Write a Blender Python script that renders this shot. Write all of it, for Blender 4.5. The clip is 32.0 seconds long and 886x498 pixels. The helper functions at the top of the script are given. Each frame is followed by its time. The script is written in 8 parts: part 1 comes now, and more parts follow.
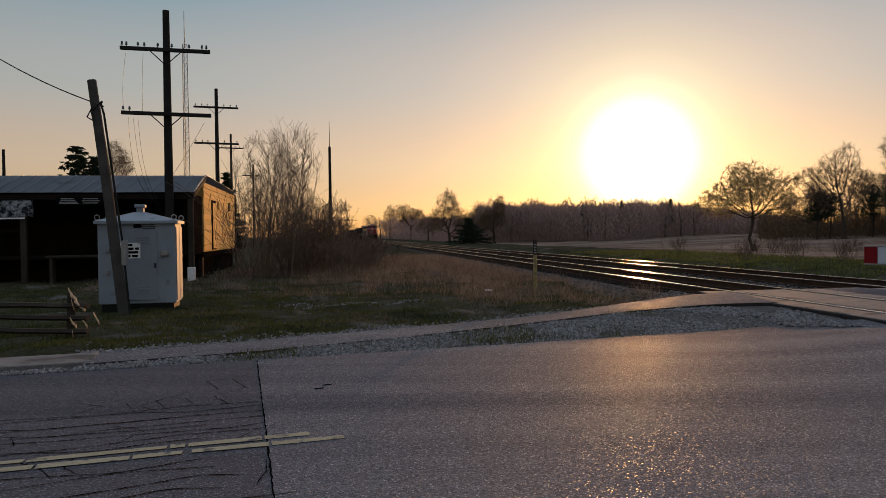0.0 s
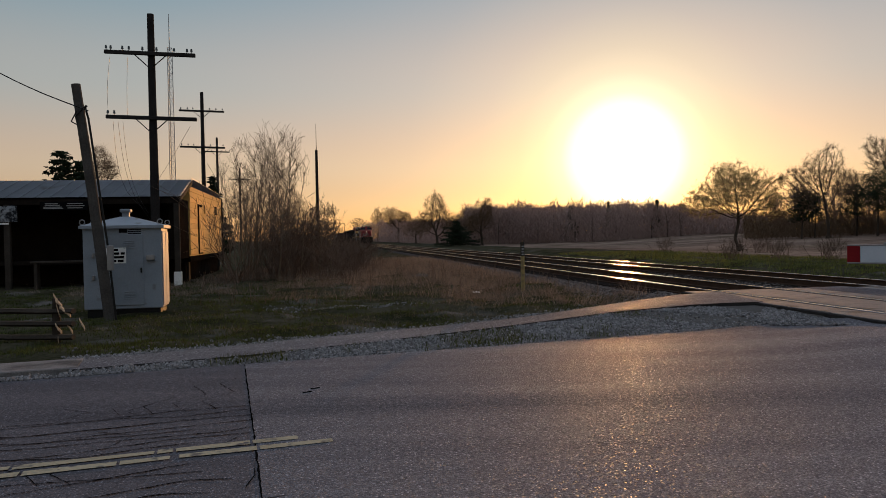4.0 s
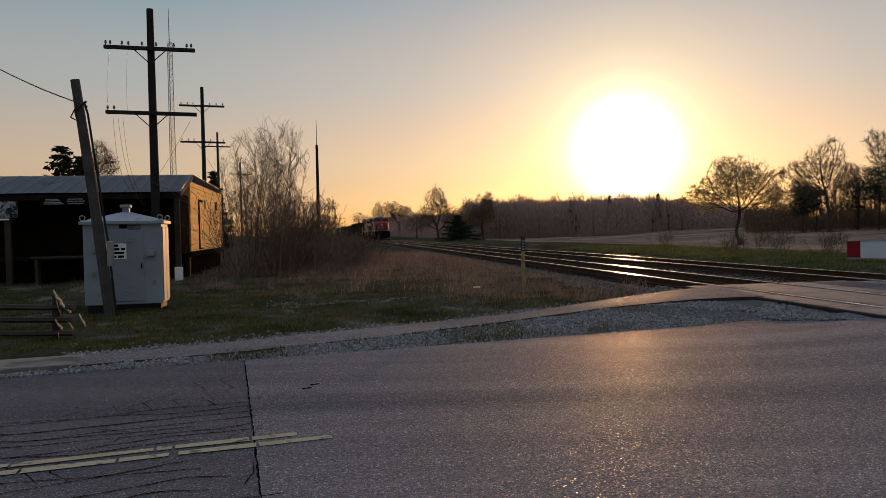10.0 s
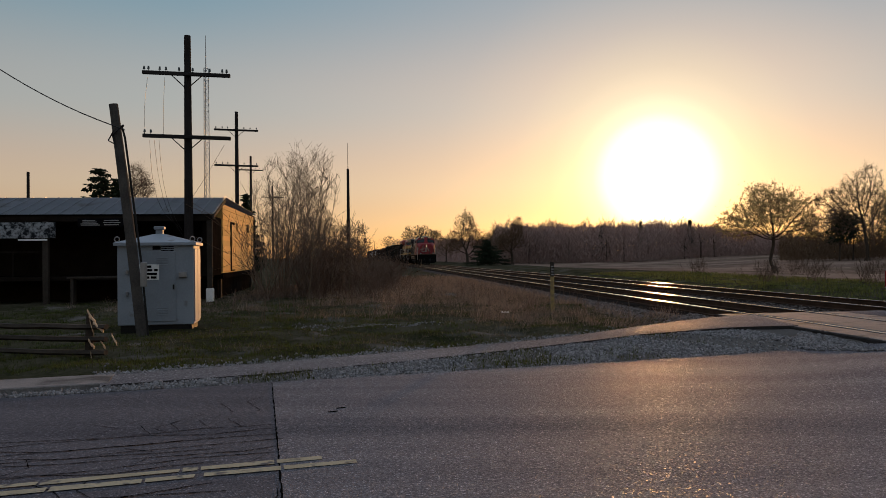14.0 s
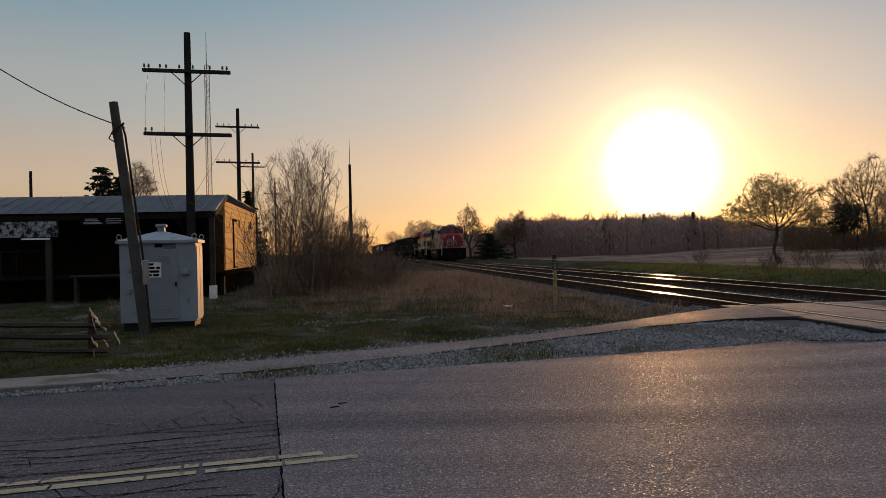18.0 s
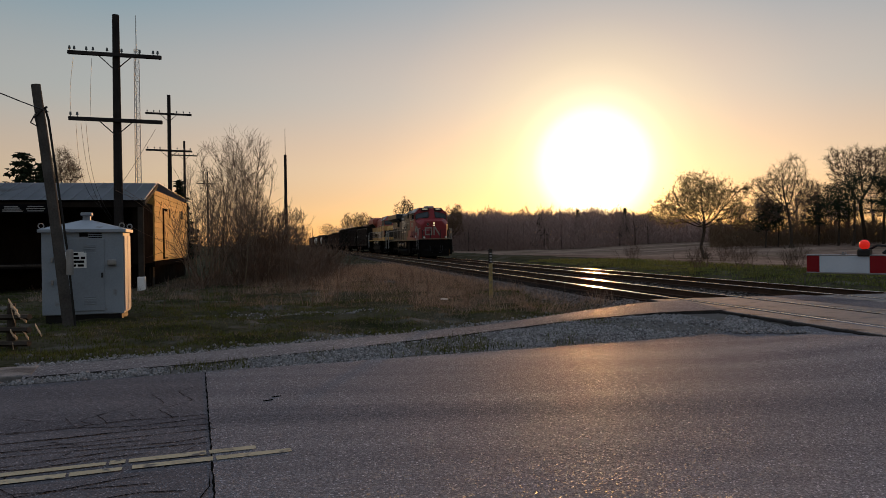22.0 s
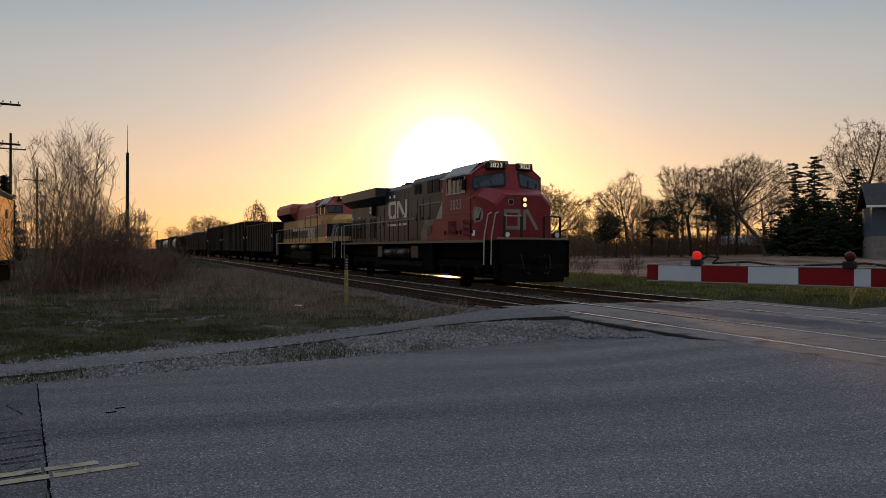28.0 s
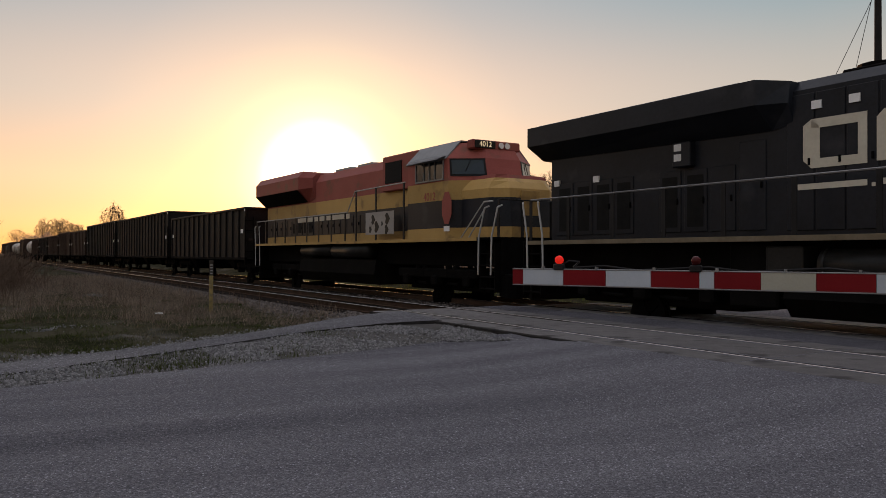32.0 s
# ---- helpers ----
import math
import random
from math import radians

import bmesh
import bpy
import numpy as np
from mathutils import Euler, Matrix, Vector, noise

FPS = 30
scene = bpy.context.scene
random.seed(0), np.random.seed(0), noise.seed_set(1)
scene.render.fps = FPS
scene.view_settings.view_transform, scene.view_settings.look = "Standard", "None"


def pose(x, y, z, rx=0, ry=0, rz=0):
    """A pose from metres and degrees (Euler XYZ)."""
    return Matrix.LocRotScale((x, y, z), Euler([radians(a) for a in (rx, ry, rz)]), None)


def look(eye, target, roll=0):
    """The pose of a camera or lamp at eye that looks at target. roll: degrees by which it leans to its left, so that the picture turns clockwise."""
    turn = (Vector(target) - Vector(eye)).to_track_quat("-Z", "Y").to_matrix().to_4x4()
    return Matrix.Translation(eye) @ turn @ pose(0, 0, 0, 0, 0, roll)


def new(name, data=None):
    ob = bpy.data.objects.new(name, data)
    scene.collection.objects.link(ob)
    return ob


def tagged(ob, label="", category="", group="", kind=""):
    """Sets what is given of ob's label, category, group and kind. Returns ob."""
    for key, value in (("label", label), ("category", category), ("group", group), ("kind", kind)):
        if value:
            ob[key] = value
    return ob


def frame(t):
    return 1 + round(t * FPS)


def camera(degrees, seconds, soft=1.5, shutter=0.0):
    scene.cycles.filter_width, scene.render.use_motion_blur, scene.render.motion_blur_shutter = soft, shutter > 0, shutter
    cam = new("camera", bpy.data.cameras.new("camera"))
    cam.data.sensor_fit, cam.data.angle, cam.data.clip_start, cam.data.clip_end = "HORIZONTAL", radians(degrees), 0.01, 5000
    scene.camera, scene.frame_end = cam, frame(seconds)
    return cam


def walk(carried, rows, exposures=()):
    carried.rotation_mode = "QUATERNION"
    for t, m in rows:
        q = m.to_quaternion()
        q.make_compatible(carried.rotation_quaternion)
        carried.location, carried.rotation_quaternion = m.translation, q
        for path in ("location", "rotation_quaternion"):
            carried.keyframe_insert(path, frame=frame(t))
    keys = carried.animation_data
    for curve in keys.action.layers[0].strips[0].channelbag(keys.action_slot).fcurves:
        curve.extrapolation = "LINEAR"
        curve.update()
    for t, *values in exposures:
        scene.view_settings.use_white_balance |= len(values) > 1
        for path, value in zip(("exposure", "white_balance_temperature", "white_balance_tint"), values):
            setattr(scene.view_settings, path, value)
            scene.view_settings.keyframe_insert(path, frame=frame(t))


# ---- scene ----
cam = camera(60.49, 32.0, soft=0.8)
PATH = [
    (0, pose(-0.002, -0.001, 1.449, 88.928, 0.675, 0.087)),
    (0.5, pose(-0.001, -0.010, 1.450, 89.069, 0.720, -0.204)),
    (1, pose(-0.005, -0.011, 1.448, 89.197, 0.723, -0.456)),
    (1.5, pose(0.001, -0.013, 1.451, 89.221, 0.833, -0.590)),
    (2, pose(-0.002, -0.015, 1.449, 89.261, 0.861, -0.725)),
    (2.5, pose(-0.001, -0.018, 1.451, 89.262, 0.915, -0.764)),
    (3, pose(0.002, -0.017, 1.451, 89.250, 0.959, -0.745)),
    (3.5, pose(0.004, -0.015, 1.450, 89.192, 1.052, -0.771)),
    (5.5, pose(-0.001, -0.005, 1.446, 88.793, 1.252, -0.997)),
    (6, pose(0.004, -0.001, 1.448, 88.747, 1.303, -1.032)),
    (6.5, pose(0.008, 0.002, 1.446, 88.640, 1.331, -1.117)),
    (7, pose(0.005, -0.000, 1.445, 88.591, 1.405, -1.184)),
    (7.5, pose(0.003, 0.003, 1.445, 88.568, 1.334, -1.191)),
    (8, pose(0.004, -0.002, 1.445, 88.572, 1.319, -1.222)),
    (8.5, pose(0.005, -0.007, 1.446, 88.510, 1.339, -1.222)),
    (9, pose(0.004, -0.007, 1.450, 88.428, 1.311, -1.227)),
    (9.5, pose(0.011, -0.004, 1.453, 88.402, 1.364, -1.130)),
    (10, pose(0.020, -0.003, 1.463, 88.666, 1.227, -0.764)),
    (10.5, pose(0.015, 0.009, 1.469, 90.102, 1.086, -0.091)),
    (11, pose(0.013, 0.024, 1.471, 90.278, 0.935, 0.399)),
    (11.5, pose(0.031, 0.014, 1.467, 90.545, 0.739, 0.712)),
    (12, pose(0.031, 0.032, 1.467, 90.674, 0.608, 0.710)),
    (12.5, pose(0.026, 0.028, 1.463, 90.699, 0.518, 0.778)),
    (13, pose(0.046, 0.019, 1.465, 90.607, 0.564, 0.958)),
    (13.5, pose(0.047, 0.008, 1.463, 90.557, 0.588, 1.194)),
    (14, pose(0.034, 0.010, 1.464, 90.536, 0.637, 1.454)),
    (14.5, pose(0.044, 0.003, 1.462, 90.506, 0.755, 1.734)),
    (16.5, pose(0.059, 0.022, 1.459, 90.138, 1.270, 1.927)),
    (17, pose(0.045, 0.024, 1.458, 90.090, 1.314, 1.850)),
    (17.5, pose(0.044, 0.016, 1.455, 90.086, 1.282, 1.812)),
    (18, pose(0.063, 0.025, 1.458, 90.142, 1.275, 1.699)),
    (18.5, pose(0.064, 0.028, 1.457, 90.081, 1.158, 1.365)),
    (19, pose(0.055, 0.043, 1.455, 89.884, 1.042, 0.900)),
    (19.5, pose(0.068, 0.034, 1.452, 89.746, 0.676, 0.443)),
    (20, pose(0.071, 0.034, 1.453, 89.688, 0.523, 0.099)),
    (20.5, pose(0.070, 0.028, 1.454, 89.650, 0.614, -0.407)),
    (21, pose(0.066, 0.041, 1.448, 89.646, 0.760, -1.078)),
    (21.5, pose(0.059, 0.051, 1.445, 89.588, 0.714, -1.955)),
    (22, pose(0.058, 0.041, 1.451, 89.543, 0.689, -3.086)),
    (22.5, pose(0.058, 0.040, 1.453, 89.604, 0.542, -4.341)),
    (23, pose(0.052, 0.041, 1.450, 89.666, 0.449, -5.025)),
    (23.5, pose(0.051, 0.047, 1.450, 89.701, 0.491, -5.581)),
    (24, pose(0.051, 0.054, 1.451, 89.718, 0.589, -6.341)),
    (24.5, pose(0.045, 0.059, 1.453, 89.776, 0.518, -7.156)),
    (25, pose(0.037, 0.060, 1.451, 89.856, 0.412, -7.844)),
    (25.5, pose(0.027, 0.064, 1.450, 89.917, 0.302, -8.578)),
    (27.5, pose(-0.005, 0.038, 1.443, 89.971, -0.117, -12.827)),
    (28, pose(-0.012, 0.040, 1.441, 90.021, -0.223, -14.090)),
    (28.5, pose(0.010, 0.085, 1.441, 90.123, -0.273, -15.553)),
    (29, pose(0.005, 0.086, 1.441, 90.177, -0.296, -17.450)),
    (29.5, pose(0.004, 0.062, 1.440, 90.218, -0.259, -18.435)),
    (30, pose(0.008, 0.063, 1.438, 90.218, -0.276, -19.316)),
    (30.5, pose(0.008, 0.050, 1.438, 90.283, -0.299, -20.101)),
    (31, pose(0.013, 0.054, 1.436, 90.315, -0.337, -20.926)),
    (31.5, pose(0.013, 0.046, 1.440, 90.354, -0.228, -22.200)),
    (32, pose(0.013, 0.046, 1.440, 90.431, -0.191, -23.733)),
]
EXPOSURES = [(0, -0.03, 6500, 13), (23, -0.03, 6500, 13), (28, 0.15, 6800, 16), (30, 0.26, 7300, 19), (32, 0.32, 7550, 21)]
walk(cam, PATH, EXPOSURES)

# ---- light ----
SUN_BEARING, SUN_HEIGHT = 14.4, 5.6
SUN_WAY = Vector((math.sin(radians(SUN_BEARING)) * math.cos(radians(SUN_HEIGHT)),
                  math.cos(radians(SUN_BEARING)) * math.cos(radians(SUN_HEIGHT)), math.sin(radians(SUN_HEIGHT))))
world = bpy.data.worlds.new("evening_sky")
scene.world = world
world.use_nodes = True
wn, wl = world.node_tree.nodes, world.node_tree.links
wn.clear()
sky = wn.new("ShaderNodeTexSky")
sky.sky_type, sky.sun_disc = "NISHITA", False
sky.sun_elevation, sky.sun_rotation = radians(SUN_HEIGHT), radians(SUN_BEARING)
sky.air_density, sky.dust_density, sky.ozone_density, sky.altitude = 1.0, 0.35, 1.5, 100
sky_back = wn.new("ShaderNodeBackground")
sky_back.inputs["Strength"].default_value = 0.05
wl.new(sky.outputs[0], sky_back.inputs["Color"])


def sky_ramp(stops, source, far, mode="EASE"):
    mr = wn.new("ShaderNodeMapRange")
    mr.inputs["From Max"].default_value = far
    wl.new(source, mr.inputs["Value"])
    r = wn.new("ShaderNodeValToRGB")
    r.color_ramp.interpolation = mode
    els = r.color_ramp.elements
    els[0].position, els[0].color = stops[0][0], (*stops[0][1], 1)
    els[1].position, els[1].color = stops[-1][0], (*stops[-1][1], 1)
    for at, col in stops[1:-1]:
        e = els.new(at)
        e.color = (*col, 1)
    wl.new(mr.outputs[0], r.inputs["Fac"])
    return r.outputs["Color"]


# evening haze: warm along the horizon, blue-grey above, stronger towards the sun
coord = wn.new("ShaderNodeTexCoord")
apart = wn.new("ShaderNodeSeparateXYZ")
wl.new(coord.outputs["Generated"], apart.inputs[0])
HAZE = [(0.0, (0.29, 0.112, 0.070)), (0.05, (0.37, 0.186, 0.118)), (0.10, (0.405, 0.246, 0.158)), (0.20, (0.29, 0.266, 0.230)), (0.34, (0.122, 0.210, 0.244)), (0.60, (0.42, 0.47, 0.55)), (1.0, (0.58, 0.66, 0.78))]
haze = sky_ramp(HAZE, apart.outputs["Z"], 1.0)
dot = wn.new("ShaderNodeVectorMath")
dot.operation = "DOT_PRODUCT"
dot.inputs[1].default_value = SUN_WAY
wl.new(coord.outputs["Generated"], dot.inputs[0])
side = wn.new("ShaderNodeMapRange")
side.inputs["From Min"].default_value, side.inputs["From Max"].default_value = -1.0, 1.0
side.inputs["To Min"].default_value, side.inputs["To Max"].default_value = 0.85, 1.0
wl.new(dot.outputs["Value"], side.inputs["Value"])
haze_back = wn.new("ShaderNodeBackground")
wl.new(haze, haze_back.inputs["Color"])
wl.new(side.outputs[0], haze_back.inputs["Strength"])
# the bright disc of light round the low sun
ang = wn.new("ShaderNodeMath")
ang.operation = "ARCCOSINE"
wl.new(dot.outputs["Value"], ang.inputs[0])
GLOW = [(0.0, (4.0, 3.7, 3.2)), (0.078, (2.2, 2.0, 1.55)), (0.102, (1.0, 0.88, 0.55)), (0.13, (0.56, 0.43, 0.19)), (0.17, (0.35, 0.215, 0.06)), (0.22, (0.235, 0.118, 0.014)), (0.30, (0.160, 0.055, 0.003)), (0.45, (0.080, 0.020, 0.001)), (1.0, (0.0, 0.0, 0.0))]
glow_back = wn.new("ShaderNodeBackground")
wl.new(sky_ramp(GLOW, ang.outputs[0], 0.62, "LINEAR"), glow_back.inputs["Color"])
both = wn.new("ShaderNodeAddShader")
wl.new(sky_back.outputs[0], both.inputs[0])
wl.new(glow_back.outputs[0], both.inputs[1])
three = wn.new("ShaderNodeAddShader")
wl.new(both.outputs[0], three.inputs[0])
wl.new(haze_back.outputs[0], three.inputs[1])
sky_out = wn.new("ShaderNodeOutputWorld")
wl.new(three.outputs[0], sky_out.inputs["Surface"])

sun_data = bpy.data.lights.new("sun", "SUN")
sun_data.energy, sun_data.angle, sun_data.color = 2.9, radians(1.0), (1.0, 0.48, 0.16)
sun = new("sun", sun_data)
sun.matrix_world = look(SUN_WAY * 100, (0, 0, 0))


# ---- materials ----
def surface(name, c1, c2, size=4.0, fine=60.0, rough=0.8, metal=0.0, bump=0.15, spread=0.25, glow=None, coat=0.0, stain=None, spec=0.12, island=0.0, thin=0.0):
    """A surface that varies between two colours, with broad patches, grain and fine relief, in metres."""
    m = bpy.data.materials.new(name)
    m.use_nodes = True
    nt = m.node_tree
    n, l = nt.nodes, nt.links
    b = n["Principled BSDF"]
    tc = n.new("ShaderNodeTexCoord")
    big = n.new("ShaderNodeTexNoise")
    big.inputs["Scale"].default_value, big.inputs["Detail"].default_value = size, 4
    small = n.new("ShaderNodeTexNoise")
    small.inputs["Scale"].default_value, small.inputs["Detail"].default_value = fine, 3
    l.new(tc.outputs["Object"], big.inputs["Vector"])
    l.new(tc.outputs["Object"], small.inputs["Vector"])
    mixv = n.new("ShaderNodeMix")
    mixv.inputs[0].default_value = 0.4
    l.new(big.outputs["Fac"], mixv.inputs[2])
    l.new(small.outputs["Fac"], mixv.inputs[3])
    cr = n.new("ShaderNodeValToRGB")
    cr.color_ramp.elements[0].position, cr.color_ramp.elements[1].position = 0.5 - spread, 0.5 + spread
    cr.color_ramp.elements[0].color, cr.color_ramp.elements[1].color = (*c1, 1), (*c2, 1)
    l.new(mixv.outputs[0], cr.inputs["Fac"])
    out = cr.outputs["Color"]
    info = n.new("ShaderNodeObjectInfo")
    vary = n.new("ShaderNodeHueSaturation")
    mr = n.new("ShaderNodeMapRange")
    mr.inputs["To Min"].default_value, mr.inputs["To Max"].default_value = 0.88, 1.12
    l.new(info.outputs["Random"], mr.inputs["Value"])
    l.new(mr.outputs[0], vary.inputs["Value"])
    if island:                                          # every blade or stone has its own shade
        geo = n.new("ShaderNodeNewGeometry")
        each = n.new("ShaderNodeMapRange")
        each.inputs["To Min"].default_value, each.inputs["To Max"].default_value = 1 - island, 1 + island
        l.new(geo.outputs["Random Per Island"], each.inputs["Value"])
        l.new(each.outputs[0], vary.inputs["Value"])
    l.new(out, vary.inputs["Color"])
    out = vary.outputs["Color"]
    if stain:
        st = n.new("ShaderNodeTexNoise")
        st.inputs["Scale"].default_value, st.inputs["Detail"].default_value = stain[1], 6
        l.new(tc.outputs["Object"], st.inputs["Vector"])
        sr = n.new("ShaderNodeValToRGB")
        sr.color_ramp.elements[0].position, sr.color_ramp.elements[1].position = stain[2], stain[2] + 0.12
        l.new(st.outputs["Fac"], sr.inputs["Fac"])
        mx = n.new("ShaderNodeMix")
        mx.data_type = "RGBA"
        l.new(sr.outputs["Color"], mx.inputs[0])
        l.new(out, mx.inputs[6])
        mx.inputs[7].default_value = (*stain[0], 1)
        out = mx.outputs[2]
    l.new(out, b.inputs["Base Color"])
    b.inputs["Metallic"].default_value = metal
    b.inputs["Specular IOR Level"].default_value = spec
    rr = n.new("ShaderNodeMapRange")
    rr.inputs["To Min"].default_value, rr.inputs["To Max"].default_value = max(0.03, rough - 0.12), min(1, rough + 0.12)
    l.new(small.outputs["Fac"], rr.inputs["Value"])
    l.new(rr.outputs[0], b.inputs["Roughness"])
    if coat:
        b.inputs["Coat Weight"].default_value = coat
    if bump:
        bp = n.new("ShaderNodeBump")
        bp.inputs["Strength"].default_value, bp.inputs["Distance"].default_value = bump, 0.02
        l.new(small.outputs["Fac"], bp.inputs["Height"])
        l.new(bp.outputs[0], b.inputs["Normal"])
    if glow:
        b.inputs["Emission Color"].default_value = (*glow[0], 1)
        b.inputs["Emission Strength"].default_value = glow[1]
    if thin:                                            # blades and young leaves let light through
        tr = n.new("ShaderNodeBsdfTranslucent")
        l.new(out, tr.inputs["Color"])
        mix = n.new("ShaderNodeMixShader")
        mix.inputs[0].default_value = thin
        l.new(b.outputs[0], mix.inputs[1])
        l.new(tr.outputs[0], mix.inputs[2])
        l.new(mix.outputs[0], n["Material Output"].inputs["Surface"])
    return m


M = {}
def stony(name, c1, c2, stones, size, spec, shine, relief, dark=(0.03, 0.03, 0.032)):
    """Worn asphalt: stones of many greys set in dark binder, a few of them polished."""
    m = surface(name, c1, c2, size, 40, 0.85, bump=0, spread=0.11, spec=spec)
    n, l = m.node_tree.nodes, m.node_tree.links
    b = n["Principled BSDF"]
    tc = n.new("ShaderNodeTexCoord")
    lane = n.new("ShaderNodeMapping")                   # broad worn bands along the road
    lane.inputs["Rotation"].default_value = (0, 0, -radians(19.0))
    lane.inputs["Scale"].default_value = (0.07, 1.0, 1.0)
    l.new(tc.outputs["Object"], lane.inputs["Vector"])
    l.new(lane.outputs[0], n["Noise Texture"].inputs["Vector"])
    cell = n.new("ShaderNodeTexVoronoi")
    cell.inputs["Scale"].default_value = stones
    l.new(tc.outputs["Object"], cell.inputs["Vector"])
    grey = n.new("ShaderNodeSeparateColor")
    l.new(cell.outputs["Color"], grey.inputs[0])
    tone = n.new("ShaderNodeMapRange")
    tone.inputs["To Min"].default_value, tone.inputs["To Max"].default_value = 0.66, 1.34
    l.new(grey.outputs[0], tone.inputs["Value"])
    old = b.inputs["Base Color"].links[0].from_socket
    pale = n.new("ShaderNodeMapRange")                  # a few pale chips
    pale.inputs["From Min"].default_value, pale.inputs["From Max"].default_value = 0.93, 0.97
    pale.inputs["To Max"].default_value = 1.3
    l.new(grey.outputs[2], pale.inputs["Value"])
    more = n.new("ShaderNodeMath")
    l.new(tone.outputs[0], more.inputs[0])
    l.new(pale.outputs[0], more.inputs[1])
    tone = more
    mul = n.new("ShaderNodeVectorMath")
    mul.operation = "SCALE"
    l.new(old, mul.inputs[0])
    l.new(tone.outputs[0], mul.inputs["Scale"])
    gap = n.new("ShaderNodeMapRange")
    gap.inputs["From Min"].default_value, gap.inputs["From Max"].default_value = 0.42, 0.70
    gap.inputs["To Max"].default_value = 0.4
    l.new(cell.outputs["Distance"], gap.inputs["Value"])
    mx = n.new("ShaderNodeMix")
    mx.data_type = "RGBA"
    l.new(gap.outputs[0], mx.inputs[0])
    l.new(mul.outputs[0], mx.inputs[6])
    mx.inputs[7].default_value = (*dark, 1)
    l.new(mx.outputs[2], b.inputs["Base Color"])
    # polished stones
    pol = n.new("ShaderNodeMapRange")
    pol.inputs["From Min"].default_value, pol.inputs["From Max"].default_value = 0.80, 0.99
    pol.inputs["To Min"].default_value, pol.inputs["To Max"].default_value = spec, shine
    l.new(grey.outputs[1], pol.inputs["Value"])
    worn = n.new("ShaderNodeMapRange")
    worn.inputs["From Min"].default_value, worn.inputs["From Max"].default_value = 0.40, 0.60
    worn.inputs["To Min"].default_value, worn.inputs["To Max"].default_value = 0.25, 1.7
    l.new(n["Noise Texture"].outputs["Fac"], worn.inputs["Value"])
    gloss = n.new("ShaderNodeMath")
    gloss.operation = "MULTIPLY"
    l.new(pol.outputs[0], gloss.inputs[0])
    l.new(worn.outputs[0], gloss.inputs[1])
    l.new(gloss.outputs[0], b.inputs["Specular IOR Level"])
    ro = n.new("ShaderNodeMapRange")
    ro.inputs["From Min"].default_value, ro.inputs["From Max"].default_value = 0.72, 0.98
    ro.inputs["To Min"].default_value, ro.inputs["To Max"].default_value = 0.95, 0.38
    l.new(grey.outputs[1], ro.inputs["Value"])
    l.new(ro.outputs[0], b.inputs["Roughness"])
    bp = n.new("ShaderNodeBump")
    bp.inputs["Strength"].default_value, bp.inputs["Distance"].default_value = relief, 0.008
    inv = n.new("ShaderNodeMath")
    inv.operation = "SUBTRACT"
    inv.inputs[0].default_value = 1.0
    l.new(cell.outputs["Distance"], inv.inputs[1])
    l.new(inv.outputs[0], bp.inputs["Height"])
    l.new(bp.outputs[0], b.inputs["Normal"])
    return m


M["asphalt"] = stony("asphalt_new", (0.074, 0.072, 0.081), (0.150, 0.146, 0.159), 85, 0.8, 0.006, 0.030, 0.9)
M["asphalt_old"] = stony("asphalt_old", (0.068, 0.066, 0.075), (0.106, 0.102, 0.113), 110, 0.8, 0.008, 0.02, 0.4)
M["path"] = stony("path_asphalt", (0.10, 0.097, 0.104), (0.16, 0.155, 0.163), 60, 0.7, 0.005, 0.006, 0.6)
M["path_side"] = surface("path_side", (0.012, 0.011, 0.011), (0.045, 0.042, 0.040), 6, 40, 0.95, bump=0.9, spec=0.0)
M["tar"] = surface("crack_tar", (0.003, 0.003, 0.003), (0.009, 0.009, 0.009), 3, 60, 0.9, spec=0.0)
M["line"] = surface("road_paint_yellow", (0.24, 0.212, 0.145), (0.37, 0.335, 0.245), 3, 40, 0.8, bump=0.3, stain=((0.085, 0.082, 0.082), 9, 0.55), spec=0.03)
M["line_white"] = surface("road_paint_white", (0.5, 0.5, 0.48), (0.65, 0.65, 0.62), 3, 40, 0.7, stain=((0.08, 0.08, 0.075), 14, 0.58))
M["grass_ground"] = surface("grass_ground", (0.015, 0.017, 0.008), (0.060, 0.053, 0.036), 0.6, 11, 0.95, bump=1.0, spread=0.14, stain=((0.105, 0.096, 0.088), 0.55, 0.57), spec=0.0)
M["field"] = surface("field_soil", (0.085, 0.058, 0.045), (0.23, 0.168, 0.132), 0.10, 1.4, 0.95, bump=1.0, spread=0.12, stain=((0.09, 0.070, 0.045), 0.12, 0.55), spec=0.0)
M["gravel"] = surface("gravel_stone", (0.095, 0.092, 0.094), (0.235, 0.229, 0.231), 9, 60, 0.9, bump=0.3, spec=0.02, island=0.42)
M["gravel_bed"] = surface("gravel_bed", (0.048, 0.045, 0.042), (0.125, 0.118, 0.112), 1.2, 45, 0.95, bump=1.0, spec=0.0)
M["ballast"] = surface("ballast", (0.026, 0.020, 0.018), (0.085, 0.072, 0.066), 1.2, 22, 0.95, bump=1.0, spec=0.0)
M["concrete"] = surface("concrete", (0.092, 0.086, 0.085), (0.185, 0.172, 0.166), 1.5, 40, 0.75, bump=0.7, spread=0.17, stain=((0.055, 0.051, 0.050), 1.6, 0.53), spec=0.10)
M["ballast_stone"] = surface("ballast_stone", (0.075, 0.064, 0.058), (0.17, 0.148, 0.138), 9, 60, 0.95, bump=0.3, spec=0.0, island=0.5)
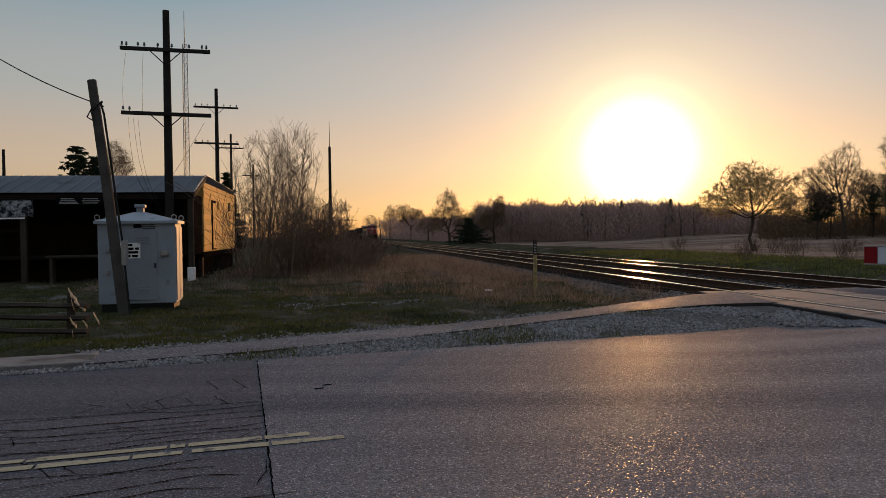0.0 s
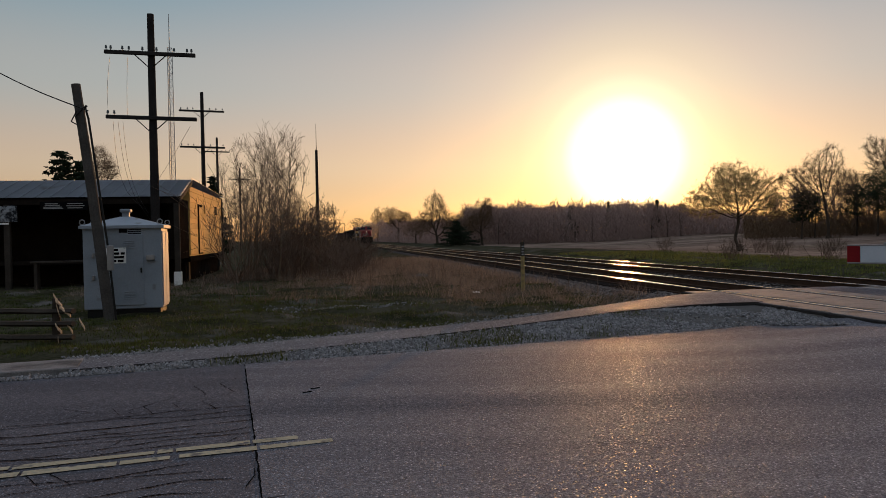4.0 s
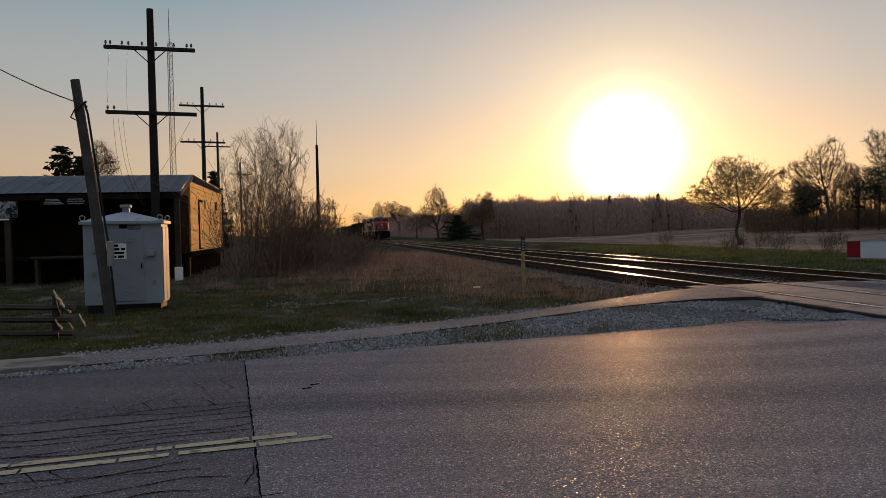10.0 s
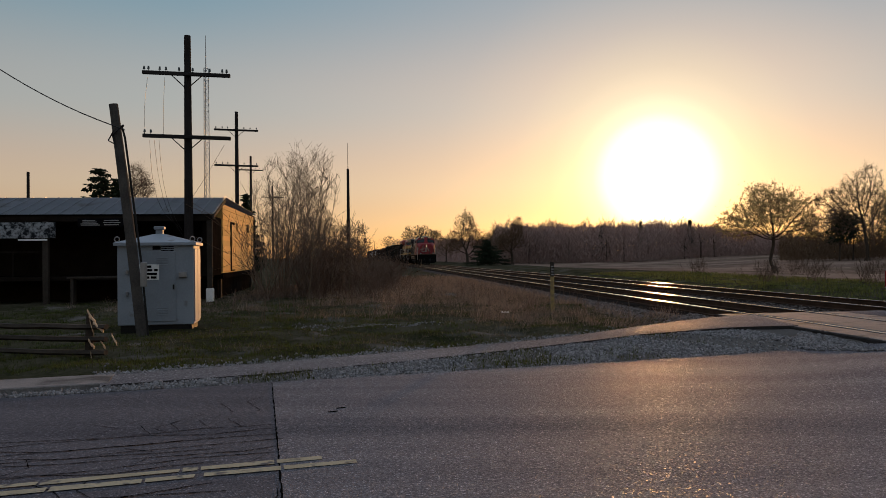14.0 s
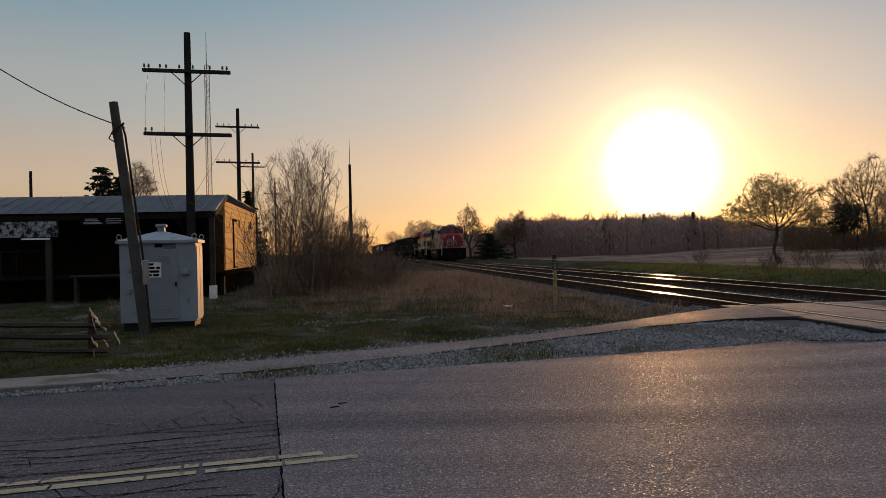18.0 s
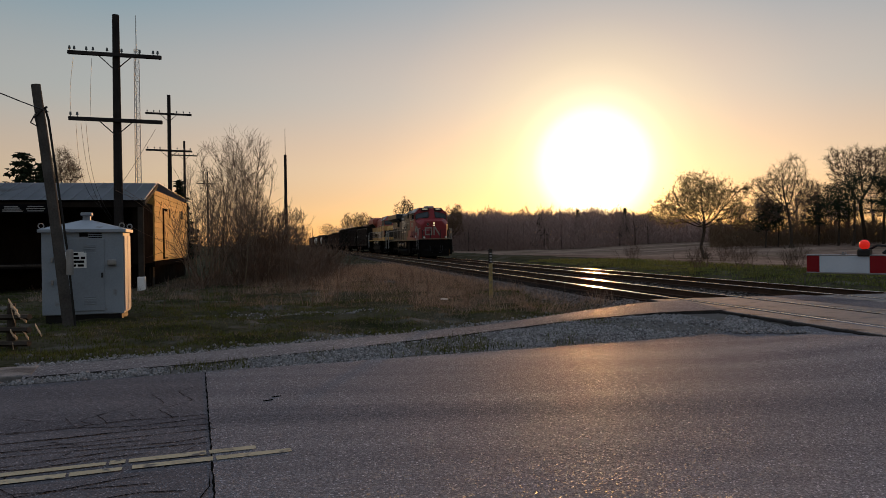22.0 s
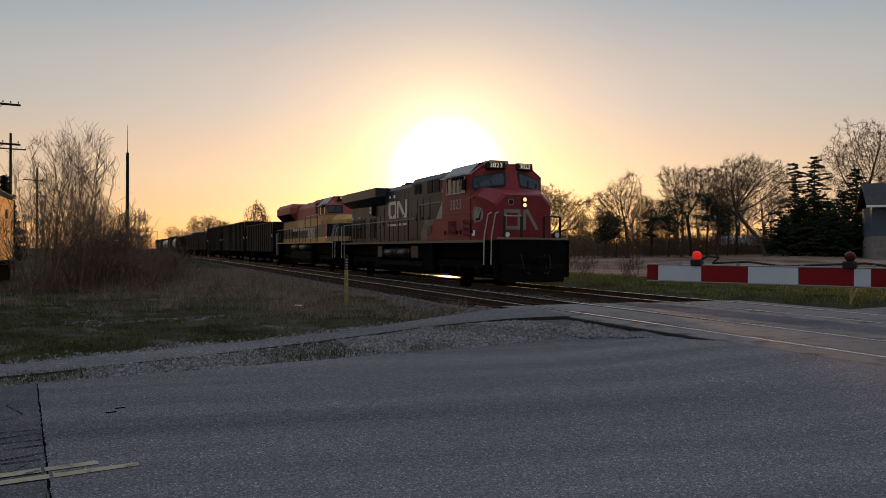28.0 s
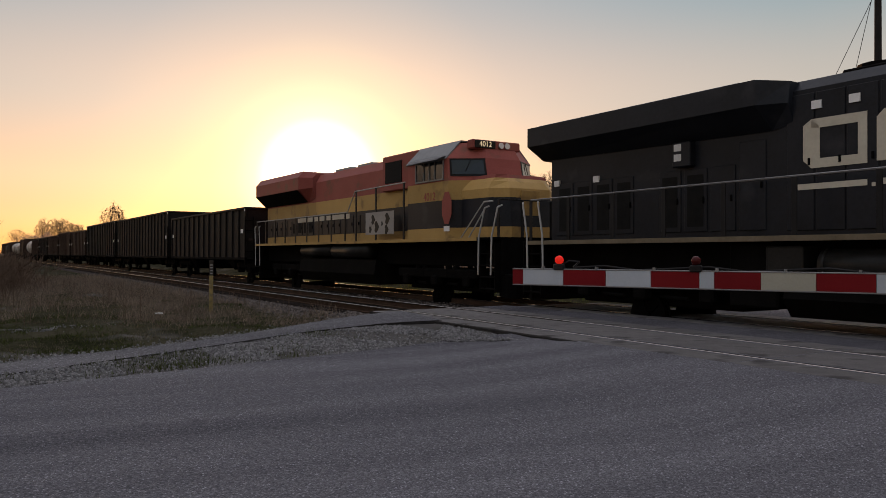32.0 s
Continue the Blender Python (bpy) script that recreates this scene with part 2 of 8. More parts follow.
M["rail"] = surface("rail_head", (0.33, 0.295, 0.265), (0.43, 0.385, 0.35), 2, 30, 0.14, metal=1.0, bump=0.02)
M["rail_web"] = surface("rail_web", (0.03, 0.02, 0.015), (0.08, 0.048, 0.033), 3, 40, 0.9, spec=0.02)
M["tie"] = surface("tie_wood", (0.012, 0.010, 0.009), (0.038, 0.031, 0.027), 3, 30, 0.98, bump=0.5, spec=0.0)
M["pole"] = surface("pole_wood", (0.012, 0.011, 0.011), (0.038, 0.034, 0.033), 2, 25, 0.9, bump=0.5, spec=0.02)
M["silver_wood"] = surface("silvered_wood", (0.030, 0.028, 0.026), (0.085, 0.078, 0.072), 2.5, 30, 0.9, bump=0.6, spec=0.02)
M["grey_wood"] = surface("weathered_wood", (0.018, 0.015, 0.012), (0.055, 0.046, 0.038), 3, 30, 0.9, bump=0.5)
M["steel"] = surface("grey_steel", (0.16, 0.16, 0.165), (0.28, 0.28, 0.28), 4, 40, 0.5, metal=0.6, bump=0.05)
M["dark"] = surface("dark_metal", (0.006, 0.006, 0.006), (0.018, 0.017, 0.016), 3, 30, 0.6, bump=0.1)
M["box_paint"] = surface("pale_grey_paint", (0.170, 0.198, 0.230), (0.225, 0.256, 0.292), 2, 30, 0.5, bump=0.05, spread=0.18, stain=((0.125, 0.12, 0.115), 3, 0.63))
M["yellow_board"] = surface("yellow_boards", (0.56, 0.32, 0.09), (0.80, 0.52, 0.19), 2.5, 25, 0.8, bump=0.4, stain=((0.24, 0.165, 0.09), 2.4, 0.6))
M["roof_metal"] = surface("metal_roof", (0.10, 0.115, 0.14), (0.17, 0.185, 0.21), 1.2, 12, 0.45, metal=0.3, bump=0.1, stain=((0.07, 0.06, 0.055), 1.0, 0.62))
# dark boards; under porch and floor this near-black also stands in for shade
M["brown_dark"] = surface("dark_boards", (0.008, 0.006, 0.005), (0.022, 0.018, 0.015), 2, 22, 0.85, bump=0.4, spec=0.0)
M["ylw_post"] = surface("yellow_post", (0.20, 0.148, 0.060), (0.31, 0.235, 0.10), 4, 40, 0.7, bump=0.1, stain=((0.15, 0.12, 0.08), 7, 0.52))
M["black"] = surface("black_paint", (0.010, 0.010, 0.011), (0.024, 0.023, 0.023), 3, 30, 0.45)
M["white"] = surface("white_paint", (0.66, 0.66, 0.65), (0.8, 0.8, 0.79), 3, 30, 0.5, bump=0.03)
M["red_refl"] = surface("red_sheeting", (0.15, 0.006, 0.010), (0.20, 0.010, 0.014), 4, 60, 0.35, bump=0.03)
M["white_refl"] = surface("white_sheeting", (0.36, 0.40, 0.45), (0.45, 0.49, 0.53), 4, 60, 0.35, bump=0.03)
M["cream_refl"] = surface("faded_sheeting", (0.30, 0.29, 0.24), (0.38, 0.37, 0.31), 4, 60, 0.4, bump=0.03)
M["red_lit"] = surface("lit_red_lens", (0.3, 0.01, 0.01), (0.45, 0.02, 0.015), 20, 60, 0.2, glow=((1.0, 0.03, 0.016), 0.36))
M["red_off"] = surface("unlit_red_lens", (0.05, 0.006, 0.006), (0.09, 0.012, 0.012), 20, 60, 0.2)
M["bark"] = surface("bark", (0.03, 0.023, 0.018), (0.08, 0.062, 0.048), 4, 30, 0.95, bump=0.4)
M["birch_bark"] = surface("sapling_bark", (0.10, 0.075, 0.05), (0.22, 0.165, 0.11), 5, 30, 0.9, bump=0.2)
M["twig"] = surface("twigs", (0.07, 0.045, 0.028), (0.15, 0.10, 0.06), 3, 20, 0.95, bump=0)
# far twigs paler and greyer than near ones: distance haze put into the colour
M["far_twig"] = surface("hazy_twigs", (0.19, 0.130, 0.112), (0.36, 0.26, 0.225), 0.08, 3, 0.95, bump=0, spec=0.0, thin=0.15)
M["conifer"] = surface("conifer_needles", (0.006, 0.011, 0.006), (0.022, 0.032, 0.014), 1.5, 12, 0.95, bump=0.2)
M["dry_grass"] = surface("dry_grass", (0.112, 0.084, 0.066), (0.275, 0.212, 0.165), 0.7, 10, 0.95, bump=0, island=0.5, spec=0.0, thin=0.28)
M["dead_turf"] = surface("dead_turf", (0.075, 0.062, 0.043), (0.18, 0.148, 0.105), 0.9, 10, 0.95, bump=0, island=0.5, spec=0.0, thin=0.2)
# brighter copy of the green grass, sunlight put into its colour
M["sun_grass"] = surface("sunlit_grass", (0.062, 0.078, 0.021), (0.14, 0.155, 0.052), 0.6, 10, 0.95, bump=0, spec=0.0, island=0.4, thin=0.32)
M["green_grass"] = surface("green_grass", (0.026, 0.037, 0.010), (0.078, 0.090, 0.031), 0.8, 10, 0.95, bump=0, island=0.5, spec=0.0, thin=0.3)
M["young_leaf"] = surface("young_leaves", (0.26, 0.21, 0.085), (0.42, 0.34, 0.15), 2, 10, 0.9, bump=0, spec=0.0, island=0.3, thin=0.6)


# ---- mesh helpers ----
def block(bm, x0, x1, y0, y1, z0, z1, bevel=0.0, m=None):
    """A box between two corners, its edges rounded off by bevel."""
    g = bmesh.ops.create_cube(bm, size=1)
    vs = g["verts"]
    for v in vs:
        v.co = Vector(((x0 + x1) / 2 + v.co.x * (x1 - x0), (y0 + y1) / 2 + v.co.y * (y1 - y0), (z0 + z1) / 2 + v.co.z * (z1 - z0)))
    if bevel:
        es = list({e for v in vs for e in v.link_edges})
        r = bmesh.ops.bevel(bm, geom=es, offset=bevel, segments=1, affect="EDGES", profile=0.5)
        vs = list({v for f in r["faces"] for v in f.verts} | {v for v in vs if v.is_valid})
    if m is not None:
        bmesh.ops.transform(bm, matrix=m, verts=[v for v in vs if v.is_valid])
    return vs


def rod(bm, p, q, r0, r1=None, seg=8, caps=True):
    """A tapered round bar from p to q."""
    p, q = Vector(p), Vector(q)
    r1 = r0 if r1 is None else r1
    way = q - p
    side = way.orthogonal().normalized()
    up = way.normalized().cross(side)
    a, b = [], []
    for k in range(seg):
        t = 2 * math.pi * k / seg
        o = side * math.cos(t) + up * math.sin(t)
        a.append(bm.verts.new(p + o * r0))
        b.append(bm.verts.new(q + o * r1))
    for k in range(seg):
        bm.faces.new((a[k], a[(k + 1) % seg], b[(k + 1) % seg], b[k]))
    if caps:
        bm.faces.new(a[::-1])
        bm.faces.new(b)
    return a + b


def prism(bm, outline, y0, y1):
    """An outline of (x, z) drawn out from y0 to y1."""
    a = [bm.verts.new((x, y0, z)) for x, z in outline]
    b = [bm.verts.new((x, y1, z)) for x, z in outline]
    n = len(a)
    for k in range(n):
        bm.faces.new((a[k], a[(k + 1) % n], b[(k + 1) % n], b[k]))
    bm.faces.new(a[::-1])
    bm.faces.new(b)
    return a + b


def extrude_x(bm, outline, x0, x1):
    """An outline of (y, z) drawn out from x0 to x1."""
    a = [bm.verts.new((x0, y, z)) for y, z in outline]
    b = [bm.verts.new((x1, y, z)) for y, z in outline]
    n = len(a)
    for k in range(n):
        bm.faces.new((a[k], a[(k + 1) % n], b[(k + 1) % n], b[k]))
    bm.faces.new(a[::-1])
    bm.faces.new(b)
    return a + b


def pipe(bm, pts, r, seg=6):
    for p, q in zip(pts, pts[1:]):
        rod(bm, p, q, r, r, seg)


def mesh_of(bm, name, material, smooth=False):
    bmesh.ops.recalc_face_normals(bm, faces=bm.faces)
    me = bpy.data.meshes.new(name)
    bm.to_mesh(me)
    bm.free()
    if material:
        me.materials.append(material)
    if smooth:
        for f in me.polygons:
            f.use_smooth = True
    return me


def part(name, bm, material, parent=None, label="", smooth=False):
    """ONE mesh object under a thing or a part."""
    ob = new(name, mesh_of(bm, name, material, smooth))
    if parent:
        ob.parent = parent
    if label:
        ob["label"] = label
    return ob


def shared(name, me, parent, m=None):
    ob = new(name, me)
    ob.parent = parent
    if m is not None:
        ob.matrix_local = m
    return ob


def thing(name, m, label, category, group=""):
    ob = new(name)
    ob.matrix_world = m
    ob.empty_display_size = 0.1
    return tagged(ob, label, category, group)


def setting(name, bm, material, label, category="", kind="structure"):
    ob = new(name, mesh_of(bm, name, material))
    return tagged(ob, label, category, "", kind)


def text_mesh(words, size, material, depth=0.004, align="CENTER"):
    cu = bpy.data.curves.new("lettering", "FONT")
    cu.body, cu.size, cu.extrude, cu.align_x, cu.align_y = words, size, depth, align, "CENTER"
    ob = bpy.data.objects.new("lettering", cu)
    me = bpy.data.meshes.new_from_object(ob)
    bpy.data.objects.remove(ob)
    bpy.data.curves.remove(cu)
    me.materials.append(material)
    return me


# ---- plan ----
RA = radians(19.0)                                  # the road runs along u, v points across it
RU, RV = Vector((math.cos(RA), math.sin(RA), 0)), Vector((-math.sin(RA), math.cos(RA), 0))
TA, TB = radians(8.1), radians(8.8)                 # near and far track, measured from +y to the left
RAIL_Z = 0.16
NEAR_O, FAR_O = 8.456 + 0.752, 13.30                # centre lines, metres across the tracks


def track(angle, o, s, z=0.0):
    return Vector((math.cos(angle) * o - math.sin(angle) * s, math.sin(angle) * o + math.cos(angle) * s, z))


def road(u, v, z=0.0):
    return RU * u + RV * v + Vector((0, 0, z))


def ramp01(x, a, b):
    t = min(1.0, max(0.0, (x - a) / (b - a)))
    return t * t * (3 - 2 * t)


WALK_L = [(-4.50, 9.28), (-2.57, 10.38), (-0.76, 11.56), (1.06, 12.75), (3.4, 14.5), (5.0, 15.6), (6.15, 16.2)]
WALK_R = [(-4.12, 8.62), (-2.29, 9.45), (-0.69, 10.50), (0.98, 11.75), (3.06, 13.10), (4.7, 13.55), (6.0, 13.7)]


def walk_z(x, y):
    return 0.02 + 0.13 * ramp01(x, 1.0, 5.6)


def near_path(x):
    """The near edge of the path at this x."""
    for a, b in zip(WALK_R, WALK_R[1:]):
        if a[0] <= x <= b[0]:
            return a[1] + (b[1] - a[1]) * (x - a[0]) / (b[0] - a[0])
    return WALK_R[-1][1] + 0.4 if x > WALK_R[-1][0] else -99


def far_path(x):
    """The far edge of the path at this x."""
    for a, b in zip(WALK_L, WALK_L[1:]):
        if a[0] <= x <= b[0]:
            return a[1] + (b[1] - a[1]) * (x - a[0]) / (b[0] - a[0])
    return -99


def road_z(x, y):
    """The road climbs gently to the level of the rails."""
    o = x * math.cos(TA) + y * math.sin(TA)
    v = -x * math.sin(RA) + y * math.cos(RA)
    dip = 1 - 0.70 * ramp01(v, 6.9, 8.7) if o < NEAR_O - 1.44 else 1     # it stays low beside the raised panels
    return (RAIL_Z - 0.012) * ramp01(o, 4.6, 8.0) * dip - 0.15 * ramp01(o, 17, 30)


def ground_z(x, y):
    """Rough ground: the lot, the ballast shoulder, the field that rises to the right."""
    o = x * math.cos(TA) + y * math.sin(TA)
    v = -x * math.sin(RA) + y * math.cos(RA)
    lot = 0.05 * noise.noise((x * 0.35, y * 0.35, 0)) + 0.025 * noise.noise((x * 1.3, y * 1.3, 5)) - 0.02
    calm = ramp01(v, 10.4, 11.6) * ramp01(y - far_path(x), 0.3, 1.6) * (1 - ramp01(y, 34, 50))
    lot += calm * (0.10 * noise.noise((x * 0.9, y * 1.1, 21)) + 0.06 * noise.noise((x * 2.1, y * 2.4, 31)))
    lot += 0.10 * ramp01(v, 16, 60)
    beyond = 0.10 * ramp01(o, 15.5, 18) - 0.15 * ramp01(o, 19, 30)
    right = ramp01(x, 20, 60) * 1.0 * ramp01(y, 24, 80)
    far = -0.25 * ramp01(y, 60, 130) * (1 - ramp01(x, 30, 70)) * ramp01(o, 18, 30)
    hill = 0.25 * noise.noise((x * 0.05, y * 0.05, 9)) * ramp01(o, 22, 40)
    z = lot + beyond + right + far + hill
    if 1.2 < v < 9.9:
        z = min(z, road_z(x, y) - 0.12) if 1.6 < v < 9.4 else min(z, road_z(x, y) - 0.04)
    if v < 14.5:
        z += 0.09 * ramp01(o, 5.0, 7.6) * ramp01(v, 9.6, 10.2)
    if v > 9.0 and o < 7.9 and x > -4.3:
        if y < near_path(x) + 0.15:
            z = min(z, -0.14)
        elif y < far_path(x) + 0.15:
            z = min(z, walk_z(x, y) - 0.04)
    if (7.85 if v < 14.5 else 6.4) < o < 16.4:
        z = min(z, -0.10)
    return z


# ---- ground ----
def grid_object(name, xs, ys, height, material, label, keep=None, category=""):
    verts, faces = [], []
    for y in ys:
        for x in xs:
            verts.append((x, y, height(x, y)))
    w = len(xs)
    for j in range(len(ys) - 1):
        for i in range(w - 1):
            if keep is None or keep((xs[i] + xs[i + 1]) / 2, (ys[j] + ys[j + 1]) / 2):
                faces.append((j * w + i, j * w + i + 1, (j + 1) * w + i + 1, (j + 1) * w + i))
    me = bpy.data.meshes.new(name)
    me.from_pydata(verts, [], faces)
    me.materials.append(material)
    for f in me.polygons:
        f.use_smooth = True
    return tagged(new(name, me), label, category or name, "", "structure")


def steps(*spans):
    out = []
    for a, b, d in spans:
        k = max(1, round((b - a) / d))
        out += [a + (b - a) * i / k for i in range(k)]
    return out + [spans[-1][1]]


GX = steps((-2500, -400, 500), (-400, -60, 40), (-60, -16, 4), (-16, 7, 0.22), (7, 22, 0.5), (22, 70, 3), (70, 400, 30), (400, 2500, 500))
GY = steps((-2500, -200, 500), (-200, -10, 30), (-10, 2, 2), (2, 9, 0.6), (9, 30, 0.22), (30, 34, 0.5), (34, 80, 3), (80, 400, 30), (400, 3000, 500))
gr = grid_object("ground", GX, GY, ground_z, M["grass_ground"], "rough ground of short green grass, dead stalks and bare earth")


gr.data.materials.append(M["field"])
for f in gr.data.polygons:
    if f.center.x * math.cos(TB) + f.center.y * math.sin(TB) > FAR_O + 11:
        f.material_index = 1


def ribbon(name, left, right, material, label, height, lift, cells=8, category="", sub=6):
    """A strip between two lines of plan points, laid on a height."""
    verts, faces = [], []
    rows = []
    for k in range(len(left) - 1):
        for i in range(sub):
            t = i / sub
            rows.append((Vector(left[k]).lerp(Vector(left[k + 1]), t), Vector(right[k]).lerp(Vector(right[k + 1]), t)))
    rows.append((Vector(left[-1]), Vector(right[-1])))
    for a, b in rows:
        for j in range(cells + 1):
            p = a.lerp(b, j / cells)
            verts.append((p.x, p.y, height(p.x, p.y) + lift))
    for i in range(len(rows) - 1):
        for j in range(cells):
            q = i * (cells + 1) + j
            faces.append((q, q + 1, q + cells + 2, q + cells + 1))
    me = bpy.data.meshes.new(name)
    me.from_pydata(verts, [], faces)
    me.materials.append(material)
    return tagged(new(name, me), label, category or name, "", "structure")


ROAD_NEAR, ROAD_FAR, JOINT_U = 0.70, 9.15, 0.60
def joint(v):
    return 0.15 + 0.071 * v


us = steps((-120, -10, 5), (-10, 0.0, 0.5))
ribbon("road_old", [road(u, ROAD_FAR).to_2d() for u in us] + [road(joint(ROAD_FAR), ROAD_FAR).to_2d()], [road(u, ROAD_NEAR).to_2d() for u in us] + [road(joint(ROAD_NEAR), ROAD_NEAR).to_2d()],
       M["asphalt_old"], "older dark asphalt road, cracked in long lines", road_z, 0.0, 6, "road", 1)
us = steps((1.2, 22, 0.4), (22, 140, 4))
ribbon("road_new", [road(joint(ROAD_FAR), ROAD_FAR).to_2d()] + [road(u, ROAD_FAR).to_2d() for u in us], [road(joint(ROAD_NEAR), ROAD_NEAR).to_2d()] + [road(u, ROAD_NEAR).to_2d() for u in us],
       M["asphalt"], "newer asphalt road with coarse stones in it", road_z, 0.003, 12, "road", 1)

# double centre line, broken up by cracks, and the end of a white edge line
bm = bmesh.new()
for v, ends in ((5.385, (-30.0, -5.2, -2.35, -1.63, -0.92, -0.35, -0.02, 0.02, 0.55, 1.08)), (5.56, (-30.0, -6.1, -3.2, -1.66, -1.3, -1.0, -0.12, 0.0, 0.52, 0.86))):
    k = 0
    rnd = random.Random(int(v * 100))
    while k + 1 < len(ends):
        a, b = ends[k], ends[k + 1]
        if b - a > 0.06:
            wob = [rnd.uniform(-0.012, 0.012) for _ in range(4)]
            q = [road(a + 0.010, v - 0.045 + wob[0]), road(b - 0.012, v - 0.045 + wob[1]), road(b - 0.006, v + 0.045 + wob[2]), road(a + 0.012, v + 0.045 + wob[3])]
            bm.faces.new([bm.verts.new(p + Vector((0, 0, 0.008))) for p in q])
        k += 1
setting("centre_line", bm, M["line"], "worn double yellow centre line, cracked across", "road marking")
bm = bmesh.new()
q = [road(-30, 8.35), road(-3.05, 8.35), road(-3.05, 8.45), road(-30, 8.45)]
bm.faces.new([bm.verts.new(p + Vector((0, 0, 0.006))) for p in q])
setting("edge_line", bm, M["line_white"], "worn white edge line on the old asphalt", "road marking")


def crack(bm, pts, width, seed, stray=0.007):
    """A ragged dark crack along a line of road points."""
    rnd = random.Random(seed)
    fine = []
    for (a, b) in zip(pts, pts[1:]):
        n = max(2, int((Vector(b) - Vector(a)).length / 0.07))
        for i in range(n):
            p = Vector(a).lerp(Vector(b), i / n)
            fine.append((p.x + rnd.uniform(-stray, stray), p.y + rnd.uniform(-stray, stray)))
    fine.append(pts[-1])
    prev = None
    for i, p in enumerate(fine):
        w = width * rnd.uniform(0.4, 1.3) * (0.4 if i in (0, len(fine) - 1) else 1)
        d = Vector(fine[min(i + 1, len(fine) - 1)]) - Vector(fine[max(i - 1, 0)])
        nrm = Vector((-d.y, d.x)).normalized() * w / 2
        P = road(p[0], p[1])
        z = road_z(P.x, P.y) + 0.0055
        A, B = road(p[0] + nrm.x, p[1] + nrm.y, z), road(p[0] - nrm.x, p[1] - nrm.y, z)
        now = (bm.verts.new(A), bm.verts.new(B))
        if prev:
            bm.faces.new((prev[0], prev[1], now[1], now[0]))
        prev = now


bm = bmesh.new()
rnd = random.Random(4)
crack(bm, [(joint(v), v) for v in (9.1, 7.6, 6.2, 5.0, 4.0, 2.0, 0.8)], 0.013, 1, 0.004)
for k in range(9):                                   # long cracks beside the centre line
    v = 5.75 + 0.13 * k + rnd.uniform(-0.05, 0.05)
    pts = [(JOINT_U + 0.04 - (0 if k % 3 else 0.5), v)]
    while pts[-1][0] > -6.5 + 0.6 * k:
        pts.append((pts[-1][0] - rnd.uniform(0.3, 0.9), v + rnd.uniform(-0.10, 0.10) + 0.02 * pts[-1][0]))
    crack(bm, pts, 0.014, 20 + k)
for k in range(6):
    v = 5.2 - 0.22 * k
    pts = [(JOINT_U - 0.02 - rnd.uniform(0, 0.5), v)]
    while pts[-1][0] > -4.5 + 0.3 * k:
        pts.append((pts[-1][0] - rnd.uniform(0.25, 0.7), pts[-1][1] + rnd.uniform(-0.16, 0.12)))
    crack(bm, pts, 0.014, 50 + k)
for k in range(12):                                  # short cross cracks
    u = rnd.uniform(-3.2, 0.5)
    v = rnd.uniform(4.2, 6.9)
    crack(bm, [(u, v), (u + rnd.uniform(-0.25, 0.25), v + 0.25), (u + rnd.uniform(-0.3, 0.3), v + 0.5)], 0.008, 80 + k)
for k in range(4):
    u = 0.35 - 0.25 * k
    crack(bm, [(u, 6.8), (u - 0.1, 7.2), (u + 0.2, 7.5), (u + 0.1, 8.0), (u + 0.3, 8.25)][: 5 - k], 0.007, 100 + k)
setting("road_cracks", bm, M["tar"], "black cracks and the tarred joint in the asphalt", "cracks", "stuff")
bm = bmesh.new()
for u, v in ((1.30, 7.33), (1.20, 7.18)):
    block(bm, -0.045, 0.045, -0.01, 0.01, 0, 0.006, 0, Matrix.Translation(road(u, v, 0.004)) @ Matrix.Rotation(RA + 0.2, 4, "Z"))
setting("road_tar_marks", bm, M["tar"], "two small black tar marks on the asphalt", "tar marks")

# asphalt path that leads to the crossing
EDGE = [(x, y - 0.02) for x, y in WALK_R]
FOOT = []
for x, y in WALK_R:
    q = Vector((x, y))
    v = -q.x * math.sin(RA) + q.y * math.cos(RA)
    u = q.x * math.cos(RA) + q.y * math.sin(RA)
    FOOT.append(road(u + 0.25 * (v - ROAD_FAR), ROAD_FAR + 0.01).to_2d())
FOOT[-1] = Vector((6.30, 10.55))


def verge_z(x, y):
    """Gravel that slopes from the path's edge down to the road."""
    top = near_path(x)
    low = (ROAD_FAR + x * math.sin(RA)) / math.cos(RA)
    t = min(1, max(0, (top - y) / max(0.05, top - low)))
    return (walk_z(x, y) - 0.006 - 0.045 * ramp01(x, 3.0, 5.6)) * (1 - t) + (road_z(x, y) + (0.012 if x > 5.0 else -0.015)) * t + 0.012 * noise.noise((x * 2.2, y * 2.2, 6))


ribbon("gravel_verge", EDGE, FOOT, M["gravel_bed"], "packed grey gravel between the path and the road", verge_z, 0.0, 8, "gravel")
ribbon("asphalt_path", WALK_L, WALK_R, M["path"], "narrow grey asphalt path curving up to the crossing", walk_z, 0.01, 4, "path")
# sloping side of the path, coloured much darker than its top
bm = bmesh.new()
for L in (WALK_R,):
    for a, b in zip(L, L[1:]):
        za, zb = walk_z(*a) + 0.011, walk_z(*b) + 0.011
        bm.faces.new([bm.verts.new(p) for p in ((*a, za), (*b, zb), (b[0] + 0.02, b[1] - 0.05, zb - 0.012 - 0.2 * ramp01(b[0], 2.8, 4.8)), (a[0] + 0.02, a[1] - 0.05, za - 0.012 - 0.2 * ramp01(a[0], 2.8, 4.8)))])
setting("path_edge", bm, M["path_side"], "dark sloping edge of the asphalt path", "path edge")

# concrete pavement slabs beside the road
bm = bmesh.new()
for k in range(8):
    u1 = -1.02 - 1.52 * k
    block(bm, u1 - 1.5, u1, 9.62, 10.36, -0.08, 0.035 + 0.008 * (k % 2), 0.012)
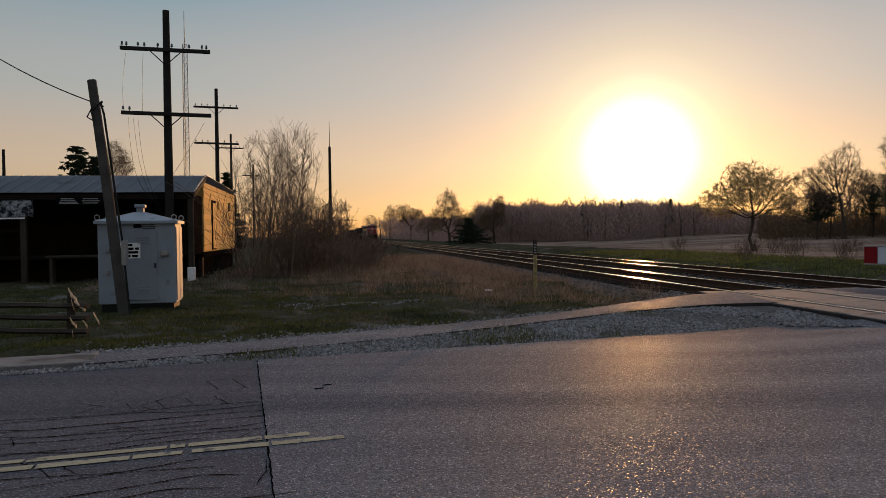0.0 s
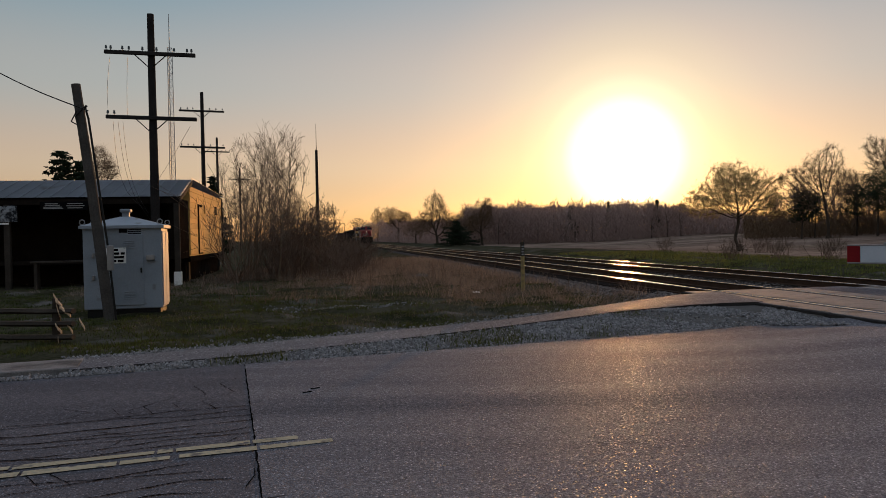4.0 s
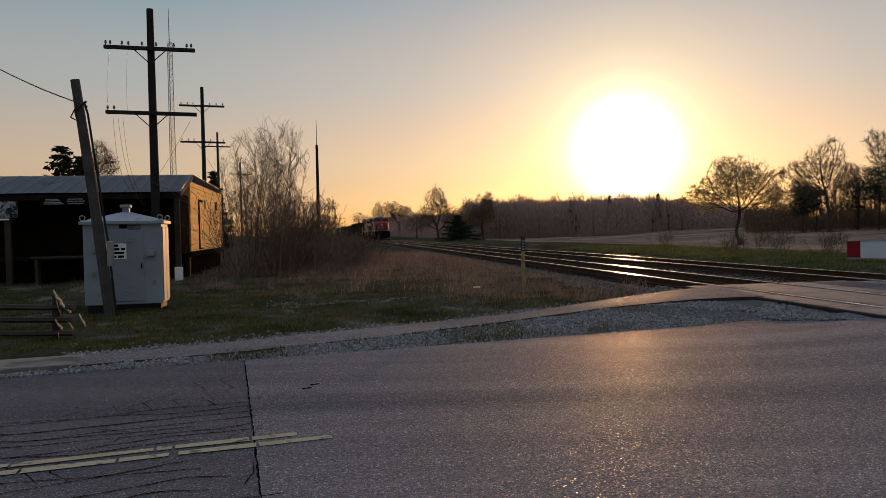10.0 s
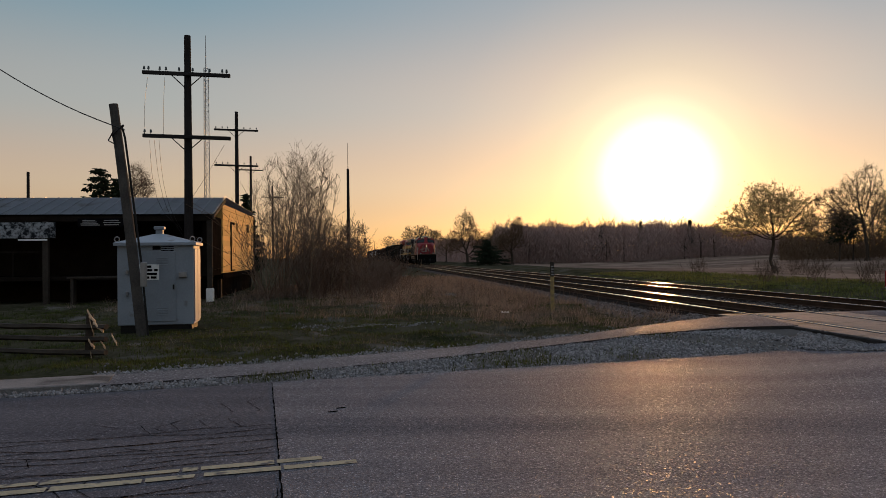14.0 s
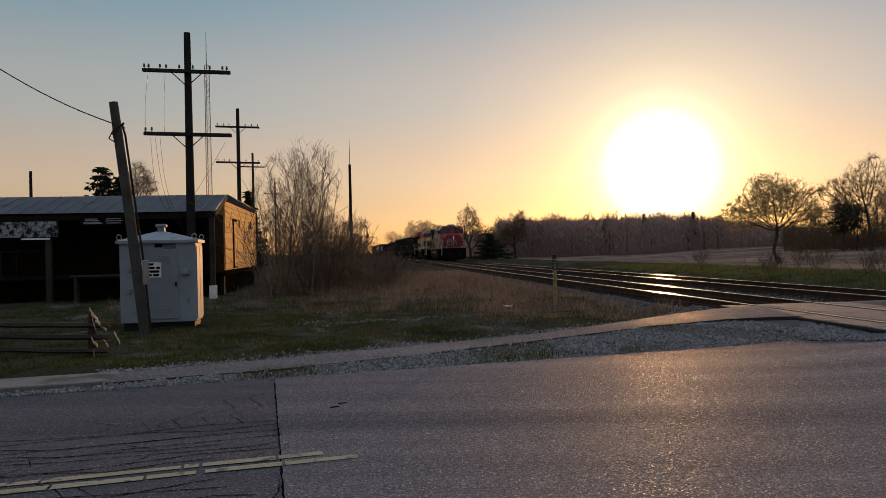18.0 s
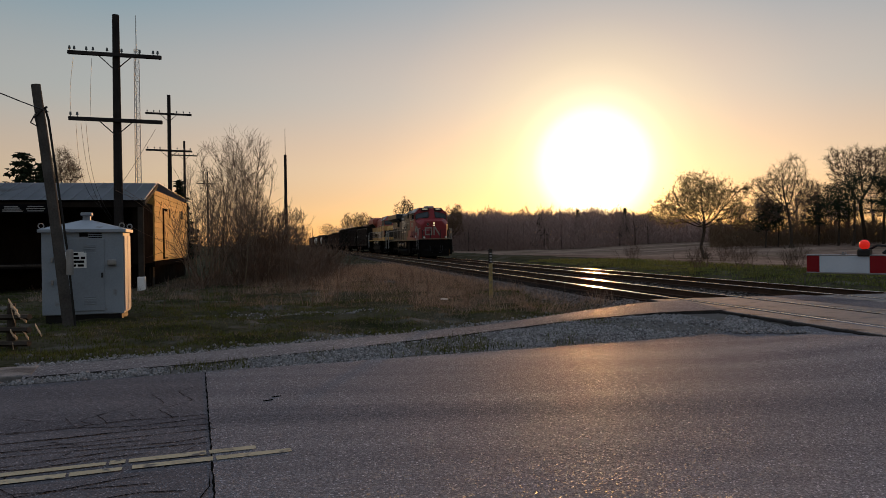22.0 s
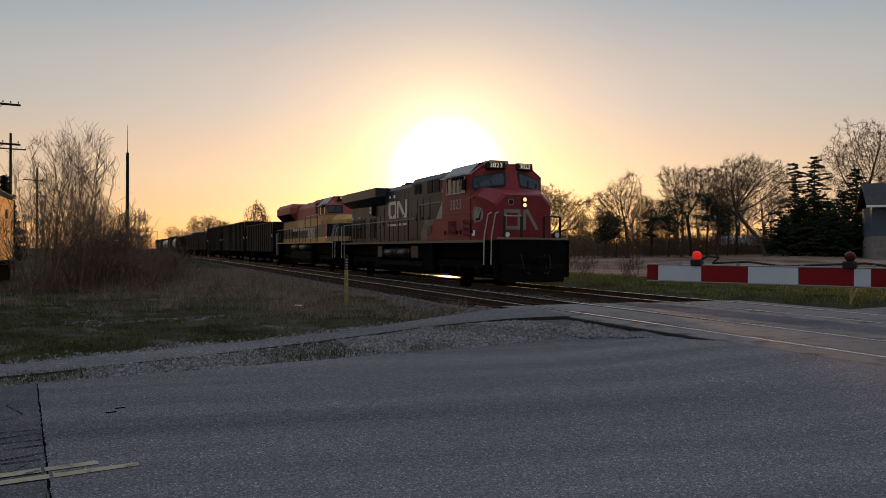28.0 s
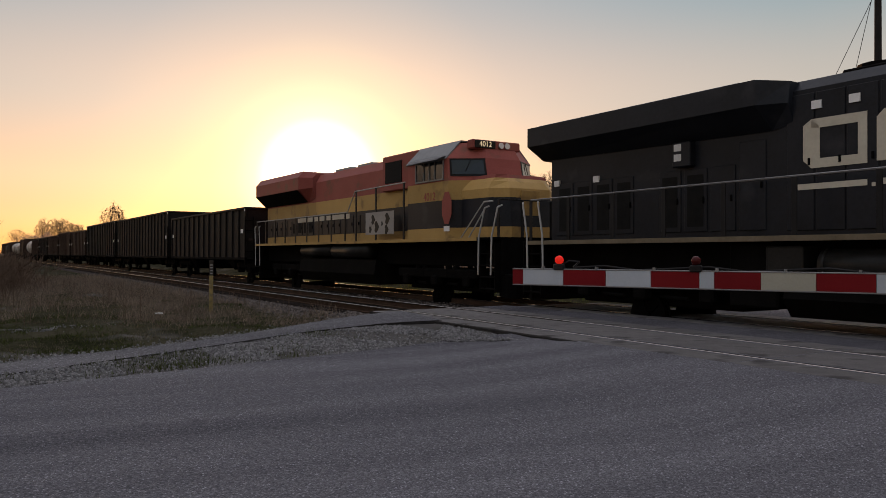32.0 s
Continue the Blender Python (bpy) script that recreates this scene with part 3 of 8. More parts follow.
bmesh.ops.transform(bm, matrix=Matrix.Rotation(RA, 4, "Z"), verts=bm.verts)
setting("pavement", bm, M["concrete"], "pale concrete pavement slabs ending at the asphalt path", "pavement")


# ---- railway ----
def tie_mesh():
    bm = bmesh.new()
    block(bm, -1.3, 1.3, -0.11, 0.11, -0.16, 0.0, 0.012)
    return mesh_of(bm, "tie", M["tie"])


TIE = tie_mesh()


def rail_mesh(length):
    head, web = bmesh.new(), bmesh.new()
    prism(head, [(-0.036, -0.03), (0.036, -0.03), (0.036, -0.006), (0.028, 0.0), (-0.028, 0.0), (-0.036, -0.006)], 0, length)
    prism(web, [(-0.07, -0.17), (0.07, -0.17), (0.07, -0.155), (0.012, -0.14), (0.012, -0.031), (-0.012, -0.031), (-0.012, -0.14), (-0.07, -0.155)], 0, length)
    return mesh_of(head, "rail_head", M["rail"]), mesh_of(web, "rail_web", M["rail_web"])


def railway(name, angle, o, s0, s1, label):
    base = Matrix.Translation(track(angle, o, 0)) @ Matrix.Rotation(angle, 4, "Z")
    t = thing(name, base, label, "railway track", "railway tracks")
    bed = bmesh.new()
    prism(bed, [(-2.6, -0.32), (-1.75, RAIL_Z - 0.20), (1.75, RAIL_Z - 0.20), (2.6, -0.32)], s0, s1)
    part("ballast_bed", bed, M["ballast"], t, "dark brown ballast")
    head, web = rail_mesh(s1 - s0)
    for side in (-0.752, 0.752):
        r = shared("rail", web, t, Matrix.Translation((side, s0, RAIL_Z)))
        shared("rail_head", head, r)
    k, s = 0, 16.4
    far = bmesh.new()
    while s < s1:
        if k < 140:
            shared("tie", TIE, t, Matrix.Translation((0.03 * math.sin(k * 7.0), s, RAIL_Z - 0.172)) @ Matrix.Rotation(0.01 * math.sin(k * 3.1), 4, "Z"))
        else:
            block(far, -1.3, 1.3, s - 0.11, s + 0.11, RAIL_Z - 0.33, RAIL_Z - 0.172)
        k += 1
        s += 0.55
    ob = part("far_ties", far, M["tie"], t)
    ob["kind"] = "stuff"
    return t


railway("siding_track", TA, NEAR_O, -60, 170, "siding with shiny steel rails on wooden ties in dark ballast")
railway("main_track", TB, FAR_O, -80, 420, "main line with shiny steel rails on wooden ties in dark ballast")


# ballast stones along the near track and gravel beside the path
def stone_mesh(seed):
    rnd = random.Random(seed)
    bm = bmesh.new()
    bmesh.ops.create_icosphere(bm, subdivisions=1, radius=1)
    for v in bm.verts:
        v.co *= rnd.uniform(0.7, 1.15)
        v.co.z *= 0.7
    return bm


def stones(name, spots, material, label, lo=0.011, hi=0.028):
    """Many small stones in one object, each with its own shape and turn."""
    rnd = random.Random(len(spots))
    forms = []
    for k in range(6):
        b = stone_mesh(k)
        forms.append(([v.co.copy() for v in b.verts], [[v.index for v in f.verts] for f in b.faces]))
        b.free()
    verts, faces = [], []
    for x, y, z in spots:
        vs, fs = forms[rnd.randrange(6)]
        r = rnd.uniform(lo, hi) * (1.5 if rnd.random() < 0.08 else 1)
        m = Euler((rnd.uniform(0, 6), rnd.uniform(0, 6), rnd.uniform(0, 6))).to_matrix() * r
        o = len(verts)
        verts += [tuple(m @ v + Vector((x, y, z + r * 0.1))) for v in vs]
        faces += [[i + o for i in f] for f in fs]
    me = bpy.data.meshes.new(name)
    me.from_pydata(verts, [], faces)
    me.materials.append(material)
    return tagged(new(name, me), label, "gravel", "", "stuff")


rnd = random.Random(11)
spots = []
tries = 0
while len(spots) < 9500 and tries < 90000:            # wedge between the road and the path
    tries += 1
    P = road(rnd.uniform(-3.2, 9.2), ROAD_FAR + 0.02 + 3.6 * rnd.random())
    if P.y > near_path(P.x) - 0.02 or P.x * math.cos(TA) + P.y * math.sin(TA) > 7.77:
        continue
    if noise.noise((P.x * 0.7, P.y * 0.7, 3)) > 0.12 and rnd.random() < 0.85:
        continue
    spots.append((P.x, P.y, verge_z(P.x, P.y) + 0.002))
corner = [Vector((4.7, 11.25)), Vector((6.22, 10.75)), Vector((5.98, 13.5))]
for k in range(1500):                                 # the corner between road, path and crossing
    a, b = rnd.random(), rnd.random()
    if a + b > 1:
        a, b = 1 - a, 1 - b
    P = corner[0] + (corner[1] - corner[0]) * a + (corner[2] - corner[0]) * b
    spots.append((P.x, P.y, verge_z(P.x, P.y) + 0.004))
for k in range(3600):                                 # beyond the path
    i = rnd.randrange(0, 5)
    a = Vector(WALK_L[i]).lerp(Vector(WALK_L[i + 1]), rnd.random())
    w = abs(rnd.gauss(0, 0.30)) + (0.02 if i < 4 else 0)
    P = a + Vector((-0.5, 0.85)) * w
    spots.append((P.x, P.y, ground_z(P.x, P.y) + 0.006))
for k in range(500):                                  # a grey patch in the grass
    P = (rnd.gauss(-1.9, 0.8), rnd.gauss(16.2, 0.22))
    spots.append((P[0], P[1], ground_z(*P) + 0.004))
for k in range(900):                                  # crumbs along the road's edge to the old slabs
    P = road(rnd.uniform(-4.0, -0.4), ROAD_FAR + abs(rnd.gauss(0, 0.12)))
    spots.append((P.x, P.y, max(0.0, ground_z(P.x, P.y)) + 0.003))
stones("gravel", spots, M["gravel"], "loose grey gravel along the path and the road")
spots = []
for k in range(9000):                                 # shoulder of the near track
    s = 14.6 + 40 * rnd.random() ** 2
    o = NEAR_O - 1.55 - abs(rnd.gauss(0, 0.6))
    P = track(TA, o, s)
    slope = (RAIL_Z - 0.20) - max(0, NEAR_O - 1.75 - o) * (RAIL_Z - 0.20 + 0.32) / 0.85
    spots.append((P.x, P.y, max(slope, ground_z(P.x, P.y))))
for k in range(2600):                                 # between the tracks
    s = 15.5 + 18 * rnd.random() ** 1.6
    P = track(TA, rnd.uniform(NEAR_O + 0.9, FAR_O - 1.0), s)
    spots.append((P.x, P.y, RAIL_Z - 0.20))
stones("ballast_stones", spots, M["ballast_stone"], "brown-grey ballast stones beside the rails", 0.016, 0.042)

# crossing: concrete panels along both tracks, asphalt between
for name, angle, o, s0, s1 in (("siding_crossing", TA, NEAR_O, 1.2, 15.6), ("main_crossing", TB, FAR_O, -0.4, 15.2)):
    t = thing(name, Matrix.Translation(track(angle, o, 0)) @ Matrix.Rotation(angle, 4, "Z"), "weathered concrete crossing panels flush with the road", "level crossing", "crossing panels")
    n = 6
    d = (s1 - s0) / n
    for kind, x0, x1, lift in (("gauge_panel", -0.60, 0.60, 0.002), ("field_panel", -1.42, -0.86, 0.0), ("field_panel", 0.86, 1.42, 0.0)):
        bmp = bmesh.new()
        block(bmp, x0, x1, 0.01, d - 0.01, -0.22, 0.0, 0.012)
        me = mesh_of(bmp, kind, M["concrete"])
        for k in range(n):
            shared(kind, me, t, Matrix.Translation((0, s0 + k * d, RAIL_Z + lift - 0.008)))
    if name == "siding_crossing":
        # near-black strip added in front of the concrete panels' side
        bmp = bmesh.new()
        block(bmp, -1.50, -1.424, s0, s1, -0.24, RAIL_Z - 0.014, 0.012)
        part("edge_timber", bmp, M["path_side"], t, "dark strip along the panels' edge")
bm = bmesh.new()
for k in range(24):                                   # asphalt between the tracks
    a, b = 0.2 + 0.64 * k, 0.2 + 0.64 * (k + 1)
    q = [track(TA, NEAR_O + 1.44, a), track(TB, FAR_O - 1.44, a), track(TB, FAR_O - 1.44, b), track(TA, NEAR_O + 1.44, b)]
    bm.faces.new([bm.verts.new((p.x, p.y, RAIL_Z - 0.008)) for p in q])
setting("crossing_asphalt", bm, M["asphalt_old"], "patched dark asphalt between the two tracks", "road")


TRAIN = []
M["photo"] = surface("printed_banner", (0.010, 0.012, 0.016), (0.26, 0.28, 0.30), 5.5, 14, 0.6, bump=0, spread=0.07)
M["blue_siding"] = surface("blue_grey_siding", (0.052, 0.066, 0.088), (0.078, 0.098, 0.126), 1.0, 14, 0.7, bump=0.1)
M["stone_wall"] = surface("pale_stone", (0.13, 0.122, 0.112), (0.24, 0.226, 0.208), 2.4, 9, 0.85, bump=0.5, spread=0.16)
M["shingle"] = surface("dark_shingle", (0.025, 0.024, 0.026), (0.055, 0.053, 0.055), 2.0, 16, 0.9, bump=0.3)
M["pale_roof"] = surface("pale_roof", (0.36, 0.38, 0.42), (0.48, 0.5, 0.54), 0.8, 8, 0.5, bump=0.05)
# warm tan with low sunlight put into it, for rail ends and a sign plate
M["sunlit_tan"] = surface("sunlit_tan", (0.40, 0.28, 0.18), (0.56, 0.42, 0.29), 5, 40, 0.85, bump=0.2)
M["sign_white"] = surface("sign_white", (0.62, 0.63, 0.62), (0.74, 0.75, 0.74), 4, 30, 0.5, bump=0)
M["faded_print"] = surface("faded_print", (0.20, 0.20, 0.20), (0.30, 0.30, 0.30), 4, 30, 0.6, bump=0)
M["ink"] = surface("black_ink", (0.004, 0.004, 0.005), (0.009, 0.009, 0.010), 8, 40, 0.8, bump=0, spec=0.0)
M["glassware"] = surface("insulator", (0.05, 0.06, 0.06), (0.10, 0.11, 0.11), 10, 40, 0.3, bump=0)


# ---- relay box ----
def relay_box():
    t = thing("relay_cabinet", Matrix.Translation((-6.385, 15.99, 0.06)) @ Matrix.Rotation(radians(11.7), 4, "Z"), "pale grey steel railway relay cabinet with a hipped roof", "cabinet")
    w, d, h = 0.75, 0.47, 1.72
    bm = bmesh.new()
    block(bm, -w, w, -d, d, 0.05, h, 0.012)
    part("body", bm, M["box_paint"], t)
    bm = bmesh.new()
    block(bm, -w + 0.05, w - 0.05, -d + 0.04, d - 0.04, -0.12, 0.06)
    part("footing", bm, M["dark"], t)
    bm = bmesh.new()
    lo = [(-w - 0.06, -d - 0.06), (w + 0.06, -d - 0.06), (w + 0.06, d + 0.06), (-w - 0.06, d + 0.06)]
    hi = [(-0.10, -0.08), (0.10, -0.08), (0.10, 0.08), (-0.10, 0.08)]
    a = [bm.verts.new((x, y, h - 0.03)) for x, y in lo]
    b = [bm.verts.new((x, y, h + 0.03)) for x, y in lo]
    c = [bm.verts.new((x, y, h + 0.22)) for x, y in hi]
    bm.faces.new(a[::-1])
    for k in range(4):
        bm.faces.new((a[k], a[(k + 1) % 4], b[(k + 1) % 4], b[k]))
        bm.faces.new((b[k], b[(k + 1) % 4], c[(k + 1) % 4], c[k]))
    bm.faces.new(c)
    part("roof", bm, M["box_paint"], t)
    bm = bmesh.new()
    block(bm, -0.07, 0.07, -0.07, 0.07, h + 0.2, h + 0.32, 0.01)
    block(bm, -0.105, 0.105, -0.105, 0.105, h + 0.31, h + 0.38, 0.015)
    part("roof_vent", bm, M["box_paint"], t)
    for x, y in ((-w, -d), (w - 0.02, -d), (w, d), (-w, d)):
        bm = bmesh.new()
        pts = [(x + 0.05 * math.cos(k * math.pi / 6), y, h + 0.10 + 0.05 * math.sin(k * math.pi / 6)) for k in range(13)]
        pipe(bm, pts, 0.012, 5)
        part("lifting_eye", bm, M["steel"], t)
    bm = bmesh.new()
    block(bm, -0.26, 0.40, -d - 0.022, -d, 0.12, 1.56, 0.008)
    door = part("door", bm, M["box_paint"], t)
    for z in (1.28, 0.25):
        for k in range(5):
            bm = bmesh.new()
            block(bm, 0.02, 0.24, -d - 0.032, -d - 0.021, z + 0.035 * k, z + 0.035 * k + 0.016, 0.003)
            part("louvre_slat", bm, M["box_paint"], door)
    bm = bmesh.new()
    block(bm, 0.34, 0.37, -d - 0.06, -d - 0.02, 0.78, 0.88, 0.006)
    part("door_handle", bm, M["dark"], door)
    bm = bmesh.new()
    block(bm, 0.46, 0.62, -d - 0.07, -d, 1.02, 1.14, 0.012)
    rod(bm, (0.56, -d - 0.09, 1.09), (0.56, -d - 0.05, 1.09), 0.05, 0.05, 10)
    part("lock_box", bm, M["steel"], t)
    bm = bmesh.new()
    block(bm, -0.40, 0.07, -d - 0.030, -d - 0.024, 0.98, 1.30)
    s = part("notice", bm, M["sign_white"], t, "white notice with black print")
    for x0, x1, z in ((-0.17, -0.08, 1.255), (-0.20, -0.06, 1.18), (-0.03, 0.045, 1.18), (-0.24, 0.03, 1.105), (-0.20, -0.12, 1.03), (-0.09, 0.02, 1.03)):
        bm = bmesh.new()
        block(bm, x0, x1, -d - 0.034, -d - 0.030, z - 0.024, z + 0.024)
        part("print_bar", bm, M["ink"], s)
    bm = bmesh.new()
    block(bm, -0.06, 0.10, -d - 0.005, -d - 0.001, 1.60, 1.68)
    for k in range(3):
        block(bm, 0.11, 0.36, -d - 0.005, -d - 0.001, 1.655 - 0.04 * k, 1.672 - 0.04 * k)
    part("print_bars", bm, M["ink"], t)
    for y0, y1 in ((-0.42, -0.02), (0.02, 0.42)):
        bm = bmesh.new()
        block(bm, w, w + 0.02, y0, y1, 0.1, 1.62, 0.006)
        part("side_panel", bm, M["box_paint"], t)
    for z in (1.0, 0.55):
        bm = bmesh.new()
        block(bm, -0.58, -0.53, -d - 0.05, -d, z + 0.1, z + 0.2, 0.01)
        part("hasp", bm, M["steel"], t)
    return t


relay_box()


# ---- poles and wires ----
def leaning_pole():
    t = thing("leaning_pole", Matrix.Translation((-6.24, 14.8, -0.05)), "leaning weathered wooden service pole beside the cabinet", "utility pole")
    bm = bmesh.new()
    top = Vector((-0.57, 0, 4.58))
    rod(bm, (0.0, 0, -0.3), top * 0.5, 0.105, 0.098, 12)
    rod(bm, top * 0.5, top, 0.098, 0.085, 12)
    part("shaft", bm, M["silver_wood"], t)
    bm = bmesh.new()
    pipe(bm, [(0.13, -0.1, 0), (0.0, -0.1, 1.5), (-0.30, -0.1, 3.9), (-0.36, -0.10, 4.12), (-0.32, -0.12, 4.14)], 0.022, 8)
    part("conduit", bm, M["dark"], t)
    bm = bmesh.new()
    block(bm, 0.02, 0.12, -0.20, -0.09, 0.98, 1.46, 0.012)
    part("meter_box", bm, M["steel"], t, "grey metal meter box")
    bm = bmesh.new()
    pipe(bm, [(-0.52, -0.1, 4.05), (-0.62, -0.12, 3.85), (-0.50, -0.12, 3.78), (-0.55, -0.1, 3.95), (-0.36, -0.12, 4.12)], 0.012, 5)
    part("loose_cable", bm, M["black"], t)
    bm = bmesh.new()
    pts = []
    for k in range(25):
        dx = 6.0 * k / 24
        pts.append((-0.30 - dx, -0.1 - 0.75 * ramp01(dx, 0, 0.4), 4.05 + 0.385 * dx + 0.065 * dx * dx))
    pipe(bm, pts, 0.011, 5)
    part("service_wire", bm, M["black"], t)
    return t


leaning_pole()


def telegraph_pole(x, y, top, arm_zs, wide=1.42, r=0.13, tilt=0.03, label="tall dark wooden telegraph pole with crossarms and insulators"):
    t = thing("telegraph_pole", Matrix.Translation((x, y, -0.1)) @ Matrix.Rotation(radians(8), 4, "Z"), label, "utility pole", "telegraph poles")
    bm = bmesh.new()
    rod(bm, (0, 0, -0.3), (0, 0, top * 0.55), r * 1.25, r, 12)
    rod(bm, (0, 0, top * 0.55), (0, 0, top + 0.1), r, r * 0.82, 12)
    part("shaft", bm, M["pole"], t)
    for z in arm_zs:
        bm = bmesh.new()
        block(bm, -wide, wide, -0.055, 0.055, -0.06, 0.06, 0.012, Matrix.Translation((0, -0.17, z + 0.1)) @ Matrix.Rotation(tilt, 4, "Y"))
        arm = part("crossarm", bm, M["pole"], t)
        for s in (-1, 1):
            bm = bmesh.new()
            pipe(bm, [(0.5 * s, -0.17, z + 0.06 - tilt * 0.5 * s), (0.06 * s, -0.15, z - 0.34)], 0.018, 5)
            part("brace", bm, M["dark"], t)
        spots = (-1.36, -1.22, -0.86, -0.66, -0.24, 0.2, 0.75, 1.16, 1.3) if z == arm_zs[0] else (-1.36, -1.16)
        if wide < 1.42 or top > 10:
            spots = (-1.3, -0.9, -0.55, 0.5, 0.9, 1.3)
        for k, p in enumerate(spots):
            bm = bmesh.new()
            zz = z + 0.15 - tilt * p
            rod(bm, (p, -0.17, zz), (p, -0.17, zz + 0.07), 0.012, 0.012, 5)
            rod(bm, (p, -0.17, zz + 0.06), (p, -0.17, zz + 0.16), 0.042, 0.028, 8)
            part("insulator", bm, M["glassware"], arm)
    return t


p1 = telegraph_pole(-9.1, 25.2, 8.95, (7.62, 5.52))
bm = bmesh.new()
for a, b, sag in (((-1.2, -0.17, 5.5), (-0.2, -0.3, 2.6), 0.5), ((-1.05, -0.17, 5.5), (-0.1, -0.3, 2.3), 0.35), ((-0.9, -0.17, 5.5), (-0.15, -0.3, 2.5), 0.3), ((1.2, -0.17, 5.35), (0.15, -0.2, 3.6), 0.25),
                  ((-0.7, -0.17, 7.6), (-0.75, -0.17, 5.6), 0.05), ((-1.25, -0.17, 7.6), (-1.35, -0.17, 5.9), 0.1)):
    pts = []
    for k in range(9):
        s = k / 8
        p = Vector(a).lerp(Vector(b), s)
        pts.append((p.x - sag * 0.5 * math.sin(math.pi * s), p.y, p.z - sag * math.sin(math.pi * s)))
    pipe(bm, pts, 0.006, 4)
part("loose_wire", bm, M["black"], p1)
telegraph_pole(-14.85, 50.0, 11.2, (9.95, 7.6))
telegraph_pole(-22.3, 80.0, 12.3, (10.8,), 1.3)
telegraph_pole(-27.5, 110.0, 12.0, (10.3,), 1.6)
telegraph_pole(-28.9, 50.0, 7.4, (), 0.9, 0.11)

t = thing("tall_pole", Matrix.Translation((-7.46, 50.0, 0)), "slim wooden pole with a thin rod on top", "pole")
bm = bmesh.new()
rod(bm, (0, 0, -0.3), (0, 0, 7.3), 0.12, 0.085, 10)
part("shaft", bm, M["pole"], t)
bm = bmesh.new()
rod(bm, (0, 0, 7.2), (0, 0, 9.0), 0.025, 0.012, 6)
part("top_rod", bm, M["dark"], t)

t = thing("lattice_mast", Matrix.Translation((-18.9, 56.0, 0)), "slender steel lattice radio mast", "mast")
for k in range(3):
    a = 2 * math.pi * k / 3
    bm = bmesh.new()
    rod(bm, (0.26 * math.cos(a), 0.26 * math.sin(a), 0), (0.19 * math.cos(a), 0.19 * math.sin(a), 15.6), 0.03, 0.025, 6)
    part("leg", bm, M["steel"], t)
bm = bmesh.new()
for j in range(34):
    z0, z1 = 0.46 * j, 0.46 * (j + 1)
    for k in range(3):
        a, b = 2 * math.pi * k / 3, 2 * math.pi * (k + 1) / 3
        r0, r1 = 0.26 - 0.07 * z0 / 15.6, 0.26 - 0.07 * z1 / 15.6
        rod(bm, (r0 * math.cos(a), r0 * math.sin(a), z0), (r1 * math.cos(b), r1 * math.sin(b), z1), 0.014, 0.014, 4, False)
        rod(bm, (r1 * math.cos(a), r1 * math.sin(a), z1), (r1 * math.cos(b), r1 * math.sin(b), z1), 0.012, 0.012, 4, False)
part("lacing", bm, M["steel"], t)
bm = bmesh.new()
rod(bm, (0, 0, 15.4), (0, 0, 18.1), 0.04, 0.02, 6)
part("aerial", bm, M["steel"], t)

t = thing("marker_post", Matrix.Translation((2.36, 19.8, -0.08)), "round yellow marker post with a dark banded top", "post")
bm = bmesh.new()
rod(bm, (0, 0, -0.2), (0, 0, 0.98), 0.050, 0.050, 14)
part("shaft", bm, M["ylw_post"], t)
bm = bmesh.new()
rod(bm, (0, 0, 0.98), (0, 0, 1.32), 0.052, 0.052, 14)
rod(bm, (0, 0, 1.32), (0, 0, 1.37), 0.058, 0.042, 14)
cap = part("cap", bm, M["grey_wood"], t, "dark weathered cap")
bm = bmesh.new()
for k in range(4):
    block(bm, -0.03, 0.03, -0.056, -0.048, 1.02 + 0.07 * k, 1.05 + 0.07 * k)
part("print_bars", bm, M["faded_print"], cap)


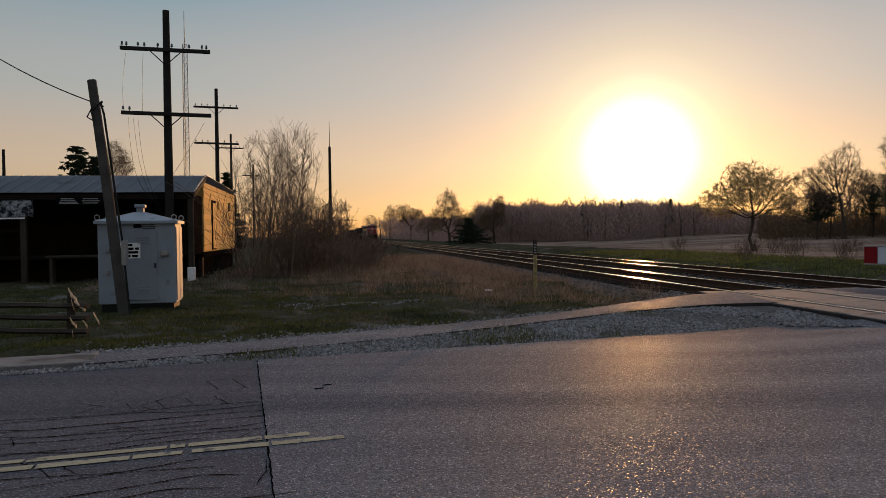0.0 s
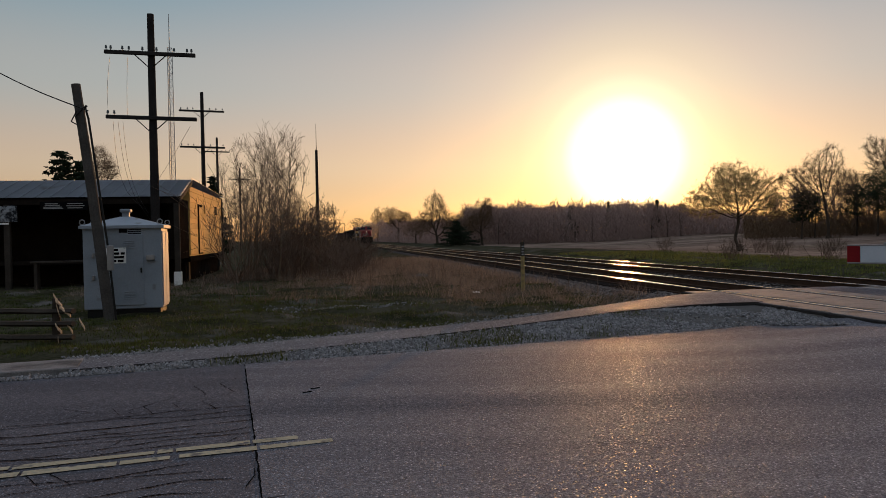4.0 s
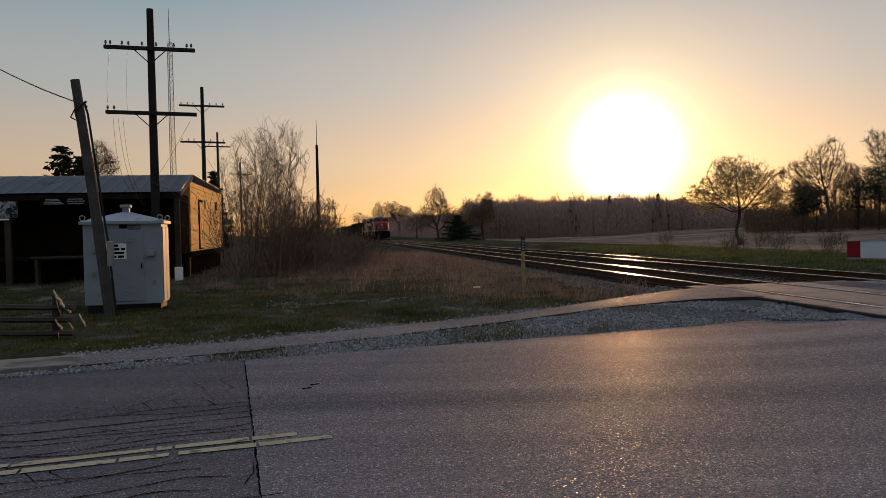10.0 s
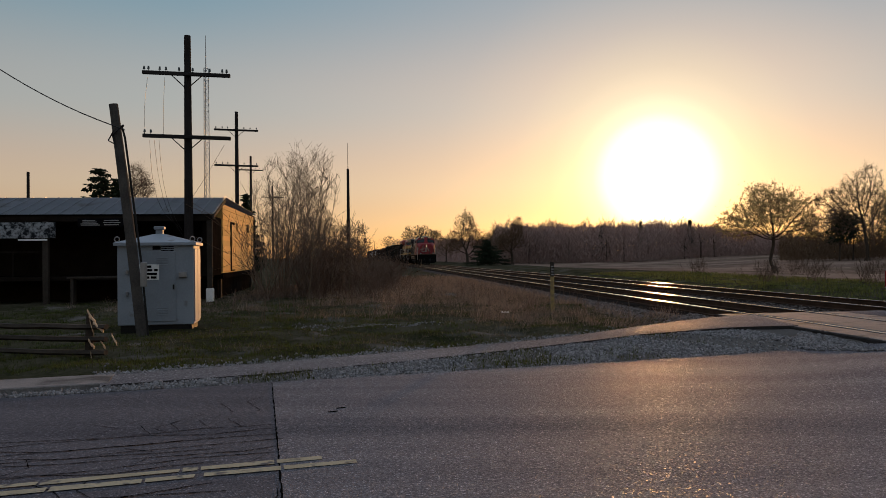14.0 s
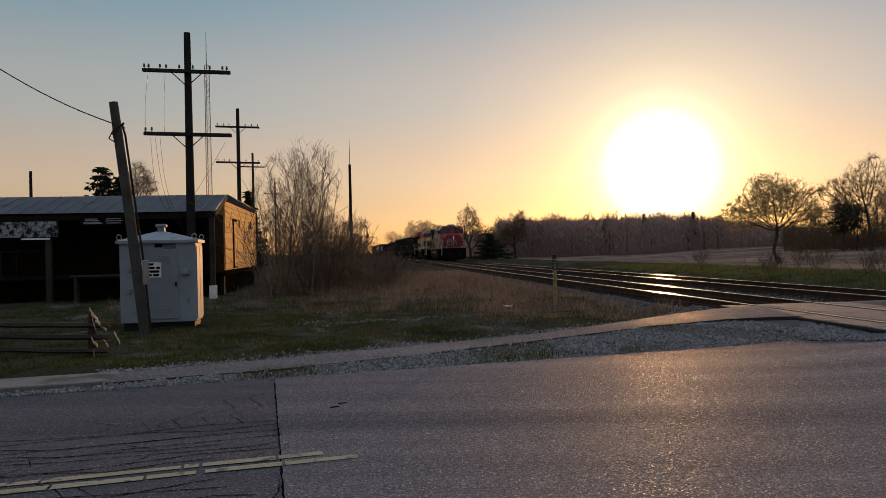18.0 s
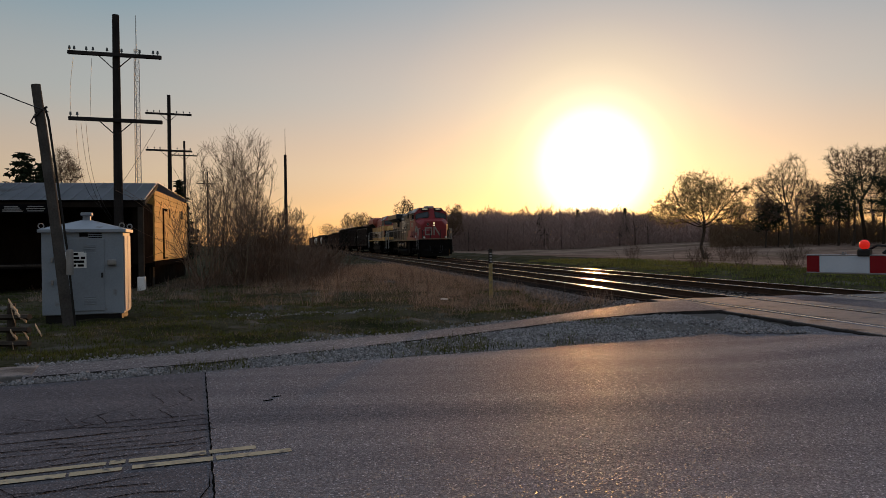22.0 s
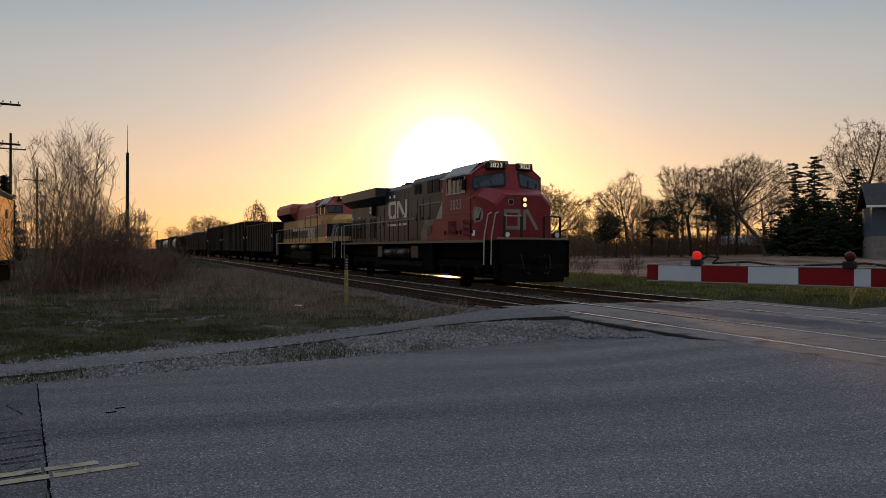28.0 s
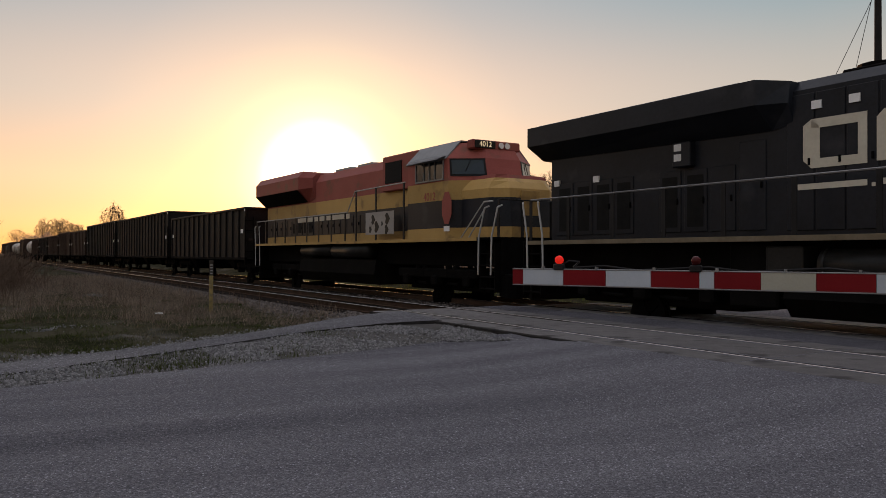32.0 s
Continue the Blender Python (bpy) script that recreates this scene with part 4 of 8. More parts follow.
# ---- freight shed ----
def freight_shed():
    m = Matrix.Translation((-8.85, 28.0, 0)) @ Matrix.Rotation(radians(8.8), 4, "Z")
    t = thing("freight_shed", m, "old yellow boarded freight shed with a metal roof and dark porch", "building")
    L, W, z0, z1 = 9.7, 17.0, 0.97, 3.50
    # wall towards the tracks, in single boards
    n = 13
    h = (z1 - z0) / n
    rndb = random.Random(3)
    bmw = bmesh.new()
    block(bmw, -0.25, -0.03, 0, L, z0 - 0.05, z1)
    wall = part("side_wall", bmw, M["yellow_board"], t, "yellow boarded wall")
    bmb = bmesh.new()
    block(bmb, -0.03, 0.0, 0.0, L, 0.004, h - 0.004, 0.006)
    board = mesh_of(bmb, "board", M["yellow_board"])
    for k in range(n):
        shared("board", board, wall, Matrix.Translation((rndb.uniform(-0.006, 0.012), 0, z0 + h * k)))
    bm = bmesh.new()
    block(bm, -0.02, 0.04, 1.9, 2.9, z0, z0 + 1.95, 0.01)
    door = part("door", bm, M["brown_dark"], t, "dark wooden door frame")
    bm = bmesh.new()
    block(bm, 0.01, 0.05, 2.0, 2.8, z0 + 0.05, z0 + 1.85, 0.006)
    part("door_leaf", bm, M["yellow_board"], door)
    bm = bmesh.new()
    block(bm, 0.0, 0.035, 7.1, 7.6, 2.66, 3.04, 0.006)
    w = part("window", bm, M["brown_dark"], t)
    bm = bmesh.new()
    block(bm, 0.036, 0.042, 7.15, 7.55, 2.7, 3.0)
    part("pane", bm, M["glass_dark"], w)
    bm = bmesh.new()
    block(bm, 0.005, 0.05, 3.6, 4.2, 2.6, 2.95, 0.004)
    part("vent_board", bm, M["yellow_board"], t)
    bm = bmesh.new()
    block(bm, -0.02, 0.05, L - 0.12, L + 0.02, 0.2, z1 + 0.05, 0.01)
    part("corner_post", bm, M["brown_dark"], t)
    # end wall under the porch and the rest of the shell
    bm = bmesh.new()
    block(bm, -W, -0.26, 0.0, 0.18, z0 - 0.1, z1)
    part("end_wall", bm, M["brown_dark"], t, "boarded wall under the porch, shade put into its dark colour")
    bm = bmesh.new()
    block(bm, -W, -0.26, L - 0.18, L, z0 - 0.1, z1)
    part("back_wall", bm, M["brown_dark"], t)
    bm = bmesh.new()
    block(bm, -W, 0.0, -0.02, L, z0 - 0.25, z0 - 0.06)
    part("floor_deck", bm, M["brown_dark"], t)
    for k in range(4):
        for y in (0.3, L - 0.3):
            bm = bmesh.new()
            block(bm, -0.4 - 4.6 * k, -0.1 - 4.6 * k, y - 0.15, y + 0.15, -0.2, z0 - 0.25, 0.02)
            part("pier", bm, M["grey_wood"], t)
    # roof: a main slope to the back, a porch slope to the front
    for nm, ya, za, yb, zb in (("porch_roof", -2.55, 2.98, 0.10, 3.74), ("main_roof", 0.10, 3.74, L + 0.3, 3.62)):
        bm = bmesh.new()
        v = [bm.verts.new(p) for p in ((-W - 0.2, ya, za), (0.12, ya, za), (0.12, yb, zb), (-W - 0.2, yb, zb))]
        bm.faces.new(v)
        bmesh.ops.solidify(bm, geom=bm.faces[:], thickness=0.05)
        roof = part(nm, bm, M["roof_metal"], t, "ribbed metal roof")
        bm = bmesh.new()
        way = Vector((0, yb - ya, zb - za))
        for k in range(38 if nm == "porch_roof" else 1):
            x = 0.08 - 0.45 * k
            rod(bm, Vector((x, ya, za + 0.012)), Vector((x, yb, zb + 0.012)), 0.016, 0.016, 4, False)
        part("roof_rib", bm, M["roof_metal"], roof)
    bm = bmesh.new()
    prism_pts = [(-2.55, 2.93), (0.10, 3.68), (0.10, 3.56), (-2.55, 2.80)]
    a = [bm.verts.new((0.06, y, z)) for y, z in prism_pts]
    b = [bm.verts.new((0.10, y, z)) for y, z in prism_pts]
    bm.faces.new(a)
    bm.faces.new(b[::-1])
    for k in range(4):
        bm.faces.new((a[k], a[(k + 1) % 4], b[(k + 1) % 4], b[k]))
    part("barge_board", bm, M["grey_wood"], t)
    bm = bmesh.new()
    block(bm, -W, 0.05, -2.52, -2.40, 2.74, 2.92, 0.01)
    part("porch_beam", bm, M["brown_dark"], t)
    for x in (-0.05, -5.3, -10.6, -15.8):
        bm = bmesh.new()
        block(bm, x - 0.09, x + 0.09, -2.53, -2.36, -0.05, 2.76, 0.015)
        part("porch_post", bm, M["grey_wood"], t)
    bm = bmesh.new()
    block(bm, -0.17, 0.07, -2.57, -2.32, -0.1, 0.46, 0.02)
    part("post_footing", bm, M["white"], t, "white painted post footing")
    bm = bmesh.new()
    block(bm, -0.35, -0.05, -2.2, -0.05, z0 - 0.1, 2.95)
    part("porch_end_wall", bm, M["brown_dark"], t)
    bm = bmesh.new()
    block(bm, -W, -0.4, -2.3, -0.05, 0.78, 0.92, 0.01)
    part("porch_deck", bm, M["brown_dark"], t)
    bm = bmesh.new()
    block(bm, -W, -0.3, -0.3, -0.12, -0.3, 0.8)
    part("skirting", bm, M["brown_dark"], t, "boarding below the floor, shade put into its dark colour")
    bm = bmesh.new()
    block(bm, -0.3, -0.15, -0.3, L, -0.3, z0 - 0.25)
    part("skirting", bm, M["brown_dark"], t, "boarding below the floor, shade put into its dark colour")
    bm = bmesh.new()
    for k in range(22):
        block(bm, -W + 0.5 + 0.48 * k, -W + 0.54 + 0.48 * k, -2.28, -2.24, 0.9, 1.75)
    block(bm, -W + 0.4, -5.4, -2.29, -2.22, 1.72, 1.78)
    part("porch_railing", bm, M["brown_dark"], t)
    # banners under the eave
    bm = bmesh.new()
    block(bm, -7.2, -4.95, -2.60, -2.575, 2.20, 2.72, 0.004)
    b = part("photo_banner", bm, M["photo"], t, "dark banner printed with pale shapes")
    bm = bmesh.new()
    block(bm, -6.1, -5.2, -2.607, -2.602, 2.12, 2.17)
    part("print_bars", bm, M["sign_white"], b)
    bm = bmesh.new()
    block(bm, -4.25, -2.8, -2.60, -2.575, 2.56, 2.84, 0.004)
    b = part("name_board", bm, M["ink"], t, "black board with faint pale print")
    bm = bmesh.new()
    for x0, x1, z in ((-3.42, -2.95, 2.77), (-3.45, -2.9, 2.70), (-3.42, -2.95, 2.63), (-4.1, -3.7, 2.77), (-4.1, -3.65, 2.72), (-4.15, -3.6, 2.66), (-4.15, -3.55, 2.62)):
        block(bm, x0, x1, -2.607, -2.602, z - 0.014, z + 0.014)
    part("print_bars", bm, M["faded_print"], b)
    return t


M["glass_dark"] = surface("dark_window_glass", (0.012, 0.014, 0.018), (0.025, 0.028, 0.034), 2, 10, 0.08, bump=0)
freight_shed()
t = thing("bench", pose(-11.7, 24.6, 0, 0, 0, 8.8), "dark wooden bench in front of the shed", "bench")
bm = bmesh.new()
block(bm, -1.1, 1.1, -0.18, 0.18, 0.86, 0.92, 0.01)
part("seat", bm, M["grey_wood"], t)
for x in (-0.95, 0.95):
    bm = bmesh.new()
    block(bm, x - 0.05, x + 0.05, -0.15, 0.15, -0.05, 0.86, 0.01)
    part("leg", bm, M["grey_wood"], t)


# ---- split rail fence ----
def split_rail(bm, p, q, r, rnd):
    p, q = Vector(p), Vector(q)
    n, prev = 6, None
    side = Vector((0, 0, 1))
    across = (q - p).normalized().cross(side)
    shape = [(1.0, 0.1), (0.5, 0.85), (-0.6, 0.8), (-1.0, -0.2), (-0.2, -0.9), (0.8, -0.7)]
    for k in range(n + 1):
        c = p.lerp(q, k / n) + across * rnd.uniform(-0.012, 0.012) + side * rnd.uniform(-0.012, 0.012)
        ring = [bm.verts.new(c + across * a * r * rnd.uniform(0.9, 1.1) + side * b * r * 0.8) for a, b in shape]
        if prev:
            for j in range(6):
                bm.faces.new((prev[j], prev[(j + 1) % 6], ring[(j + 1) % 6], ring[j]))
        else:
            bm.faces.new(ring[::-1])
        prev = ring
    bm.faces.new(prev)


t = thing("rail_fence", Matrix.Translation((-5.65, 11.5, 0)), "low zigzag split-rail fence of weathered grey wood", "fence")
rnd = random.Random(8)
bm = bmesh.new()
rod(bm, (-0.04, 0, -0.25), (-0.02, 0, 0.64), 0.07, 0.055, 7)
part("post", bm, M["grey_wood"], t)
corner = [(0.0, 0.0), (-2.6, 0.5), (-5.2, -0.1), (-7.8, 0.6), (-10.4, 0.0)]
for s in range(4):
    a, b = Vector(corner[s]), Vector(corner[s + 1])
    for k, z in enumerate((0.05, 0.26, 0.44)):
        bm = bmesh.new()
        d = (b - a).normalized()
        p, q = a - d * 0.28, b + d * 0.28
        split_rail(bm, (p.x, p.y - 0.05, z + 0.03 * s), (q.x, q.y - 0.05, z + 0.02), 0.058, rnd)
        part("rail", bm, M["grey_wood"], t)
# ends far paler than the rails: the sun on them is in the colour
for k, (x, z, dx, dz) in enumerate(((0.02, 0.66, 0.05, -0.09), (0.06, 0.58, 0.07, -0.06), (0.05, 0.48, 0.03, -0.13), (0.15, 0.46, 0.12, -0.12), (0.05, 0.20, 0.07, -0.10), (0.22, 0.21, 0.06, -0.11), (0.40, 0.27, 0.06, -0.13), (0.05, 0.0, 0.0, -0.10))):   # split ends of the next bay's rails
    bm = bmesh.new()
    split_rail(bm, (x - dx * 0.5, -0.12, z - dz * 0.5), (x + dx * 0.7, -0.10, z + dz * 0.7), 0.036, rnd)
    r = part("rail_end", bm, M["sunlit_tan"], t, "split rail end, sunlight put into its pale colour")


# ---- crossing gate and signals ----
def gate():
    tip, way = Vector((3.55, 6.42, 1.235)), Vector((0.57, -0.822, 0)).normalized()
    ang = math.atan2(way.y, way.x)
    t = thing("crossing_gate", Matrix.Translation((tip.x, tip.y, 0)) @ Matrix.Rotation(ang, 4, "Z"), "lowered red and white striped crossing gate with red lamps", "crossing gate")
    x = 0.0
    spans = [(0.11, "red"), (0.405, "white"), (0.405, "red"), (0.405, "white"), (0.405, "red"), (0.12, "white"), (0.36, "red"), (0.40, "cream"), (0.405, "red"), (0.405, "white"), (0.405, "red"), (0.405, "white"), (0.405, "red"), (0.405, "white")]
    for w, c in spans:
        bm = bmesh.new()
        block(bm, x, x + w - 0.002, -0.016, 0.016, 1.165, 1.305, 0.003)
        part("stripe", bm, M[{"red": "red_refl", "white": "white_refl", "cream": "cream_refl"}[c]], t)
        x += w
    bm = bmesh.new()
    block(bm, 0.0, x, -0.019, 0.019, 1.155, 1.166, 0.003)
    block(bm, 0.0, x, -0.019, 0.019, 1.304, 1.315, 0.003)
    part("arm_edge", bm, M["steel"], t)
    for k, (lx, mat) in enumerate(((0.47, "red_lit"), (1.70, "red_off"), (3.55, "red_lit"))):
        bm = bmesh.new()
        block(bm, lx - 0.05, lx + 0.05, -0.035, 0.035, 1.30, 1.36, 0.01)
        base = part("lamp_base", bm, M["black"], t)
        bm = bmesh.new()
        bmesh.ops.create_uvsphere(bm, u_segments=16, v_segments=10, radius=0.041)
        bmesh.ops.transform(bm, matrix=Matrix.Translation((lx, 0, 1.395)), verts=bm.verts)
        part("lamp_lens", bm, M[mat], base, "red lamp lens", True)
    bm = bmesh.new()
    pts = [(0.47, 0.02, 1.34)]
    for k in range(14):
        pts.append((0.6 + 0.3 * k, 0.022, 1.328 + 0.02 * math.sin(k * 2.1)))
    pts.insert(1, (0.56, 0.02, 1.39))
    pts.insert(2, (0.66, 0.02, 1.38))
    pipe(bm, pts, 0.009, 5)
    part("lamp_cable", bm, M["black"], t)
    for k in range(8):
        bm = bmesh.new()
        block(bm, 0.3 + 0.52 * k, 0.32 + 0.52 * k, -0.022, 0.022, 1.305, 1.335)
        part("clip", bm, M["steel"], t)
    bm = bmesh.new()
    rod(bm, (x + 0.35, 0.25, -0.2), (x + 0.35, 0.25, 3.6), 0.07, 0.07, 14)
    part("mast", bm, M["steel"], t)
    bm = bmesh.new()
    block(bm, x - 0.05, x + 0.6, -0.06, 0.45, 1.0, 1.5, 0.03)
    part("drive_box", bm, M["steel"], t)
    bm = bmesh.new()
    block(bm, x + 0.1, x + 0.6, 0.0, 0.5, -0.2, 0.12, 0.03)
    part("footing", bm, M["concrete"], t)
    return t


gate()


def signal_mast():
    t = thing("crossing_signal", pose(18.57, 17.3, 0.0, 0, 0, 8), "steel crossing signal mast with crossbuck and flashing red lamps", "crossing signal")
    bm = bmesh.new()
    rod(bm, (0, 0, -0.1), (0, 0, 5.0), 0.075, 0.07, 14)
    rod(bm, (0, 0, 4.9), (0, 0, 5.66), 0.085, 0.085, 14)
    part("mast", bm, M["steel"], t)
    for s in (-1, 1):
        bm = bmesh.new()
        block(bm, -0.78, 0.78, -0.012, 0.012, -0.115, 0.115, 0.004, Matrix.Translation((0.42, -0.12 - 0.02 * s, 4.55)) @ Matrix.Rotation(radians(-32), 4, "Z") @ Matrix.Rotation(s * radians(45), 4, "Y"))
        part("crossbuck_blade", bm, M["cream_refl"], t, "weathered white crossbuck blade")
    bm = bmesh.new()
    pipe(bm, [(-0.35, -0.05, 4.72), (1.15, -0.15, 4.80)], 0.03)
    part("bracket", bm, M["steel"], t)
    bm = bmesh.new()
    pipe(bm, [(-0.95, -0.1, 3.72), (0.95, 0.1, 3.72)], 0.03, 8)
    part("lamp_arm", bm, M["black"], t)
    for dx, lit, turn in ((-0.80, False, -95), (0.22, True, -95), (-0.34, False, 85), (0.84, False, 85)):
        m = Matrix.Translation((dx, -0.14, 3.50)) @ Matrix.Rotation(radians(turn + 40), 4, "Z")
        bm = bmesh.new()
        rod(bm, (0, -0.02, 0), (0, 0.02, 0), 0.30, 0.30, 24)
        rod(bm, (0, 0.02, 0), (0, 0.24, 0), 0.20, 0.11, 16)
        h = part("lamp_background", bm, M["black"] if turn < 0 else M["steel"], t, "round black lamp background")
        h.matrix_local = m
        bm = bmesh.new()
        rod(bm, (0, -0.05, 0), (0, -0.02, 0), 0.13, 0.15, 20)
        part("lamp_lens", bm, M["red_lit" if lit else "red_off"], h)
        bm = bmesh.new()
        for k in range(13):
            a = math.pi * (k / 12)
            b = math.pi * ((k + 1) / 12)
            if k < 12:
                bm.faces.new([bm.verts.new(p) for p in ((0.17 * math.cos(a), -0.02, 0.17 * math.sin(a)), (0.17 * math.cos(b), -0.02, 0.17 * math.sin(b)), (0.17 * math.cos(b), -0.28, 0.17 * math.sin(b)), (0.17 * math.cos(a), -0.28, 0.17 * math.sin(a)))])
        bmesh.ops.solidify(bm, geom=bm.faces[:], thickness=0.006)
        part("hood", bm, M["black"], h)
    bm = bmesh.new()
    block(bm, -0.5, 0.32, -0.25, 0.25, 1.55, 2.1, 0.04)
    block(bm, -1.15, -0.45, -0.12, 0.16, 1.75, 2.2, 0.05)
    part("gate_mechanism", bm, M["dark"], t, "dark gate drive and counterweights")
    bm = bmesh.new()
    block(bm, -0.38, -0.02, -0.13, -0.11, 2.55, 2.85, 0.004)
    part("sign_plate", bm, M["sunlit_tan"], t, "small tan sign plate")
    bm = bmesh.new()
    block(bm, -0.06, 0.55, -0.14, -0.12, 3.0, 3.25, 0.004)
    part("sign_plate", bm, M["grey_wood"], t)
    bm = bmesh.new()
    block(bm, -0.35, 0.35, -0.35, 0.35, -0.3, 0.35, 0.03)
    part("footing", bm, M["concrete"], t)
    return t


signal_mast()
t = thing("guy_marker", pose(14.5, 16.0, 0), "yellow angled marker rods in the grass", "marker")
bm = bmesh.new()
rod(bm, (0, 0, -0.1), (0.06, 0, 0.55), 0.03, 0.03, 8)
part("rod", bm, M["ylw_post"], t)
bm = bmesh.new()
rod(bm, (0.02, 0, 0.15), (0.30, 0.05, 0.55), 0.022, 0.022, 8)
part("rod", bm, M["ylw_post"], t)
t = thing("utility_pole", pose(28.1, 20.8, 0), "tall dark utility pole with stay wires", "utility pole")
bm = bmesh.new()
rod(bm, (0, 0, -0.3), (0, 0, 14.0), 0.17, 0.12, 12)
part("shaft", bm, M["pole"], t)
bm = bmesh.new()
pipe(bm, [(0, 0, 12.2), (-2.6, 1.0, 6.5)], 0.012, 4)
pipe(bm, [(0, 0, 12.8), (-0.9, 0.4, 8.5)], 0.012, 4)
part("stay_wire", bm, M["black"], t)
t = thing("litter", pose(1.1, 19.2, 0.02), "small white scrap of litter in the grass", "litter")
bm = bmesh.new()
block(bm, -0.09, 0.09, -0.05, 0.05, 0, 0.03, 0.008)
part("scrap", bm, M["white"], t)


# ---- house and shed beyond the field ----
def house():
    m = Matrix.Translation((55.2, 58.2, 0.55)) @ Matrix.Rotation(radians(-38), 4, "Z")
    t = thing("house", m, "blue-grey sided house on a pale stone base, dark gabled roof", "house")
    bm = bmesh.new()
    block(bm, 0, 16, 0, 10, -0.9, 2.25)
    part("stone_base", bm, M["stone_wall"], t, "pale stone lower storey")
    bm = bmesh.new()
    block(bm, 0.03, 15.97, 0.03, 9.97, 2.25, 5.1)
    wall = part("wall", bm, M["blue_siding"], t, "blue-grey siding")
    bm = bmesh.new()
    for k in range(17):
        block(bm, 0.0, 16.0, -0.02, 0.03, 2.27 + 0.165 * k, 2.27 + 0.165 * k + 0.15)
    part("siding", bm, M["blue_siding"], wall)
    bm = bmesh.new()
    extrude_x(bm, [(-0.5, 4.95), (5.0, 7.3), (10.5, 4.95), (10.5, 5.1), (5.0, 7.5), (-0.5, 5.1)], -0.45, 16.45)
    part("roof", bm, M["shingle"], t, "dark shingle roof")
    # front gable
    bm = bmesh.new()
    a = [bm.verts.new((x, -1.0, z)) for x, z in ((1.9, 5.05), (6.3, 7.1), (10.7, 5.05))]
    b = [bm.verts.new((x, 4.5, z)) for x, z in ((1.9, 5.05), (6.3, 7.1), (10.7, 5.05))]
    bm.faces.new(a)
    bm.faces.new(b[::-1])
    for k in range(3):
        bm.faces.new((a[k], a[(k + 1) % 3], b[(k + 1) % 3], b[k]))
    block(bm, 2.2, 10.4, -0.98, 0.0, 2.25, 5.06)
    part("gable", bm, M["blue_siding"], t)
    bm = bmesh.new()
    block(bm, 2.18, 10.42, -1.0, 0.0, -0.9, 2.25)
    part("stone_base", bm, M["stone_wall"], t)
    for s in (-1, 1):
        bm = bmesh.new()
        p, q = Vector((6.3, 0, 7.25)), Vector((6.3 + 4.8 * s, 0, 5.0))
        bm.faces.new([bm.verts.new(v) for v in ((p.x, -1.4, p.z), (q.x, -1.4, q.z), (q.x, 4.6, q.z), (p.x, 4.6, p.z))])
        bmesh.ops.solidify(bm, geom=bm.faces[:], thickness=0.16)
        part("gable_roof", bm, M["shingle"], t)
        bm = bmesh.new()
        a = [bm.verts.new(v) for v in ((p.x, -1.43, p.z), (q.x, -1.43, q.z), (q.x, -1.43, q.z - 0.25), (p.x, -1.43, p.z - 0.25))]
        bm.faces.new(a)
        bmesh.ops.solidify(bm, geom=bm.faces[:], thickness=0.04)
        part("barge_board", bm, M["white"], t)
    bm = bmesh.new()
    block(bm, -0.5, 16.5, -0.56, -0.48, 4.88, 5.08)
    part("gutter", bm, M["white"], t)
    for x0, x1, z0, z1, y in ((2.6, 4.5, 2.95, 4.75, -1.0), (8.2, 10.1, 2.95, 4.75, -1.0), (12.5, 14.4, 2.95, 4.75, 0.0), (2.95, 4.0, -0.3, 1.4, -1.0), (8.4, 9.5, -0.3, 1.4, -1.0)):
        bm = bmesh.new()
        for a, b, c, d in ((x0, x1, z0, z0 + 0.14), (x0, x1, z1 - 0.14, z1), (x0, x0 + 0.14, z0, z1), (x1 - 0.14, x1, z0, z1), ((x0 + x1) / 2 - 0.05, (x0 + x1) / 2 + 0.05, z0, z1)):
            block(bm, a, b, y - 0.07, y, c, d)
        w = part("window", bm, M["white"], t, "white framed window")
        bm = bmesh.new()
        block(bm, x0 + 0.1, x1 - 0.1, y - 0.03, y - 0.01, z0 + 0.1, z1 - 0.1)
        part("pane", bm, M["glass_dark"], w)
    return t


house()
t = thing("garden_shed", pose(62.0, 87.0, 0.9, 0, 0, -35), "small pale shed with a light metal roof", "shed")
bm = bmesh.new()
block(bm, -2.2, 2.2, -1.6, 1.6, -0.8, 1.3)
part("wall", bm, M["stone_wall"], t)
bm = bmesh.new()
extrude_x(bm, [(-1.9, 1.2), (0, 2.3), (1.9, 1.2), (1.9, 1.3), (0, 2.42), (-1.9, 1.3)], -2.4, 2.4)
part("roof", bm, M["pale_roof"], t)


